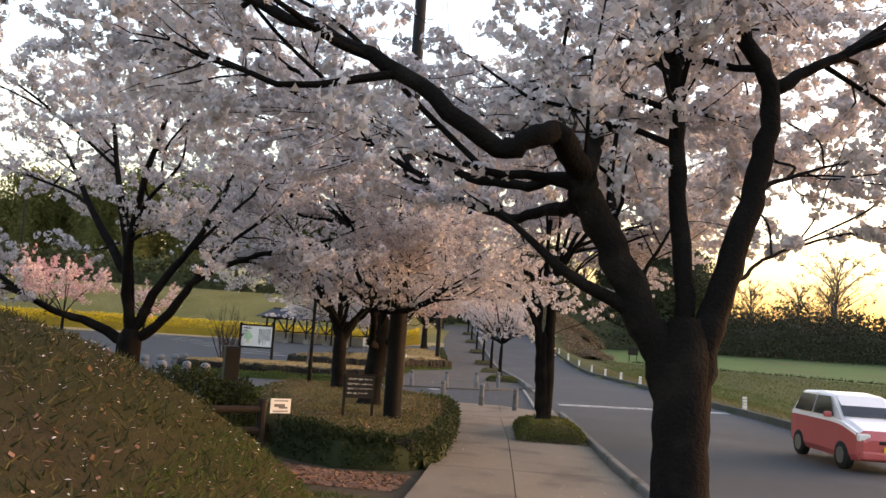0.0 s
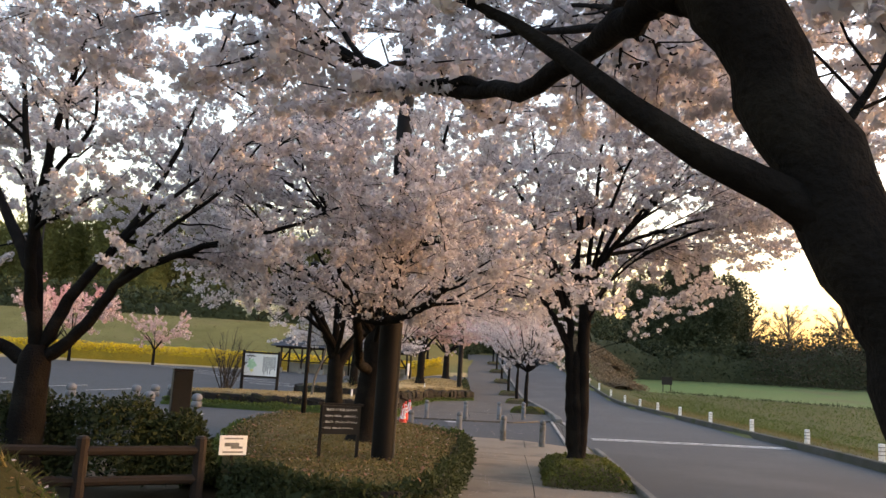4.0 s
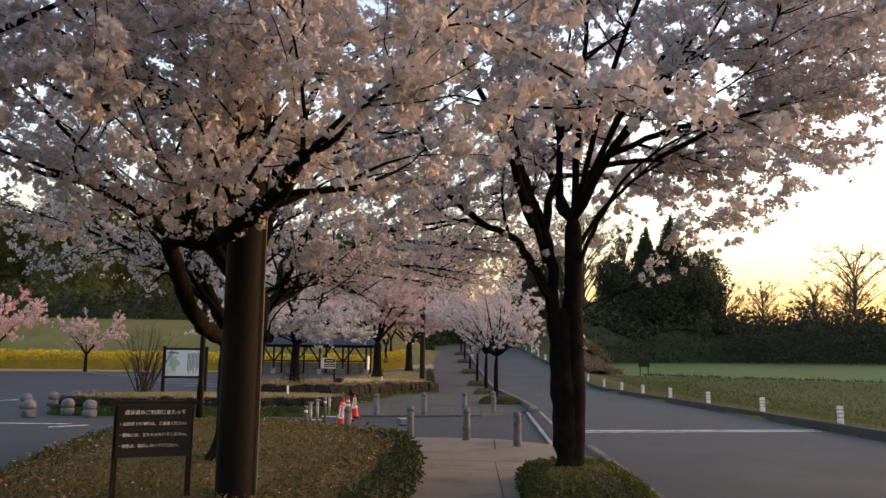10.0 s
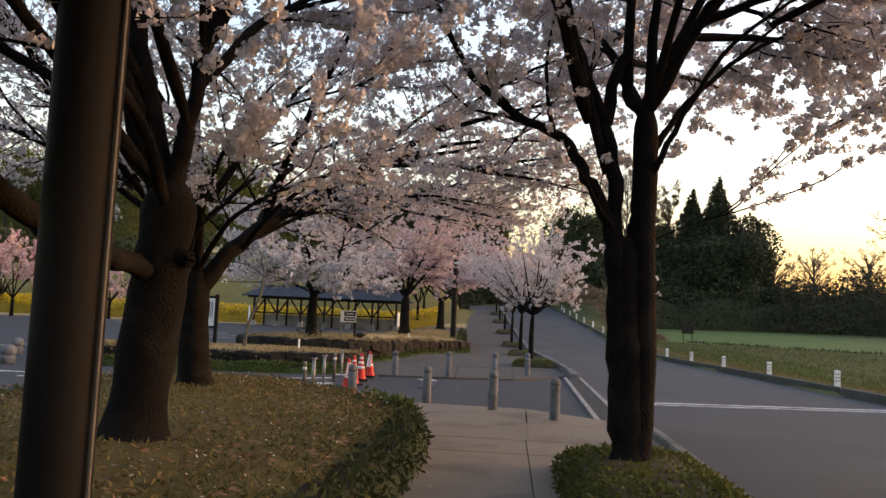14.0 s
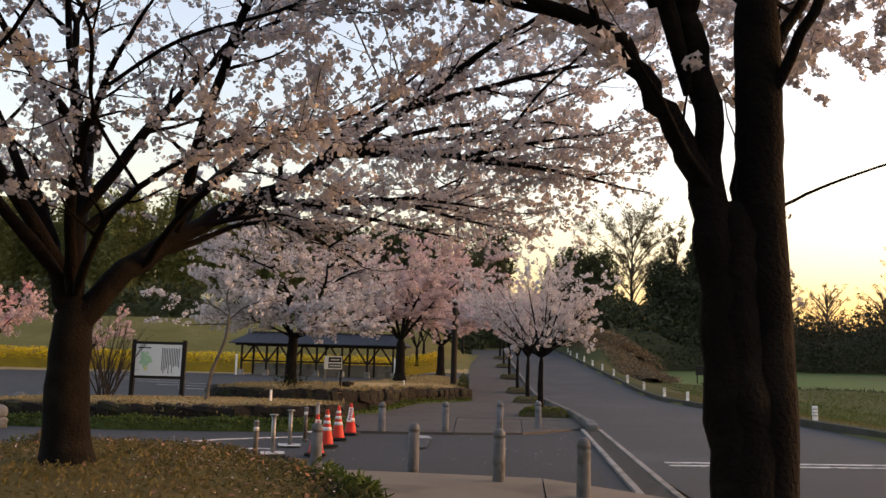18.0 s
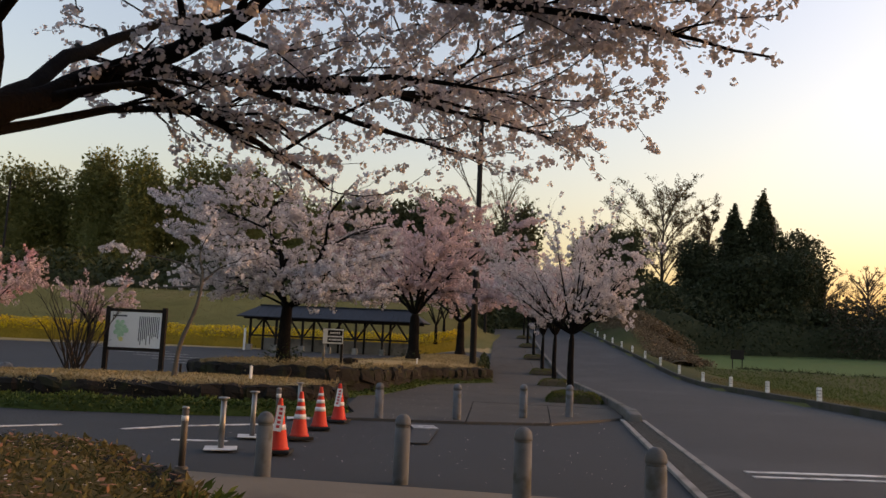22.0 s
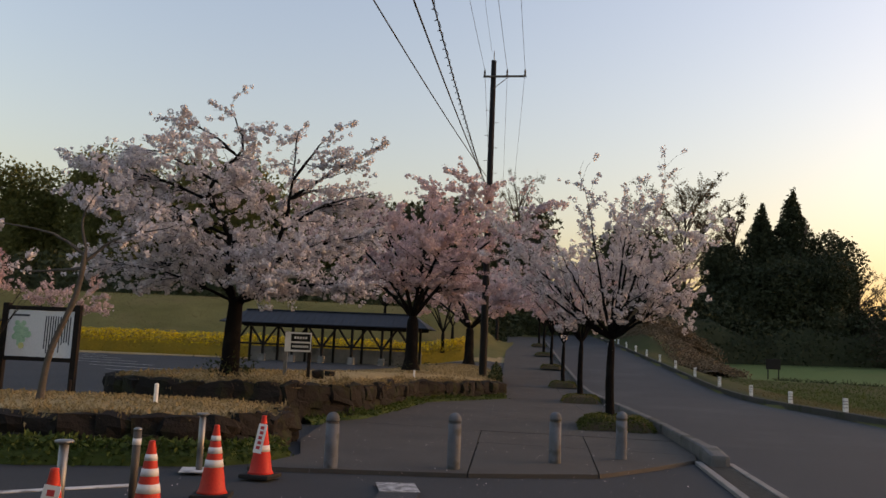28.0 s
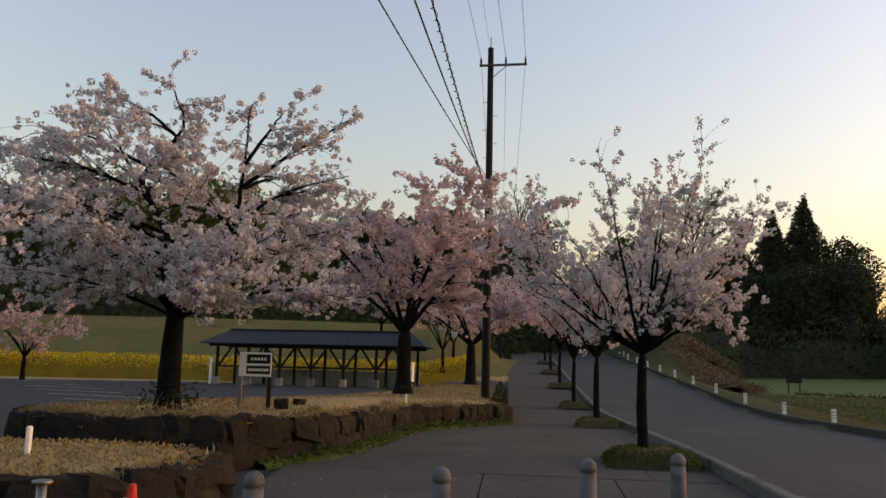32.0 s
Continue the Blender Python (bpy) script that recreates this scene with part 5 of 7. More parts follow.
# cherry on the walled bed by the car park
rngT = random.Random(5)
T6 = (-7.3, 33.0, 0.86)
T6_LIMBS = [[(0, 0, 2.3), (-0.2, 0, 3.3), (-0.25, 0, 4.2), (-0.75, 0, 5.2), (-0.6, 0, 5.8), (-0.1, 0, 6.5), (-0.3, 0, 7.3)], [(0.05, 0, 2.3), (0.45, 0, 3.3), (0.9, 0.1, 4.4), (1.0, 0.1, 5.4), (1.1, 0.1, 7.0)],
            [(-0.7, 0, 5.1), (-1.8, -0.2, 5.6), (-3.0, -0.2, 5.9), (-4.2, -0.2, 6.25)], [(-0.6, 0, 5.6), (-1.6, 0.2, 6.2), (-2.2, 0.2, 6.5), (-3.2, 0.3, 6.55)], [(-0.2, 0, 6.3), (-0.7, 0, 6.8), (-1.25, 0, 7.15)],
            [(1.0, 0.1, 5.2), (1.8, 0, 5.8), (2.5, 0, 6.3), (3.1, 0, 6.7)], [(1.05, 0.1, 5.7), (1.5, 0, 6.4), (1.75, 0, 6.8)], [(0.9, 0.1, 4.4), (1.9, -0.2, 5.0), (3.0, -0.3, 5.3)],
            [(-0.25, 0, 4.2), (-1.3, -0.4, 4.7), (-2.9, -0.6, 5.05)], [(-0.2, 0, 3.4), (-1.2, -0.6, 3.9), (-2.5, -1.0, 4.3)], [(-0.05, 0, 2.6), (-0.6, -0.1, 3.25), (-1.4, -0.2, 3.4), (-2.9, -0.3, 3.2)],
            [(0.1, 0, 2.6), (1.0, -0.1, 3.1), (1.6, 0, 3.9), (2.7, 0.1, 4.3)], [(0.1, 0, 2.5), (1.2, -0.4, 2.85), (2.4, -0.6, 3.0), (3.2, -0.7, 2.8)], [(0, -0.1, 2.7), (0, -1.2, 3.5), (-0.2, -2.2, 4.0)],
            [(0.9, 0.1, 4.3), (0.6, -1.0, 4.9), (0.4, -2.0, 5.2)], [(-0.6, 0, 5.0), (-0.6, -1.0, 5.6), (-0.5, -1.8, 5.9)], [(0, 0, 2.5), (-0.8, -1.0, 3.0), (-1.6, -1.9, 3.2)], [(0, 0, 2.5), (0.8, -1.0, 2.9), (1.7, -1.9, 3.1)],
            [(-0.2, 0, 3.6), (-0.5, 1.2, 4.2), (-1.0, 2.3, 4.6)], [(0.5, 0, 3.5), (1.0, 1.3, 4.0), (1.8, 2.3, 4.3)], [(-0.7, 0, 5.1), (-1.0, 1.0, 5.6), (-1.4, 1.9, 6.0)], [(1.0, 0.1, 5.2), (1.3, 1.1, 5.7), (1.5, 2.0, 6.0)],
            [(0.4, 0, 3.2), (1.4, -1.0, 3.6), (2.2, -1.9, 3.7)], [(-0.2, 0, 4.0), (-1.0, -1.2, 4.5), (-1.8, -2.1, 4.7)]]
cherry("cherry_tree", T6, [(-7.3, 33.0, 0.8), (-7.3, 33.0, 1.7), (-7.27, 33.0, 2.6)], [[(T6[0] + x * 1.06, T6[1] + y, 2.3 + (z - 2.3) * 0.87) for x, y, z in lm] for lm in T6_LIMBS],
       16, "broad cherry with layered limbs in full bloom on the stone-walled bed", r_base=0.205, r_top=0.16, limb_rs=[0.10, 0.085] + [0.042] * 8 + [0.055, 0.06, 0.05] + [0.038] * 11, br=(5.6, 1.05), tw=(4.6, 0.6), sp=(1.8, 0.28), bunch=5.5, petals=15, radius=0.056,
       size=0.0235, lift=0.02, flat=0.22, start=0.12,
       keep=lambda p: (p[:, 0] - T6[0] > np.interp(p[:, 2], [2.2, 2.9, 3.2, 3.8, 4.2, 4.6, 5.1, 5.4, 5.75, 6.05, 6.8], [-2.0, -3.1, -3.3, -2.6, -2.8, -3.3, -3.0, -4.2, -4.6, -3.5, -1.3])) &
       (p[:, 0] - T6[0] < np.interp(p[:, 2], [2.2, 2.9, 4.6, 5.2, 5.8, 6.2, 6.8], [2.9, 3.5, 3.4, 2.8, 3.1, 3.4, 1.0])) & (p[:, 2] > 2.2))
T7 = (-5.5, 44.7, 0.95)
cherry("cherry_tree", T7, [T7, (-5.5, 44.7, 2.0), (-5.5, 44.7, 2.9)], spread_limbs((-5.5, 44.7, 2.8), 7, 4.4, 3.9, rngT) + [[(-5.5, 44.7, 2.8), (-5.3, 44.7, 4.6), (-5.0, 44.7, 7.0)]],
       17, "cherry with warm pink blossom on the stone-walled bed", petal_mat=blossom_pink, r_base=0.25, r_top=0.2, limb_r=0.08, start=0.14, br=(2.5, 1.8), tw=(3.0, 0.9), sp=(1.8, 0.5), bunch=9.0, petals=11, lift=0.04, flat=0.34, radius=0.075, size=0.034)
T8 = (-5.4, 61.5, 1.1)
cherry("cherry_tree", T8, [T8, (-5.4, 61.5, 2.3), (-5.4, 61.5, 3.2)], spread_limbs((-5.4, 61.5, 3.1), 7, 4.6, 3.4, rngT), 18, "cherry with pale pink blossom beside the footway", petal_mat=blossom_pink,
       r_base=0.28, r_top=0.2, limb_r=0.1, br=(1.8, 2.0), tw=(2.0, 1.0), sp=(1.4, 0.6), bunch=6, petals=6, radius=0.13, size=0.07)
# young street cherries along the kerb
for k, (yy, hh, sp, pk) in enumerate(((35.1, 5.0, 2.2, 0), (46.3, 5.8, 3.0, 0), (57.5, 6.2, 2.5, 1), (68.5, 6.4, 2.6, 1), (80.0, 6.4, 2.6, 1), (92.0, 6.4, 2.6, 1))):
    bx = float(kerb_x(yy)) - 1.05 + (0.05 if k == 0 else 0.25)
    bz = float(z_walk(yy)) + 0.05
    fork = bz + (2.0 if k == 0 else 2.2)
    far_k = k >= 2
    limbs = spread_limbs((bx, yy, fork - 0.05), 7, sp * 0.9, hh - 2.7, rngT) + [[(bx, yy, fork - 0.1), (bx + 0.05, yy, fork + 1.2), (bx + 0.2, yy, bz + hh)]]
    if k == 0:
        # the first one leans its long upper shoots over the road
        limbs = [[(bx, yy, fork), (bx + dx * 0.3, yy + dy * 0.3, fork + dz * 0.25), (bx + dx * 0.65, yy + dy * 0.65, fork + dz * 0.62), (bx + dx, yy + dy, fork + dz)]
                 for dx, dy, dz in ((1.1, 0, 3.4), (2.0, 0.2, 2.5), (-2.3, 0.2, 2.2), (-2.0, -0.4, 1.3), (1.9, -0.3, 2.2), (1.2, -0.4, 0.9), (-1.1, -0.3, 0.8), (0.2, -1.4, 2.4), (0.1, 1.5, 2.6), (-0.6, 0, 3.2), (1.3, 0.9, 2.2), (-1.3, -0.9, 2.0), (0.5, 0.1, 3.0))]
    cherry("street_cherry", (bx, yy, bz), [(bx, yy, bz - 0.05), (bx - 0.03, yy, bz + 1.0), (bx, yy, fork)],
           limbs,
           30 + k, "young street cherry in bloom in a small shrub square", petal_mat=blossom_pink if pk else blossom, r_base=0.11, r_top=0.08, limb_r=0.05, br=(2.2 if not far_k else 1.8, 1.1),
           tw=(3.2 if not far_k else 2.2, 0.6), sp=(2.5, 0.3) if not far_k else (1.2, 0.4), bunch=6 if not far_k else 7, petals=14 if not far_k else 7, radius=0.06 if not far_k else 0.12, size=0.024 if not far_k else 0.055,
           lift=0.16, flat=0.75, start=0.2, group="street cherries along the kerb", category="cherry tree", sprout=14 if k == 0 else 0)
# more blossom beyond
for k, (bx, by, bz, hh, rr, mt) in enumerate(((-8.5, 72.0, 1.9, 6.0, 4.0, blossom_pink), (-9.5, 84.0, 2.8, 6.0, 4.0, blossom_pink), (-36.0, 58.0, 0.75, 6.4, 4.3, blossom_pale), (-30.0, 60.5, 0.8, 4.4, 2.5, blossom_pale), (-41.0, 64.0, 1.0, 6.6, 3.4, blossom_deep),
                                              (-31.0, 90.0, 4.8, 4.4, 3.2, blossom_white), (-14.5, 80.0, 4.0, 4.5, 4.0, blossom_pink))):
    cherry("flowering_tree", (bx, by, bz), [(bx, by, bz - 0.2), (bx, by, bz + 0.7), (bx, by, bz + 1.3)], spread_limbs((bx, by, bz + 1.2), 6, rr * 0.85, hh - 1.9, rngT), 50 + k,
           {blossom_pink: "far flowering tree with pink blossom", blossom_pale: "flowering tree with pale pink blossom behind the car park", blossom_deep: "flowering tree with deep pink blossom behind the car park", blossom_white: "flowering tree with greenish white blossom on the bank"}[mt], petal_mat=mt,
           r_base=0.14, r_top=0.1, limb_r=0.06, br=(2.2, 1.6), tw=(2.6, 0.8), sp=None, bunch=9, petals=6, radius=0.12, size=0.055, lift=0.15, category="flowering tree")
# thin cherry in front of the map board
cherry("cherry_tree", (-7.85, 27.3, 0.55), [(-7.85, 27.3, 0.5), (-7.75, 27.3, 1.3), (-7.45, 27.35, 2.2), (-7.4, 27.4, 2.9)],
       [[(-7.4, 27.4, 2.8), (-7.9, 27.3, 3.1), (-8.7, 27.2, 3.25), (-9.4, 27.2, 3.4)], [(-7.4, 27.4, 2.7), (-7.0, 27.6, 3.1), (-6.3, 27.8, 3.3)], [(-7.4, 27.4, 2.6), (-8.0, 27.8, 2.6), (-8.9, 28.2, 2.6), (-9.5, 28.4, 2.7)], [(-7.4, 27.4, 2.9), (-7.5, 27.4, 3.4), (-7.3, 27.5, 3.9)]],
       61, "slender young cherry with few white blossoms before the map board", bark_mat=bark_grey, r_base=0.055, r_top=0.035, limb_r=0.03, br=(2.0, 0.7), tw=(2.4, 0.35), sp=None, bunch=14, petals=6, radius=0.06, size=0.032)


# ---- planted beds ----
bedA_line = [(-0.62, 4.2), (-0.58, 9.0), (-0.70, 12.6), (-1.25, 14.2), (-2.35, 15.8), (-3.5, 16.9), (-4.7, 17.3), (-6.1, 16.8), (-6.0, 14.0), (-4.9, 9.5), (-3.9, 6.4), (-3.1, 5.1), (-1.9, 3.9)]
bedA_top = lambda x, y: 0.50 + 0.006 * (9 - y)
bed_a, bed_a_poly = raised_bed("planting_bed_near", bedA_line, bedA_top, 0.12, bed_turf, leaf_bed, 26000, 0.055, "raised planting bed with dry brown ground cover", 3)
stone_wall("bed_wall_near", [(-1.9, 3.85), (-0.9, 4.0), (-0.56, 5.0), (-0.54, 9.0), (-0.64, 12.6), (-1.20, 14.2), (-2.3, 15.8), (-3.5, 16.9), (-4.7, 17.3)], lambda x, y: float(z_walk(y)) - 0.02, lambda x, y: bedA_top(x, y) - 0.03,
           "low dark rough stone wall along the planting bed", 4, 0.85)
zA0 = lambda x, y: z_walk(y) - 0.02
leaf_band("edging_shrub", [(-0.75, 4.1), (-0.50, 5.0), (-0.46, 9.0), (-0.54, 12.4), (-1.0, 13.9)], 0.45, zA0, lambda x, y: bedA_top(x, y) + 0.12, 9000, 0.085, leaf_dark, 5, None,
          "dark trailing edging shrub hanging over the stone wall", "shrub", up=-0.2, aspect=0.3)
leaf_band("edging_shrub", [(-3.1, 4.8), (-1.9, 3.75), (-1.0, 3.9), (-0.55, 4.8)], 0.6, zA0, lambda x, y: bedA_top(x, y) + 0.14, 7000, 0.075, leaf_dark, 6, None, "dark clipped edging shrub round the end of the bed", "shrub")
leaf_band("edging_shrub", [(-0.72, 13.2), (-1.05, 14.1), (-1.6, 14.9)], 0.55, zA0, lambda x, y: 0.60 + 0 * x, 2600, 0.10, leaf_green, 7, None, "green tussock of trailing shrub at the tip of the bed", "shrub", up=0.1, aspect=0.25)
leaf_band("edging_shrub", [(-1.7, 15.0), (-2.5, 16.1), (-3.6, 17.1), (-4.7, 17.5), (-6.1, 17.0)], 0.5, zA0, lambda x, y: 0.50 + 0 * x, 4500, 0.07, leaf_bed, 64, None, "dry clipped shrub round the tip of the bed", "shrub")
leaf_band("edging_shrub", [(-6.15, 17.0), (-6.1, 14.0), (-5.0, 9.5), (-4.1, 6.2)], 0.7, zA0, lambda x, y: 0.45 + 0 * x, 7000, 0.08, leaf_green, 8, None, "green edging grass along the side road", "shrub")

# bed 1 by the cones
bed1_line = [(-4.5, 27.6), (-5.0, 26.7), (-6.6, 26.0), (-9.2, 25.4), (-12.5, 25.0), (-13.2, 26.6), (-11.5, 28.5), (-8.5, 29.9), (-5.6, 30.1), (-4.6, 29.0)]
top1 = lambda x, y: 0.52 + 0 * x
raised_bed("planting_bed_middle", bed1_line, top1, 0.07, dry_turf, leaf_dry, 12000, 0.06, "raised bed with straw-coloured dry turf", 9)
stone_wall("bed_wall_middle", [(-13.0, 25.6), (-12.4, 25.0), (-9.2, 25.35), (-6.6, 25.95), (-4.95, 26.7), (-4.45, 27.6), (-4.55, 28.9), (-5.4, 30.0)], flat, lambda x, y: 0.50, "dark rough stone wall round the dry turf bed", 10, 1.1)
leaf_band("wall_foot_shrub", [(-13.0, 24.9), (-9.2, 24.75), (-6.6, 25.3), (-4.6, 26.1), (-4.0, 27.1)], 0.75, flat, lambda x, y: 0.26 + 0 * x, 9000, 0.08, leaf_green, 11, None, "low green plants at the foot of the stone wall", "shrub")
leaf_band("overhanging_turf", [(-12.4, 25.05), (-9.2, 25.4), (-6.6, 26.0), (-5.0, 26.75), (-4.55, 27.6), (-4.6, 28.8)], 0.42, lambda x, y: 0.34 + 0 * x, lambda x, y: 0.60 + 0 * x, 5000, 0.11, leaf_dry, 101, None, "dry turf hanging over the edge of the stone wall", "grass", up=-0.25, aspect=0.2, core=0)
# long bed with the two cherries
bed2_line = [(-9.3, 31.9), (-7.6, 31.3), (-5.8, 31.9), (-4.95, 33.6), (-4.95, 37.0), (-4.9, 41.5), (-3.4, 45.0), (-2.45, 46.9), (-3.2, 54.0), (-4.2, 62.0), (-8.0, 62.0), (-8.6, 52.0), (-8.8, 44.0), (-9.4, 37.0), (-10.0, 33.4)]
top2 = lambda x, y: np.interp(y, [31, 36, 47, 55, 64], [0.80, 0.72, 0.62, 0.72, 1.05])
raised_bed("planting_bed_far", bed2_line, top2, 0.22, dry_turf, leaf_dry, 22000, 0.075, "long raised bed with straw-coloured dry turf", 12, 0.7)
stone_wall("bed_wall_far", [(-10.0, 33.3), (-9.35, 31.9), (-7.6, 31.2), (-5.75, 31.85), (-4.87, 33.6), (-4.85, 37.0), (-4.8, 41.5), (-3.3, 45.0), (-2.4, 46.9)], flat, lambda x, y: top2(x, y) - 0.04, "dark rough stone retaining wall of the long bed", 13, 1.25, 0.42)
leaf_band("wall_foot_shrub", [(-5.3, 32.2), (-4.6, 33.8), (-4.55, 37.0), (-4.5, 41.5), (-3.1, 44.6), (-2.3, 46.3)], 0.55, flat, lambda x, y: 0.2 + 0 * x, 5000, 0.075, leaf_green, 14, None, "weeds at the foot of the stone wall", "shrub")
leaf_band("overhanging_turf", [(-9.3, 31.95), (-7.6, 31.3), (-5.8, 31.95), (-4.95, 33.6), (-4.93, 37.0), (-4.88, 41.5), (-3.4, 45.0)], 0.45, lambda x, y: top2(x, y) - 0.16, lambda x, y: top2(x, y) + 0.10, 7000, 0.12, leaf_dry, 102, None, "dry turf hanging over the edge of the long wall", "grass", up=-0.25, aspect=0.2, core=0)
leaf_band("footway_hedge", [(-2.75, 47.5), (-3.1, 52.0), (-3.7, 60.0)], 0.55, lambda x, y: z_walk(y), lambda x, y: z_walk(y) + 0.95, 3500, 0.13, leaf_dark, 15, None, "dark clipped hedge along the footway", "hedge")


def shrub_square(x0, x1, y0, y1, h, n, seed):
    cx = (x0 + x1) / 2
    z = float(z_walk((y0 + y1) / 2))
    root = empty("shrub_square", Matrix.Translation((cx, (y0 + y1) / 2, z)), "low clipped green shrub square round a street tree", "shrub", "shrub squares along the kerb")
    bm = bmesh.new()
    hx, hy = (x1 - x0) / 2, (y1 - y0) / 2
    sv = []
    bmesh.ops.create_grid(bm, x_segments=8, y_segments=8, size=1.0)
    for vt in bm.verts:
        u, w = vt.co.x, vt.co.y
        e = max(abs(u), abs(w))
        vt.co = Vector((u * hx * 0.92, w * hy * 0.92, 0.05 + (h - 0.06) * (1 - e ** 5) + 0.03 * noise.noise((u * 3 + seed, w * 3, 0))))
    part("undergrowth", bm, soil, root)
    rng = np.random.default_rng(seed)
    u, w = rng.uniform(-1, 1, n), rng.uniform(-1, 1, n)
    e = np.maximum(np.abs(u), np.abs(w))
    lump = lumps(u * 3, w * 3, 0, seed)
    zz = 0.05 + (h - 0.05) * (1 - e ** 6) * (0.75 + 0.25 * rng.random(n)) + lump * 0.05
    soup = leaves_at(np.stack([u * hx, w * hy, zz], 1), 0.05, rng, up=0.35, aspect=0.45)
    tagged(tri_soup("foliage", soup, 4, leaf_box, root), kind="stuff")
    return root


shrub_square(1.06, 2.64, 8.75, 12.3, 0.40, 13000, 21)
shrub_square(0.25, 1.9, 33.9, 36.2, 0.34, 7000, 22)
for k, yy in enumerate((46.3, 57.5, 68.5, 80.0, 92.0)):
    kx = float(kerb_x(yy))
    shrub_square(kx - 1.5, kx - 0.08, yy - 1.3, yy + 1.3, 0.34, 2500, 23 + k)


# bush, fence and leaf litter beside the first steps
def bush(name, pts, radii, n, size, mat, seed, label):
    rng = np.random.default_rng(seed)
    root = empty(name, Matrix.Translation(pts[0]), label, "bush")
    P = []
    for (x, y, z), (rx, ry, rz) in zip(pts, radii):
        m = n // len(pts)
        o = rng.normal(size=(m, 3))
        o /= np.linalg.norm(o, axis=1, keepdims=True)
        o[:, 2] = np.abs(o[:, 2])
        r = 0.72 + 0.28 * rng.random((m, 1)) + 0.12 * lumps(o[:, 0] * 3, o[:, 1] * 3, o[:, 2] * 3, seed)[:, None]
        P.append(np.array((x, y, z)) + o * r * np.array((rx, ry, rz)))
    P = np.concatenate(P) - np.array(pts[0])
    tagged(tri_soup("foliage", leaves_at(P, size, rng, up=0.15), 4, mat, root), kind="stuff")
    br = []
    for (x, y, z), (rx, ry, rz) in zip(pts, radii):
        o = np.array((x, y, z)) - np.array(pts[0])
        for q in range(5):
            d = rng.normal(size=3) * 0.5
            d[2] = 1.0
            br.append((wander(o, d, rz * 0.9, 4, rng), np.linspace(0.018, 0.005, 5)))
    for one in br:
        tube_object("stem", [one], 4, bark, root)
    return root


bush("bush", [(-5.1, 5.3, 0.25), (-6.4, 5.0, 0.25), (-7.8, 4.8, 0.25), (-4.3, 5.6, 0.25), (-9.4, 4.6, 0.3)], [(1.05, 0.8, 1.2), (1.1, 0.9, 1.22), (1.2, 0.9, 1.25), (0.65, 0.7, 1.0), (1.2, 1.0, 1.25)], 38000, 0.07, leaf_dark, 31, "dark evergreen bush behind the fence")
fence = empty("log_fence", Matrix.Translation((-3.3, 4.0, 0.2)), "dark weathered log fence at the edge of the mound", "fence")
fpts = [(-3.3, 4.05), (-4.35, 3.2), (-5.6, 2.6), (-7.0, 2.2), (-8.6, 1.9)]
for k, (x, y) in enumerate(fpts):
    z = max(0.18, gz(x, y))
    part("post", lathe_bm([(0.075, -0.3), (0.075, 0.80), (0.05, 0.83)], 10, Matrix.Translation((x + 3.3, y - 4.0, z - 0.2))), dark_wood, fence)
    if k:
        x0, y0 = fpts[k - 1]
        z0 = max(0.18, gz(x0, y0))
        for h in (0.32, 0.66):
            part("rail", rod_bm((x0 + 3.3, y0 - 4.0, z0 - 0.2 + h), (x + 3.3, y - 4.0, z - 0.2 + h), 0.06, 0.055, 9), dark_wood, fence)


def litter(name, poly, n, size, mat, seed, label, category="leaf litter", lift=0.0, zf=None):
    rng = np.random.default_rng(seed)
    px, py = scatter_poly(poly, n, rng)
    z = (ground_z(px, py) if zf is None else zf(px, py)) + 0.012 + lift
    P = np.stack([px, py, z], 1)
    a = rng.normal(size=(len(px), 3)) * np.array((1, 1, 0.25))
    b = np.cross(a, np.array((0, 0, 1.0))) + rng.normal(size=a.shape) * 0.15
    a /= np.linalg.norm(a, axis=1, keepdims=True)
    b /= np.linalg.norm(b, axis=1, keepdims=True)
    s = size * (0.6 + 0.8 * rng.random((len(px), 1)))
    return tagged(tri_soup(name, np.stack([P - a * s, P - b * s * 0.6, P + a * s, P + b * s * 0.6], 1), 4, mat), label, category, kind="stuff")


litter("leaf_litter", [(-4.2, 2.0), (-0.8, 1.6), (-0.7, 3.2), (-2.0, 3.2), (-3.4, 4.0)], 3200, 0.045, leaf_litter, 41, "fallen reddish brown leaves on the soil path")
litter("leaf_litter", [(-8.0, -9.0), (-1.0, -9.0), (-1.2, -2.0), (-4.5, 1.5), (-9.0, 2.0)], 1500, 0.03, leaf_litter, 42, "dead leaves strewn over the mound")
litter("fallen_petals", [(-7.0, -9.0), (-0.9, -9.0), (-1.2, -2.0), (-4.0, 1.5), (-8.0, 1.0)], 1500, 0.016, petal_litter, 43, "white fallen petals on the mound", "petals", 0.01)
litter("leaf_litter", bedA_line, 2200, 0.03, leaf_litter, 61, "dead brown leaves strewn over the planting bed", zf=lambda x, y: bedA_top(x, y) + 0.10)
litter("fallen_petals", bedA_line, 900, 0.013, petal_litter, 62, "white fallen petals on the planting bed", "petals", zf=lambda x, y: bedA_top(x, y) + 0.115)
litter("fallen_petals", [(-0.5, -9), (2.5, -9), (2.5, 15), (-0.5, 15)], 700, 0.011, petal_litter, 44, "white fallen petals on the footway", "petals", 0.0, lambda x, y: z_walk(y) + 0.05)
litter("fallen_petals", [(-4.5, 19), (1.5, 19), (1.5, 46), (-4.5, 40)], 900, 0.012, petal_litter, 45, "white fallen petals on the asphalt", "petals", 0.0, lambda x, y: 0.045 + 0 * x)


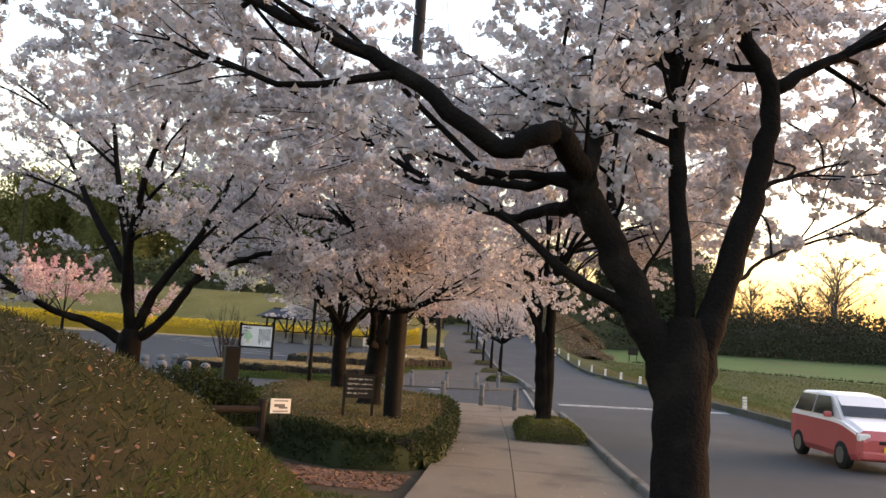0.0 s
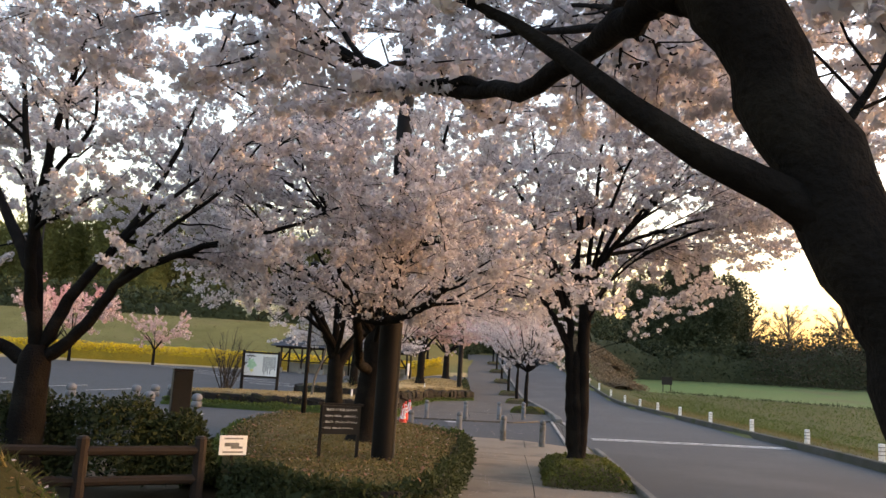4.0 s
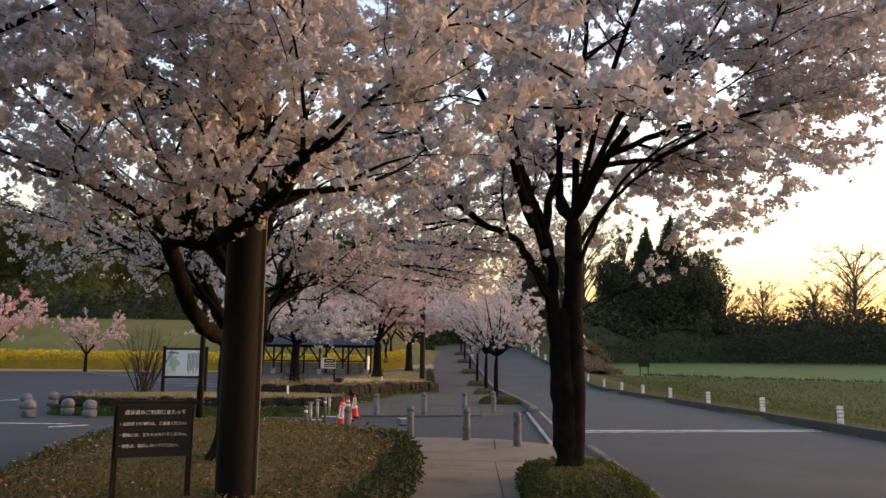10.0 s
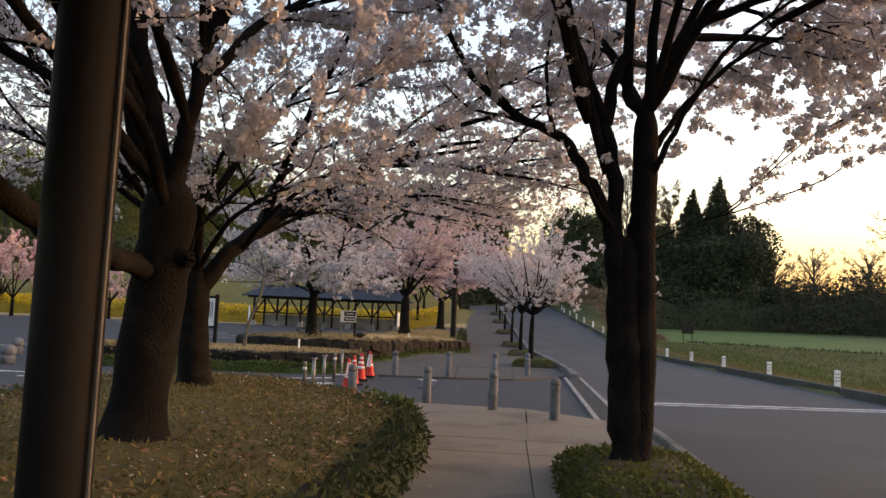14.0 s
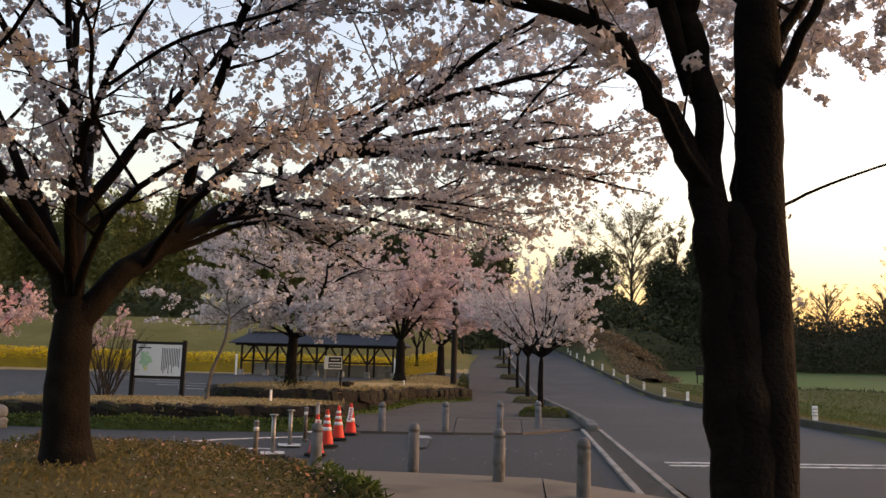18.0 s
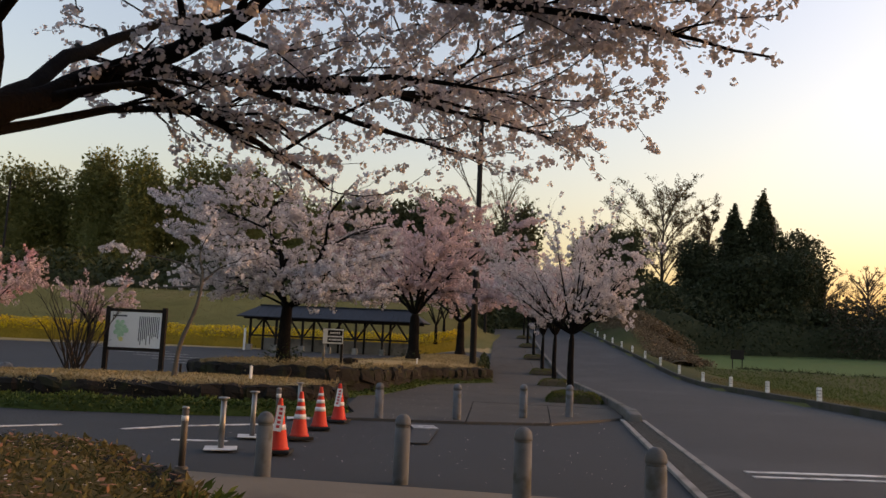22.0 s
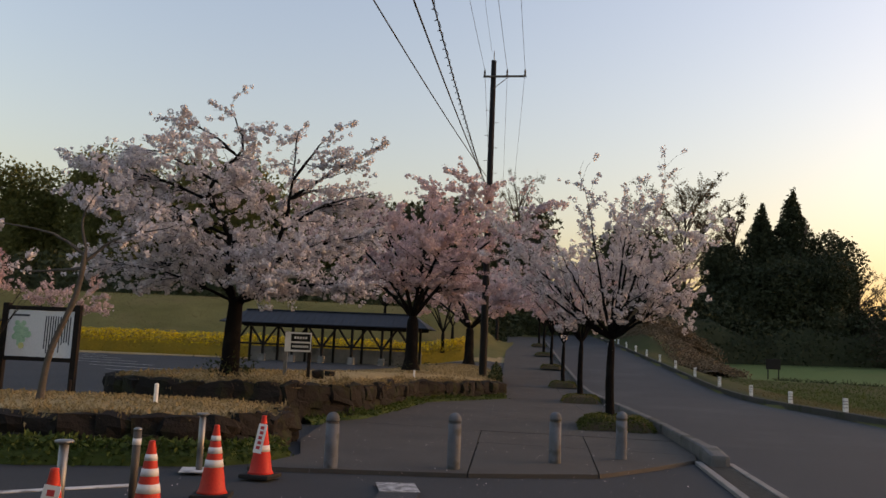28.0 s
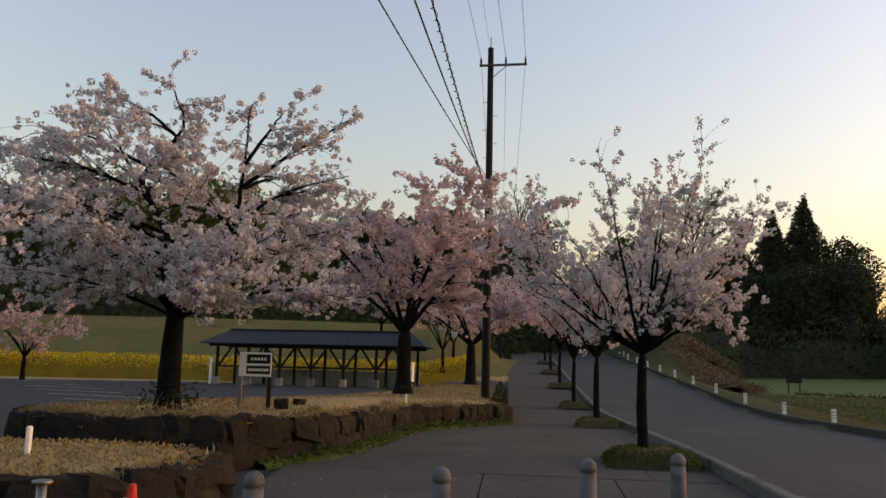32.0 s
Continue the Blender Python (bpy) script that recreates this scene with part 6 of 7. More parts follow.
def tufts(name, poly, n, h, mat, seed, label, zf=None):
    rng = np.random.default_rng(seed)
    px, py = scatter_poly(poly, n, rng)
    z = ground_z(px, py) if zf is None else zf(px, py)
    return tagged(tri_soup(name, leaves_at(np.stack([px, py, z - 0.01], 1), h, rng, up=0.8, tri=True, aspect=0.16), 3, mat), label, "grass", kind="stuff")


tufts("grass", [(-8.5, -9.0), (-1.05, -9.0), (-1.15, -3.0), (-4.0, 1.0), (-9.0, 1.5)], 9000, 0.08, leaf_bed, 46, "thin dry grass on the earth mound")
tufts("grass", [(-8.5, -9.0), (-0.9, -9.0), (-1.0, -3.0), (-3.6, 1.0), (-9.0, 1.5)], 20000, 0.085, leaf_dark, 52, "thin dark weeds on the earth mound")
tufts("grass", [(-1.6, -6.0), (-0.75, -9.0), (-0.62, 0.8), (-1.6, 1.2), (-2.2, 0.0)], 7000, 0.075, leaf_green, 47, "green grass at the foot of the mound")
tufts("grass", bedA_line, 9000, 0.06, leaf_dark, 63, "dark green blades among the dry ground cover", zf=lambda x, y: bedA_top(x, y) + 0.08)
tufts("grass", [(9.95, 0), (13.5, 0), (13.2, 30), (11.5, 60), (8.6, 60), (9.6, 30)], 20000, 0.10, leaf_bed, 48, "rough dry grass on the road verge")
tufts("grass", [(11.5, 5), (17, 5), (17, 70), (10.5, 70)], 24000, 0.12, leaf_green, 49, "rough green grass below the road verge")
tufts("grass", [(12, 30), (60, 30), (50, 62), (24, 78), (12, 84)], 22000, 0.22, leaf_green, 74, "rough dull green grass between the road and the field")
tufts("grass", [(-62, 68), (-36, 70), (-23, 73), (-10, 79), (-12, 94), (-36, 92), (-62, 90)], 16000, 0.16, leaf_bed, 76, "short rough grass on the bank")
tufts("grass", [(16.5, 84.5), (24, 80), (44, 68), (44, 70), (24, 82), (16.8, 86.4)], 3500, 0.40, leaf_dark, 75, "tall weeds along the edge of the field")


# dark rocks lying on the turf of the long bed
for k, (x, y, q, rz) in enumerate(((-5.74, 34.4, 0.62, 20), (-5.95, 36.1, 0.5, 70))):
    rock = tagged(new("rock", STONES[k * 3 + 1]), "dark rough rock lying on the dry turf", "rock")
    rock.matrix_world = pose(x, y, float(top2(x, y)) + 0.20, 0, 0, rz) @ Matrix.Diagonal((q, q, q * 0.9, 1))
# wooden post on the road verge
verge_post = empty("wooden_post", pose(10.2, 16.0, gz(10.2, 16.0), 1.5, -1, 8), "dark weathered wooden post on the road verge", "post")
part("post", box_bm((0, 0, 0.40), (0.085, 0.085, 1.0), 0, 0.012), dark_wood, verge_post)
part("top", lathe_bm([(0.045, 0.90), (0.05, 0.915), (0.03, 0.945), (0.002, 0.955)], 10), dark_wood, verge_post)


# stakes and weeds on the dry beds
for (x, y, h, r, mt, lb) in ((-6.3, 27.9, 0.34, 0.035, sign_white, "short white plastic pipe stake in the dry turf"), (-8.6, 29.2, 0.26, 0.03, dark_wood, "short weathered wooden stake in the dry turf"),
                             (-4.9, 42.2, 0.22, 0.03, sign_white, "short white marker stake in the dry turf")):
    zb = float(top1(x, y)) if y < 31 else float(top2(x, y)) + 0.1
    stake = tagged(part("marker_stake", lathe_bm([(r, -0.1), (r, h - 0.02), (r * 0.6, h)], 8), mt, None), lb, "stake")
    stake.matrix_world = Matrix.Translation((x, y, zb + 0.03))
rngw = np.random.default_rng(77)
for (x, y, z, sp_, n) in ((-7.3, 33.0, 0.90, 0.30, 300), (-5.5, 44.7, 0.98, 0.35, 160)):
    P = rngw.normal(size=(n, 3)) * np.array((sp_, sp_, 0.12)) + np.array((x, y, z + 0.14))
    tagged(tri_soup("weeds", leaves_at(P, 0.10, rngw, up=0.5, aspect=0.35), 4, leaf_dark), "dark leafy weeds round the foot of a cherry", "weeds", kind="stuff")
# ---- street furniture ----
def bollard():
    root = empty("bollard", None, "grey granite bollard with a domed top and a groove", "bollard", "granite bollards across the side road")
    part("shaft", lathe_bm([(0.085, -0.1), (0.088, 0.0), (0.086, 0.3), (0.085, 0.575)], 20), granite, root, smooth=True)
    part("groove", lathe_bm([(0.074, 0.57), (0.074, 0.60)], 20), granite, root, smooth=True)
    part("cap", lathe_bm([(0.085, 0.595), (0.086, 0.63), (0.080, 0.665), (0.062, 0.695), (0.035, 0.714), (0.008, 0.72)], 20), granite, root, smooth=True)
    return root


b0 = bollard()
b0.matrix_basis = pose(-2.58, 18.6, 0.0)
for x, y, rz in ((-1.17, 19.0, 20), (0.17, 17.95, 50), (1.25, 16.85, 80), (-2.94, 26.08, 10), (-1.47, 26.7, 35), (-0.18, 27.98, 66), (0.82, 28.98, 15)):
    copy_thing(b0, pose(x, y, 0.05 if y > 26.3 or y < 18.9 else 0.02, 0, 0, rz))


def steel_post(m, cap, plate, h=0.72):
    root = empty("steel_post", m, "slim steel post" + (" with a disc cap" if cap else "") + (" on a white base plate" if plate else " on asphalt"), "post", "steel posts beside the cones")
    part("tube", lathe_bm([(0.038, -0.02), (0.038, h - 0.03)], 14), steel if cap else iron, root, smooth=True)
    if cap:
        part("cap", lathe_bm([(0.04, h - 0.03), (0.075, h - 0.022), (0.075, h - 0.006), (0.06, h)], 18), steel, root, smooth=True)
    else:
        part("cap", lathe_bm([(0.04, h - 0.03), (0.04, h - 0.008), (0.025, h)], 14), steel, root, smooth=True)
        part("band", lathe_bm([(0.0405, h - 0.16), (0.0405, h - 0.10)], 14), reflective, root, smooth=True)
    if plate:
        part("base_plate", box_bm((0, 0, 0.034), (0.42, 0.42, 0.012), 0, 0.004), white_paint, root, "worn white base plate")
    else:
        part("foot", lathe_bm([(0.075, 0.02), (0.07, 0.045), (0.045, 0.05)], 14), iron, root)
    return root


for x, y, c, p in ((-3.62, 18.9, False, False), (-3.88, 20.6, True, True), (-4.02, 22.1, True, True), (-4.05, 23.3, False, False), (-4.32, 25.3, True, True)):
    steel_post(pose(x, y, 0.0, 0, 0, 20), c, p, 0.70)


def traffic_cone(m, notice, orange):
    root = empty("traffic_cone", m, ("bright orange" if orange else "red") + " traffic cone " + ("with a white paper notice" if notice else "with white bands") + " on black rubber", "traffic cone", "traffic cones in a row")
    bm = box_bm((0, 0, 0.025), (0.37, 0.37, 0.05), 0, 0.018)
    part("base", bm, rubber, root)
    prof = lambda z: 0.135 + (0.024 - 0.135) * (z - 0.05) / 0.65
    part("cone_body", lathe_bm([(0.15, 0.05), (0.135, 0.075)] + [(prof(z), z) for z in np.linspace(0.09, 0.68, 7)] + [(0.026, 0.70), (0.014, 0.705)], 24), cone_orange if orange else cone_red, root, smooth=True)
    bands = ((0.30, 0.37), (0.43, 0.49), (0.55, 0.60)) if not notice else ((0.30, 0.37),)
    for a, b in bands:
        part("band", lathe_bm([(prof(a) + 0.003, a), (prof(b) + 0.003, b)], 24), reflective, root, "pale reflective band", smooth=True)
    if notice:
        lean = math.degrees(math.atan((0.135 - 0.024) / 0.65))
        bm = box_bm((0, 0, 0), (0.105, 0.003, 0.33))
        nt = part("notice", bm, sign_white, root, "white paper notice with red writing")
        nt.matrix_basis = pose(0.012, -0.092, 0.45, -lean, 6, 0)
        for q in range(5):
            ch = part("character_bar", box_bm((0.004 * (q % 2), -0.004, 0.12 - q * 0.056), (0.045, 0.003, 0.036)), red_ink, nt)
    return root


traffic_cone(pose(-3.10, 20.6, 0.02, 0, 0, 8), True, False)
traffic_cone(pose(-3.32, 22.2, 0.02, 0, 0, 30), False, False)
traffic_cone(pose(-3.46, 23.75, 0.02, 0, 0, 14), False, False)
traffic_cone(pose(-3.50, 25.15, 0.02, 0, 0, -6), True, True)


# ---- poles and wires ----
def utility_pole(base, top, r0, r1, sleeve, arms, label):
    x, y, z = base
    root = empty("utility_pole", Matrix.Translation(base), label, "utility pole")
    h = top - z
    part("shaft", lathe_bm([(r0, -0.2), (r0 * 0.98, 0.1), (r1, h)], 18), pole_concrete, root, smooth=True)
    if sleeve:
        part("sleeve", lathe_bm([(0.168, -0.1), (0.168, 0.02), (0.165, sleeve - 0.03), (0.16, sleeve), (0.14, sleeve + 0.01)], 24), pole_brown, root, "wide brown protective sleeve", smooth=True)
        part("marker_plate", box_bm((0.10, -0.135, sleeve - 0.18), (0.09, 0.012, 0.08), 36), sign_white, root, "small pale marker plate")
        part("side_pipe", rod_bm((0.185, -0.03, 0.0), (0.175, -0.03, sleeve + 1.2), 0.011, 0.011, 10), iron, root, "slim grey conduit")
    for az, x0, x1 in arms:
        part("crossarm", box_bm(((x0 + x1) / 2, -0.14, az - z), (x1 - x0, 0.075, 0.075), 0, 0.006), iron, root)
        for q in (x0 + 0.06, (x0 + x1) / 2 + 0.1, x1 - 0.06):
            part("insulator", lathe_bm([(0.03, 0), (0.05, 0.05), (0.03, 0.09), (0.055, 0.15), (0.03, 0.20), (0.03, 0.26)], 10, Matrix.Translation((q, -0.14, az - z + 0.04))), insulator, root)
        part("arm_brace", rod_bm((0, -0.1, az - z - 0.55), (x1 * 0.45, -0.14, az - z - 0.04), 0.016), iron, root)
    if arms:
        part("top_rod", rod_bm((0, 0, h), (0, 0, h + 0.45), 0.02, 0.015), iron, root)
        for q in range(9):
            part("climbing_step", rod_bm((0.12 if q % 2 else -0.12, 0, h - 2.2 - q * 0.55), (0.28 if q % 2 else -0.28, 0, h - 2.2 - q * 0.55), 0.01), iron, root)
    return root


FARP = (-3.40, 49.5, 0.55)
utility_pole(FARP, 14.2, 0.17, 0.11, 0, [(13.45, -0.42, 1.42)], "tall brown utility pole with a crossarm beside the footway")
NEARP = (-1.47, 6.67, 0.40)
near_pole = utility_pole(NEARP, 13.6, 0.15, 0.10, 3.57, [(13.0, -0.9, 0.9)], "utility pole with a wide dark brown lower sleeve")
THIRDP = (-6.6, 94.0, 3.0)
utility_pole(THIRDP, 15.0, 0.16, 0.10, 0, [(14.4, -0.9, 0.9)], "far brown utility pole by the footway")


def wire(a, b, sag, r, twist=False):
    a, b = np.array(a), np.array(b)
    t = np.linspace(0, 1, 22)[:, None]
    p = a + (b - a) * t
    p[:, 2] -= sag * 4 * (t * (1 - t))[:, 0]
    root = empty("overhead_wire", Matrix.Translation(a), "black overhead wire between utility poles", "wire", "overhead wires")
    tube_object("cable", [(p - a, np.full(len(p), r))], 5, wire_mat, root)
    if twist:
        tt = np.linspace(0, 1, 420)[:, None]
        q = a + (b - a) * tt
        q[:, 2] -= sag * 4 * (tt * (1 - tt))[:, 0]
        k = tt[:, 0] * 2 * math.pi * 90
        q[:, 0] += 0.045 * np.cos(k)
        q[:, 2] += 0.045 * np.sin(k) - 0.045
        tube_object("spiral_hanger", [(q - a, np.full(len(q), r * 0.5))], 3, wire_mat, root)
    return root


for u, v2 in ((-0.36, -0.84), (0.6, 0.1), (1.36, 0.84)):
    wire((FARP[0] + u, 49.36, 13.72), (NEARP[0] + v2, 6.53, 13.3), 0.55, 0.008)
    wire((FARP[0] + u, 49.36, 13.72), (THIRDP[0] + v2, 93.86, 14.7), 0.6, 0.008)
wire((FARP[0] - 0.1, 49.5, 14.6), (NEARP[0], 6.67, 13.9), 0.5, 0.006)
for zf0, zn0, sg, rr, tw, dx, ex in ((9.1, 7.6, 0.5, 0.016, False, -0.14, -2.4), (8.75, 7.3, 0.5, 0.018, False, -0.14, -0.5), (8.4, 7.0, 0.6, 0.014, True, -0.05, 0.35)):
    wire((FARP[0] + dx, 49.4, zf0), (NEARP[0] + ex, 6.75, zn0), sg, rr, tw)
    wire((FARP[0], 49.6, zf0), (THIRDP[0], 93.9, zf0 + 1.2), sg, rr)
part("service_bracket", box_bm((-1.05, 0.06, 7.05), (2.9, 0.06, 0.06)), iron, near_pole)


# ---- road side posts towards the field ----
def guard_post(m, striped):
    root = empty("guard_post", m, "white roadside guide post" + (" with dark ridges" if striped else ""), "guide post", "white guide posts along the road")
    part("body", box_bm((0, 0, 0.22), (0.15, 0.10, 0.60), 0, 0.02), guard_white, root)
    for q in range(3):
        part("ridge", box_bm((0, -0.003, 0.22 + q * 0.10), (0.158, 0.108, 0.022)), concrete, root)
    return root


g0 = guard_post(pose(0, 0, 0), True)
gpos = [(10.15, 17.1)] + [(float(np.interp(y, [22.4, 27.8, 33.2, 38.0, 43.9, 49.6, 55, 99], [10.04, 9.76, 9.4, 9.0, 8.8, 8.6, 8.3, 5.1])), y) for y in (22.4, 27.8, 33.2, 38.2, 43.9, 49.6, 55.0, 60.5, 66.0, 71.5, 77.0, 82.5, 88.0, 93.5, 99.0, 105.0)]
gpos = [(10.3, 11.6), (10.4, 6.2)] + gpos
for k, (x, y) in enumerate(gpos):
    m = pose(x, y, float(z_walk(y)) + 0.20, 0, 0, 8)
    if k == 0:
        g0.matrix_basis = m
    else:
        copy_thing(g0, m)


# ---- signs ----
def text_mesh(body, size, m, mat, parent, name="lettering", align="LEFT"):
    cu = bpy.data.curves.new("lettering_curve", "FONT")
    cu.body = body
    cu.size = size
    cu.align_x = align
    cu.extrude = 0.0012
    cu.resolution_u = 2
    tmp = bpy.data.objects.new("lettering_tmp", cu)
    scene.collection.objects.link(tmp)
    me = bpy.data.meshes.new_from_object(tmp.evaluated_get(bpy.context.evaluated_depsgraph_get()))
    bpy.data.objects.remove(tmp)
    bpy.data.curves.remove(cu)
    me.materials.clear()
    me.materials.append(mat)
    ob = new(name, me)
    ob.parent = parent
    ob.matrix_basis = m
    return ob


# black notice in the near bed
ns = empty("notice_board", pose(-2.10, 6.42, 0.55, 0, 0, 28), "black wooden notice board with white writing on two legs", "sign")
for x in (-0.29, 0.29):
    part("leg", box_bm((x, 0, 0.38), (0.045, 0.045, 0.95), 0, 0.006), dark_wood, ns)
part("panel", box_bm((0, -0.035, 0.60), (0.58, 0.03, 0.42), 0, 0.004), sign_black, ns, "black panel")
part("top_rail", box_bm((0, 0, 0.825), (0.70, 0.06, 0.035), 0, 0.006), dark_wood, ns)
for q, s in enumerate(("遊歩道のご利用にあたって", "・自転車での通行は、ご遠慮ください。", "・園地には、立ち入らないでください。", "・植物は、採取しないでください。")):
    text_mesh(s, 0.040 if q == 0 else 0.0305, pose(-0.235 if q == 0 else -0.275, -0.0515, 0.735 - q * 0.088, 90, 0, 0), sign_white, ns)
# small white notice
ws = empty("small_notice", pose(-3.30, 5.22, 0.25, 0, 0, 36), "small white notice with a faded drawing on a stake", "sign")
part("stake", box_bm((0, 0.012, 0.22), (0.035, 0.03, 0.75), 0, 0.004), dark_wood, ws)
part("panel", box_bm((0, -0.015, 0.55), (0.38, 0.015, 0.26), 0, 0.004), sign_white, ws)
for q, (x, z, w, h) in enumerate(((0, 0.64, 0.26, 0.02), (-0.02, 0.56, 0.20, 0.05), (0.05, 0.52, 0.16, 0.03), (0, 0.46, 0.28, 0.02))):
    part("faded_bar", box_bm((x, -0.0235, z), (w, 0.003, h)), concrete, ws)
# dark box on the far side of the bush
bx = empty("meter_cabinet", pose(-4.75, 6.75, 0.3, 0, 0, 30), "dark brown metal cabinet behind the bush", "cabinet")
part("body", box_bm((0, 0, 0.70), (0.29, 0.26, 1.45), 0, 0.015), sign_black, bx)
part("lid", box_bm((0, 0, 1.44), (0.305, 0.275, 0.03), 0, 0.008), sign_black, bx)
# dark square lamp post behind the bed
lp = empty("lamp_post", pose(-5.28, 16.4, 0.30), "slim dark brown lamp post", "lamp post")
part("post", lathe_bm([(0.07, 0), (0.07, 0.9), (0.055, 0.95), (0.05, 4.0)], 14), pole_brown, lp, smooth=True)
part("head", lathe_bm([(0.05, 4.0), (0.12, 4.05), (0.13, 4.35), (0.16, 4.38), (0.04, 4.46)], 14), pole_brown, lp)

# map board by the car park
mb = empty("map_board", pose(-11.9, 33.0, 0.08, 0, 0, 4), "large map board with a dark timber frame by the car park", "map board")
for x in (-0.86, 0.86):
    part("post", box_bm((x, 0, 1.08), (0.13, 0.13, 2.25), 0, 0.012), dark_wood, mb)
part("top_beam", box_bm((0, 0, 2.10), (1.60, 0.09, 0.09), 0, 0.01), dark_wood, mb)
part("bottom_beam", box_bm((0, 0, 0.95), (1.60, 0.09, 0.09), 0, 0.01), dark_wood, mb)
panel = part("panel", box_bm((0, 0, 1.525), (1.585, 0.05, 1.05)), sign_white, mb, "white printed map panel")
rng = random.Random(7)
bm = bmesh.new()
for q in range(16):
    a = q * 2.4
    r = 0.05 + 0.018 * q ** 0.9
    x, z = -0.45 + math.cos(a) * r * 0.75, 1.55 + math.sin(a) * r
    rod(bm, (x, -0.0265, z), (x, -0.030 - 0.0004 * q, z), 0.06 + 0.03 * rng.random(), None, 7)
part("map_drawing", bm, map_green, panel, "green printed park map")
part("map_patch", rod_bm((-0.42, -0.0265, 1.24), (-0.42, -0.0385, 1.24), 0.07, None, 9), map_yellow, panel)
part("map_title", box_bm((-0.5, -0.027, 1.93), (0.44, 0.004, 0.045)), ink, panel)
for q in range(11):
    hh = rng.uniform(0.55, 0.86)
    part("text_column", box_bm((0.12 + q * 0.058, -0.027, 1.93 - hh / 2), (0.026, 0.004, hh)), ink, panel)

# small direction sign on the long bed
ds = empty("direction_sign", pose(-6.12, 34.0, 0.84, 0, 0, 8), "small white direction sign with dark panels on two posts", "sign")
for x in (-0.27, 0.27):
    part("post", box_bm((x, 0, 0.45), (0.075, 0.06, 1.25), 0, 0.008), dark_wood if x > 0 else concrete, ds)
part("back_panel", box_bm((0, -0.035, 0.83), (0.60, 0.03, 0.44), 0, 0.004), sign_white, ds)
for z, h in ((0.93, 0.17), (0.73, 0.15)):
    pl = part("name_panel", box_bm((0.06, -0.053, z), (0.44, 0.008, h)), sign_black, ds)
    for q in range(5 if z > 0.9 else 8):
        n = 5 if z > 0.9 else 8
        part("character_bar", box_bm((0.06 + (q - (n - 1) / 2) * (0.062 if n == 5 else 0.048), -0.0585, z), (0.042 if n == 5 else 0.034, 0.004, 0.05)), sign_white, pl)

# ---- bicycle shelter ----
sh = empty("bicycle_shelter", pose(-14.2, 63.6, 0.72), "open timber bicycle shelter with a dark metal roof", "shelter")
W, D = 12.6, 3.2
for k in range(7):
    x = -W / 2 + 0.9 + k * (W - 1.8) / 6
    for y in (-D / 2 + 0.35, D / 2 - 0.35):
        part("post", box_bm((x, y, 1.1), (0.14, 0.14, 2.3), 0, 0.01), dark_wood, sh)
        if y < 0:
            part("footing", box_bm((x, y, 0.22), (0.34, 0.34, 0.48), 0, 0.02), concrete, sh)
    for s in (-1, 1):
        if (k > 0 or s > 0) and (k < 6 or s < 0):
            part("brace", rod_bm((x, -D / 2 + 0.35, 0.95), (x + s * 0.85, -D / 2 + 0.35, 2.15), 0.065, 0.065, 4), dark_wood, sh)
for y in (-D / 2 + 0.35, D / 2 - 0.35):
    part("beam", box_bm((0, y, 2.22), (W - 0.8, 0.15, 0.18), 0, 0.01), dark_wood, sh)
part("low_rail", box_bm((0, -D / 2 + 0.35, 1.05), (W - 1.8, 0.08, 0.10)), dark_wood, sh)
part("low_wall", box_bm((0, D / 2 - 0.3, 0.45), (W - 1.6, 0.12, 0.95)), concrete, sh)
for s in (-1, 1):
    bm = bmesh.new()
    v = [bm.verts.new(c) for c in ((-W / 2, s * D / 2, 2.26), (W / 2, s * D / 2, 2.26), (W / 2 - 1.1, 0, 3.06), (-W / 2 + 1.1, 0, 3.06))]
    fc = bm.faces.new(v if s < 0 else v[::-1])
    e = bmesh.ops.extrude_face_region(bm, geom=[fc])
    for q in e["geom"]:
        if isinstance(q, bmesh.types.BMVert):
            q.co.z += 0.05
    part("roof_slope", bm, roof_tile, sh)
    for k in range(28):
        x = -W / 2 + 0.4 + k * (W - 0.8) / 27
        tx = max(-W / 2 + 1.1, min(W / 2 - 1.1, x))
        if abs(tx - x) < 0.01:
            part("roof_seam", rod_bm((x, s * D / 2, 2.32), (x, 0, 3.12), 0.018, 0.018, 4), roof_tile, sh)
    bm = bmesh.new()
    v = [bm.verts.new(c) for c in ((s * W / 2, -D / 2, 2.262), (s * W / 2, D / 2, 2.262), (s * (W / 2 - 1.1), 0, 3.062))]
    fc = bm.faces.new(v if s > 0 else v[::-1])
    e = bmesh.ops.extrude_face_region(bm, geom=[fc])
    for q in e["geom"]:
        if isinstance(q, bmesh.types.BMVert):
            q.co.z += 0.05
    part("roof_hip", bm, roof_tile, sh)
part("ridge_cap", box_bm((0, 0, 3.13), (W - 2.1, 0.22, 0.06), 0, 0.015), roof_tile, sh)
part("gutter_post", box_bm((-W / 2 + 0.55, -D / 2 + 0.35, 0.75), (0.12, 0.12, 1.5)), sign_white, sh, "white end post")
part("end_panel", box_bm((W / 2 - 0.75, -D / 2 + 0.5, 0.95), (0.10, 0.7, 1.0)), sign_white, sh, "pale end panel")


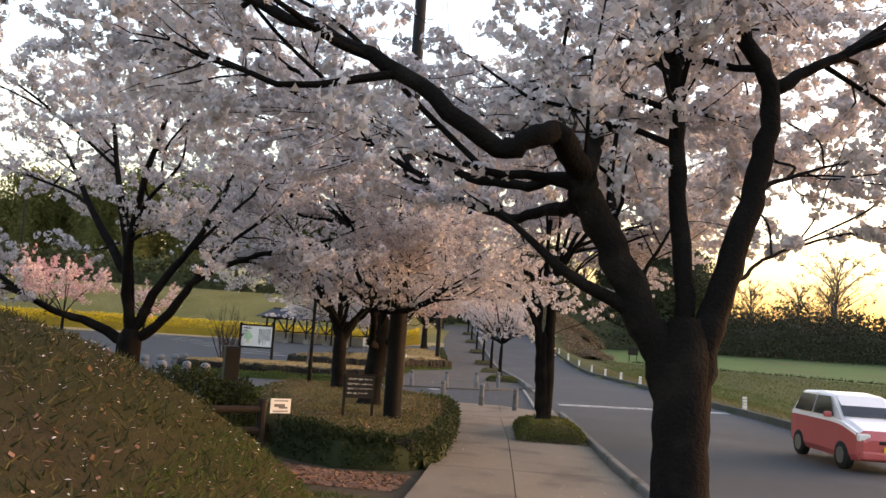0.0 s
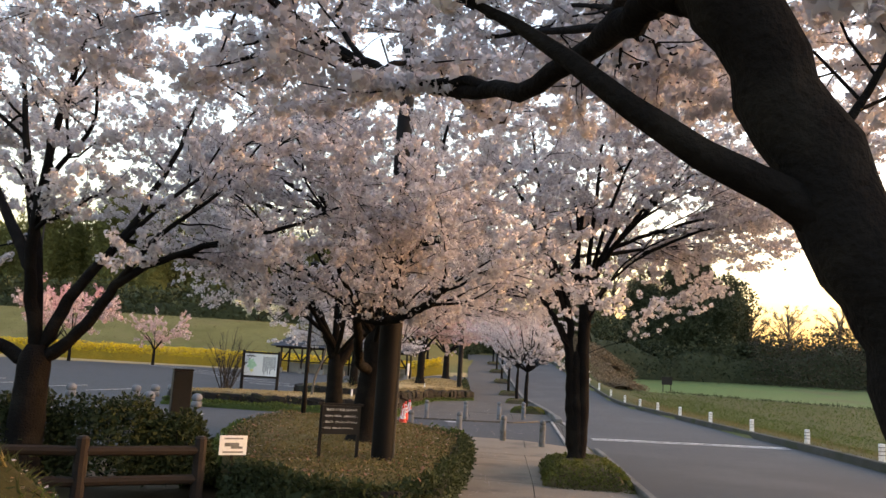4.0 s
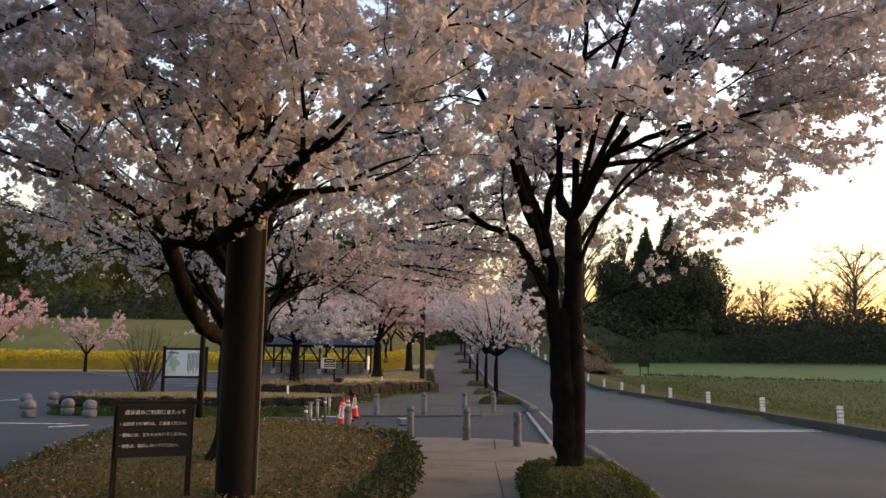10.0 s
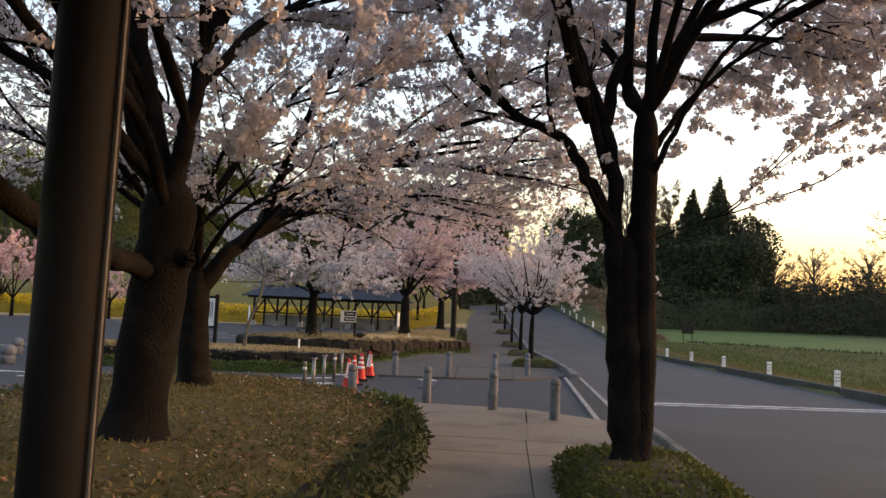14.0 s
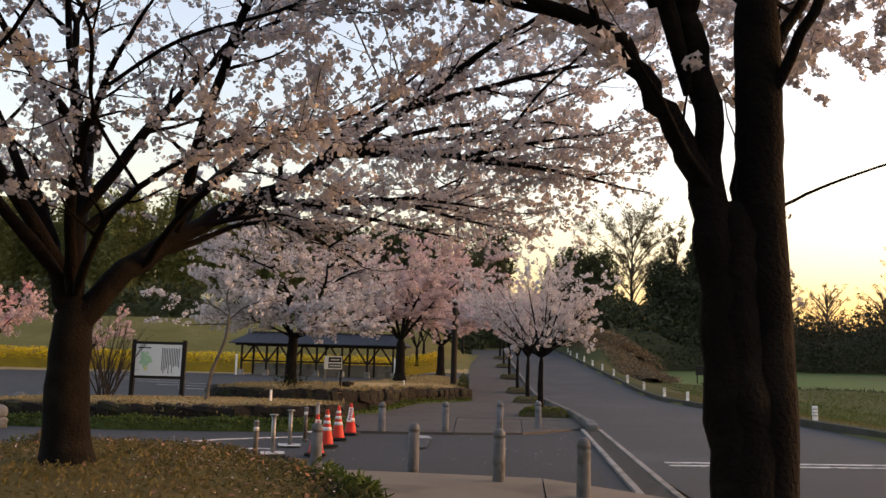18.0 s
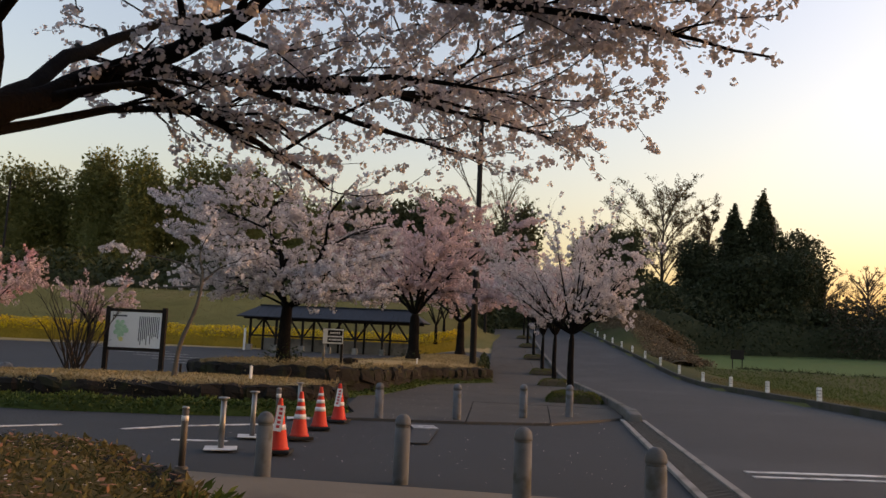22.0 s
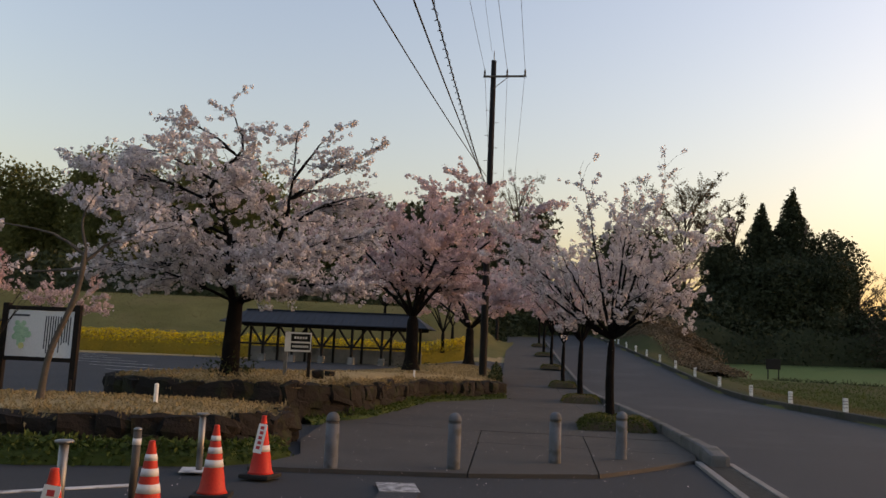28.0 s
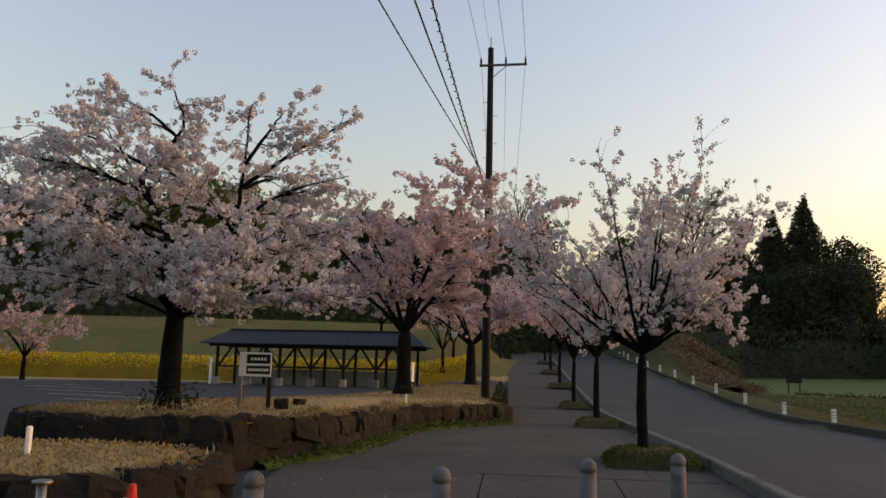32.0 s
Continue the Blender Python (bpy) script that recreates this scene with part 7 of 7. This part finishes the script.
# ---- yellow hedge, bank and woods ----
hedge_line = [(-70, 60.0), (-36, 64.6), (-23, 67.6), (-12, 71.0), (-7.0, 73.2)]
hz0 = ground_z
leaf_band("forsythia_hedge", hedge_line, 1.9, hz0, lambda x, y: ground_z(x, y) + 1.50, 26000, 0.14, leaf_gold, 71, None, "olive gold lower growth of the clipped yellow hedge", "hedge")
leaf_band("forsythia_hedge", hedge_line, 2.0, lambda x, y: ground_z(x, y) + 0.78, lambda x, y: ground_z(x, y) + 1.64, 25000, 0.12, forsythia, 72, None, "long clipped forsythia hedge in bright yellow bloom", "hedge", core=0)
tufts("grass", [(-60, 55.5), (-36, 61.5), (-23, 64.5), (-9, 69.0), (-9, 70.3), (-23, 66.2), (-36, 63.3), (-60, 57.5)], 16000, 0.15, leaf_dry, 73, "straw-coloured grass strip before the hedge")

# straw-coloured strip between the car park and the hedge
strip_front = [(-60, 52.0), (-48, 55.5), (-36, 59.0), (-28, 62.0), (-22, 64.8), (-15, 68.2), (-9, 70.2)]
strip_back = [(-60, 60.2), (-48, 62.2), (-36, 64.2), (-28, 66.0), (-22, 67.5), (-15, 69.8), (-9, 71.6)]
sv, sf = [], []
for k in range(61):
    fx = -60 + 51 * k / 60
    ya, yb = (float(np.interp(fx, [p[0] for p in ln], [p[1] for p in ln])) for ln in (strip_front, strip_back))
    for q in range(7):
        u = q / 6
        yy = ya + (yb - ya) * u + (0.25 * math.sin(k * 0.9) + 0.15 * math.sin(k * 2.3) if q == 0 else 0)
        sv.append((fx, yy, gz(fx, yy) + (0.035 if q == 0 else 0.10)))
    if k:
        sf += [(7 * k - 7 + q, 7 * k + q, 7 * k + q + 1, 7 * k - 6 + q) for q in range(6)]
tagged(mesh_object("ground_strip", sv, sf, dry_turf), "straw-coloured dry grass strip before the yellow hedge", "grass strip", kind="structure")


def crown_cloud(centre, radii, n, size, rng, shape="round"):
    o = rng.normal(size=(n, 3))
    o /= np.linalg.norm(o, axis=1, keepdims=True)
    r = rng.random((n, 1)) ** 0.25
    lump = 0.5 * (lumps(o[:, 0] * 2.5, o[:, 1] * 2.5, o[:, 2] * 2.5, centre[0]) + lumps(o[:, 0] * 6, o[:, 1] * 6, o[:, 2] * 6, centre[1]))[:, None]
    p = o * r * (0.92 + 0.30 * lump)
    if shape == "cone":
        t = (p[:, 2] + 1) / 2
        p[:, :2] *= (1.15 - t)[:, None] * 1.1
    return np.array(centre) + p * np.array(radii)


def wood_tree(name, base, h, rad, mat, seed, label, shape="round", n=1300, size=0.55, trunk_r=0.25, clear=0.25, lobes=6):
    rng = np.random.default_rng(seed)
    x, y, z = base
    root = empty(name, Matrix.Translation(base), label, "tree")
    P = []
    if shape == "cone":
        P.append(crown_cloud((0, 0, h * (clear + (1 - clear) / 2)), (rad, rad, h * (1 - clear) / 2 * 1.05), n, size, rng, "cone"))
    else:
        for k in range(lobes):
            a = 2 * math.pi * k / lobes + rng.uniform(-0.4, 0.4)
            rr = rad * rng.uniform(0.25, 0.55)
            zz = h * (clear + (1 - clear) * rng.uniform(0.25, 0.75))
            P.append(crown_cloud((math.cos(a) * rr, math.sin(a) * rr, zz), (rad * 0.6, rad * 0.6, h * (1 - clear) * 0.30), n // (lobes + 1), size, rng))
        P.append(crown_cloud((0, 0, h * 0.78), (rad * 0.55, rad * 0.55, h * 0.22), n // (lobes + 1), size, rng))
    tagged(tri_soup("crown", leaves_at(np.concatenate(P), size, rng, up=0.1, tri=True, aspect=0.8), 3, mat, root), kind="stuff")
    bm = bmesh.new()
    if shape == "cone":
        for q in range(3):
            lathe(bm, [(rad * 0.62 * (1 - q * 0.3), h * (clear + 0.25 * q)), (rad * 0.45 * (1 - q * 0.3), h * (clear + 0.2 + 0.22 * q)), (0.1, h * (clear + 0.42 + 0.17 * q))], 9)
    else:
        lathe(bm, [(rad * 0.3, h * clear), (rad * 0.5, h * (clear + 0.12)), (rad * 0.55, h * 0.45), (rad * 0.42, h * 0.65), (rad * 0.2, h * 0.76), (0.05, h * 0.8)], 11)
    part("inner_foliage", bm, mat, root)
    tube_object("trunk", [(wander((0, 0, -0.3), (0, 0, 1), h * 0.8, 6, rng, 0.04), np.linspace(trunk_r, trunk_r * 0.35, 7))], 8, bark_grey, root)
    return root


def bare_tree(base, h, rad, seed, label, haze=1800, size=0.30, mat=None, top_k=0.32):
    """A leafless tree with a round airy crown: limbs leave the stem all the way up."""
    rng = np.random.default_rng(seed)
    rr = random.Random(seed)
    root = empty("bare_tree", Matrix.Translation(base), label, "tree")
    stem = np.array([(0, 0, -0.3), (0.06, 0.05, h * 0.25), (-0.08, 0, h * 0.5), (0.1, 0.1, h * 0.72), (0.05, 0, h * 0.92)])
    line = curve_through(stem, 4)
    tube_object("trunk", [(line, np.linspace(0.36, 0.04, len(line)))], 10, bark_grey, root)
    limbs = []
    n = 22
    for k in range(n):
        u = k / (n - 1)
        z = h * (top_k + (0.80 - top_k) * u)
        a = 2.4 * k + rr.uniform(-0.4, 0.4)
        reach = rad * math.sqrt(max(0.12, 1 - ((u - 0.42) / 0.72) ** 2)) * rr.uniform(0.8, 1.05)
        rise = h * (0.10 + 0.10 * u) + reach * 0.45 * (1 - 0.3 * u)
        c, q = math.cos(a), math.sin(a)
        limbs.append([(0, 0, z), (c * reach * 0.35, q * reach * 0.35, z + rise * 0.45), (c * reach * 0.7, q * reach * 0.7, z + rise * 0.75), (c * reach, q * reach, min(h * 0.98, z + rise))])
    limbs = [(curve_through([np.array(q) for q in lm], 4), None) for lm in limbs]
    limbs = [(p, np.linspace(0.11, 0.025, len(p))) for p, _ in limbs]
    arr = stack_lines(limbs)
    b1 = side_shoots(arr, rng, 1.7, rad * 0.34, 0.2, 0.9, 0.2, 0, 0.5, 4, 0.8, 0.02)
    b2 = side_shoots(b1, rng, 2.4, rad * 0.18, 0.15, 0.9, 0.2, 0, 0.6, 2, 0.8, 0.012)
    for lm in limbs:
        tube_object("limb", [lm], 5, bark_grey, root)
    tagged(tube_object("branch_work", b1, 3, bark_grey, root), kind="stuff")
    tagged(tube_object("twig_work", b2, 3, bark_grey, root), kind="stuff")
    pts = along(b2, rng, haze / max(1.0, 0.18 * rad * len(b2[0])), 0.2)
    tagged(tri_soup("bud_haze", leaves_at(pts + rng.normal(size=pts.shape) * 0.12, size, rng, up=0.3, tri=True, aspect=0.5), 3, mat or twig_haze, root), kind="stuff")
    return root


rw = random.Random(3)
# conifers and broadleaves beyond the field
for k, (x, y, h, r, shp) in enumerate(((27.4, 121, 21.4, 5.2, "cone"), (23.8, 121, 19.5, 4.6, "cone"), (31.3, 120, 16.4, 4.6, "round"), (32.6, 120.5, 12.5, 3.6, "round"), (19.6, 120, 14.4, 3.8, "round"),
                                       (25.5, 117, 13.0, 5.0, "round"), (29.6, 117, 13.0, 4.6, "round"), (21.4, 116, 11.5, 4.2, "round"), (17.2, 118, 9.5, 3.2, "round"))):
    wood_tree("conifer" if shp == "cone" else "evergreen_tree", (x, y, gz(x, y)), h, r, leaf_conifer, 200 + k, "tall dark conifer beyond the field" if shp == "cone" else "dark evergreen tree beyond the field", shp, 15000, 0.34, 0.3, 0.04)
for k, (x, y, h, r) in enumerate(((6.2, 121, 17.2 - gz(6.2, 121) + 2.2, 4.6), (9.6, 119, 14.5, 3.4), (12.0, 116, 9.5, 3.6))):
    wood_tree("evergreen_tree", (x, y, gz(x, y)), h, r, leaf_ever, 220 + k, "dark evergreen tree at the bend of the road", "round", 10000, 0.34, 0.25, 0.12)
bare_tree((15.2, 126, gz(15.2, 126)), 22.6, 7.2, 231, "tall bare tree just coming into leaf", 44000, 0.20, top_k=0.34)
bare_tree((21.6, 127, gz(21.6, 127)), 20.3, 2.4, 232, "slim bare tree among the conifers", 16000, 0.22)
bare_tree((-7.0, 128, gz(-7, 128)), 23.0, 4.4, 233, "tall bare tree above the bank", 12000, 0.18)
bare_tree((52.9, 119, gz(52.9, 119)), 16.0, 5.6, 234, "bare spreading tree beyond the field", 16000, 0.17, top_k=0.3)
for k in range(4):
    x = 36 + k * 6.5
    bare_tree((x, 124 + (k % 2) * 3, gz(x, 124)), 11.6 + rw.uniform(-0.8, 0.8), 3.2, 240 + k, "low bare tree in the far wood", 9000, 0.16)
# thicket along the far edge of the field
def thicket(name, line, width, h, n, size, mat, seed, label, core=0.6):
    return leaf_band(name, line, width, ground_z, lambda x, y: ground_z(x, y) + h * (0.8 + 0.25 * lumps(x * 0.35, y * 0.35, 0, seed)), n, size, mat, seed, None, label, "thicket", 0.15, 0.6, core)


thicket("thicket", [(10, 108), (20, 112), (34, 116), (60, 118), (110, 112), (150, 100)], 9, 8.6, 26000, 0.44, leaf_conifer, 81, "dark thicket along the far edge of the field", 0.66)
thicket("thicket", [(33, 113), (60, 114.5), (110, 108), (150, 96)], 7, 8.8, 28000, 0.32, scrub, 82, "brown bare scrub along the far edge of the field", 0)
thicket("thicket", [(36, 130), (70, 130), (120, 122), (160, 108)], 8, 9.6, 9000, 0.7, leaf_ever, 92, "dark wood behind the scrub of the field", 0.85)
thicket("bramble_bank", [(11.8, 84), (11.0, 94), (8.5, 106)], 6, 1.0, 17000, 0.17, bramble, 83, "dry brown brambles on the bank beside the road")
thicket("bramble_bank", [(12.5, 98), (10.5, 104), (8.5, 110)], 7, 3.0, 13000, 0.24, bramble, 84, "dry brown scrub rising beside the road")
# bamboo and evergreens behind the grass bank
for k in range(22):
    x = -100 + k * 4.3 + rw.uniform(-1, 1)
    y = 112 + rw.uniform(-5, 6) + max(0, x + 40) * 0.35
    wood_tree("bamboo_clump" if k < 17 else "evergreen_tree", (x, y, gz(x, y)), (19.5 if -74 < x < -38 else 15.0) + rw.uniform(-1.2, 1.2), 4.6, leaf_bamboo if k < 17 else leaf_ever, 300 + k,
              "tall olive green bamboo grove behind the grass bank" if k < 17 else "dark evergreen tree behind the grass bank", "round", 8000, 0.42, 0.2, 0.05, 9)
for k in range(7):
    x = -36 + k * 5.2
    wood_tree("evergreen_tree", (x, 131 + (k % 3) * 3, gz(x, 131)), 17.5 + rw.uniform(-1.5, 2), 4.4, leaf_ever, 330 + k, "dark evergreen tree at the end of the road", "round", 3500, 0.5, 0.2, 0.1, 6)
thicket("thicket", [(-140, 96), (-90, 98), (-40, 99), (-14, 103), (-6, 118), (4, 126), (16, 126)], 10, 5.5, 24000, 0.6, leaf_ever, 85, "dark undergrowth along the top of the bank")
thicket("thicket", [(-300, 120), (-150, 112), (-120, 118)], 12, 12, 6000, 1.4, leaf_ever, 86, "far dark wood")
thicket("thicket", [(150, 100), (230, 70), (280, 0)], 12, 8, 6000, 1.2, leaf_ever, 87, "far dark wood across the fields")
thicket("thicket", [(60, -60), (0, -80), (-80, -60), (-110, 20)], 12, 10, 8000, 1.2, leaf_ever, 88, "dark wood behind the start of the walk")
thicket("bamboo_thicket", [(-150, 118), (-90, 119), (-50, 122), (-20, 132), (-4, 138)], 9, 18.5, 18000, 0.7, leaf_bamboo, 89, "tall green grove closing the view behind the bank")
thicket("thicket", [(15, 124), (24, 126), (36, 127)], 7, 9.0, 7000, 0.6, leaf_conifer, 91, "dark undergrowth among the conifers")
utility_pole((-66.0, 100.0, 5.0), 19.5, 0.17, 0.11, 0, [(18.6, -0.9, 0.9)], "far utility pole beyond the car park")
# bare shrubs by the car park
for k, (x, y) in enumerate(((-13.3, 32.2),)):
    rng2 = np.random.default_rng(90 + k)
    st = empty("bare_shrub", Matrix.Translation((x, y, 0.1)), "bare many-stemmed shrub by the map board", "shrub")
    br = [(wander(rng2.normal(size=3) * np.array((0.12, 0.12, 0)), np.array((rng2.normal() * 0.28, rng2.normal() * 0.28, 1.0)), 2.75 * rng2.uniform(0.8, 1.1), 7, rng2, 0.08), np.linspace(0.03, 0.007, 8)) for _ in range(22)]
    for one in br:
        tube_object("stem", [one], 5, shrub_bark, st)
    br = stack_lines(br)
    tagged(tube_object("twig_work", side_shoots(br, rng2, 5.0, 0.7, 0.3, 1.0, 0.5, 0, 0.5, 4, 0.6, 0.006), 3, shrub_bark, st), kind="stuff")
# field board
fb = empty("field_board", pose(16.9, 87.0, gz(16.9, 87)), "small dark board on two legs in the field", "sign")
part("panel", box_bm((0, 0, 1.25), (1.15, 0.12, 0.85), 0, 0.02), sign_black, fb)
for x in (-0.42, 0.42):
    part("leg", box_bm((x, 0, 0.4), (0.08, 0.08, 0.9)), dark_wood, fb)
# low round stones at the car park entrance
st0 = None
for k, (x, y) in enumerate(((-11.3, 23.9), (-12.3, 24.5), (-12.9, 23.4), (-15.5, 27.7), (-15.4, 29.3), (-15.2, 30.6), (-15.4, 32.2), (-17.2, 25.6))):
    m = pose(x, y, 0.03, 0, 0, 20 * k)
    if st0 is None:
        st0 = empty("stone_bollard", m, "low round-headed granite bollard at the car park entrance", "bollard", "round stone bollards at the car park")
        part("foot", lathe_bm([(0.20, -0.05), (0.20, 0.16), (0.15, 0.20)], 16), granite, st0, smooth=True)
        part("head", lathe_bm([(0.15, 0.20), (0.19, 0.25), (0.20, 0.33), (0.17, 0.42), (0.10, 0.47), (0.02, 0.485)], 16), granite, st0, smooth=True)
    else:
        copy_thing(st0, m)


# ---- small car on the road ----
def small_car(m):
    root = empty("small_car", m, "small two-tone red and white car on the road", "car")
    W2, L2 = 0.72, 1.68
    # stations along the body from the front: y, half width, sill, waist, roof half width, roof height
    st = ((-1.68, 0.55, 0.32, 0.62, 0.50, 0.66), (-1.58, 0.66, 0.24, 0.80, 0.58, 0.84), (-1.15, 0.71, 0.22, 0.93, 0.62, 0.98), (-0.95, 0.72, 0.22, 0.96, 0.64, 1.02), (-0.35, 0.72, 0.22, 0.98, 0.56, 1.47),
          (0.4, 0.72, 0.22, 0.98, 0.56, 1.52), (1.25, 0.71, 0.22, 0.98, 0.54, 1.48), (1.55, 0.69, 0.24, 0.96, 0.58, 1.10), (1.68, 0.62, 0.34, 0.80, 0.52, 0.86))
    bm = bmesh.new()
    rings = []
    for y, w, s, b, rw2, rh in st:
        half = [(w * 0.92, s), (w, s + 0.12), (w, b - 0.06), (w * 0.975, b), (rw2, rh - 0.05), (rw2 * 0.86, rh)]
        rings.append([bm.verts.new((x, y, z)) for x, z in half] + [bm.verts.new((-x, y, z)) for x, z in half[::-1]])
    for a, b in zip(rings, rings[1:]):
        for k in range(11):
            bm.faces.new((a[k], b[k], b[k + 1], a[k + 1]))
        bm.faces.new((a[11], b[11], b[0], a[0]))
    bm.faces.new(rings[0])
    bm.faces.new(rings[-1][::-1])
    body = part("body", bm, car_paint, root, smooth=False)
    body.data.materials.append(car_white)
    for p in body.data.polygons:
        if p.center.z > 0.78:
            p.material_index = 1

    def pane(name, pts, mat, label=""):
        bm = bmesh.new()
        f = bm.faces.new([bm.verts.new(q) for q in pts])
        bmesh.ops.solidify(bm, geom=[f], thickness=0.012)
        return part(name, bm, mat, root, label)

    pane("windscreen", [(-0.60, -0.925, 1.06), (0.60, -0.925, 1.06), (0.50, -0.395, 1.42), (-0.50, -0.395, 1.42)], black_glass, "dark windscreen")
    pane("rear_window", [(0.52, 1.53, 1.12), (-0.52, 1.53, 1.12), (-0.46, 1.29, 1.42), (0.46, 1.29, 1.42)], black_glass)
    for s in (-1, 1):
        pane("side_window", [(s * 0.715, -0.72, 1.03), (s * 0.715, 0.30, 1.03), (s * 0.60, 0.30, 1.42), (s * 0.60, -0.30, 1.42)][::s], black_glass)
        pane("side_window", [(s * 0.715, 0.38, 1.03), (s * 0.715, 1.3, 1.03), (s * 0.60, 1.15, 1.42), (s * 0.60, 0.38, 1.42)][::s], black_glass)
        part("headlight", box_bm((s * 0.52, -1.585, 0.70), (0.26, 0.14, 0.16), 0, 0.04), lamp_glass, root, "clear headlight")
        part("tail_light", box_bm((s * 0.58, 1.60, 0.86), (0.12, 0.14, 0.26), 0, 0.02), red_ink, root, "red tail light")
        part("mirror", box_bm((s * 0.80, -0.62, 1.06), (0.16, 0.08, 0.12), 0, 0.03), car_paint, root)
        for y in (-1.05, 1.05):
            wh = part("wheel", lathe_bm([(0.27, -0.085), (0.285, -0.06), (0.285, 0.06), (0.27, 0.085)], 24, pose(s * 0.64, y, 0.285, 0, 90, 0)), rubber, root, "black tyre", smooth=True)
            part("rim", lathe_bm([(0.17, -0.09), (0.17, 0.09)], 16, pose(s * 0.645, y, 0.285, 0, 90, 0)), steel, wh)
    part("number_plate", box_bm((0, -1.70, 0.46), (0.33, 0.02, 0.165), 0, 0.005), plate_yellow, root, "yellow number plate")
    part("grille", box_bm((0, -1.665, 0.62), (0.50, 0.05, 0.07), 0, 0.01), rubber, root)
    part("bumper", box_bm((0, -1.66, 0.36), (1.18, 0.12, 0.16), 0, 0.04), car_paint, root)
    return root


small_car(pose(8.35, 9.3, float(z_walk(9.3)) + 0.055, 0, 0, 2))
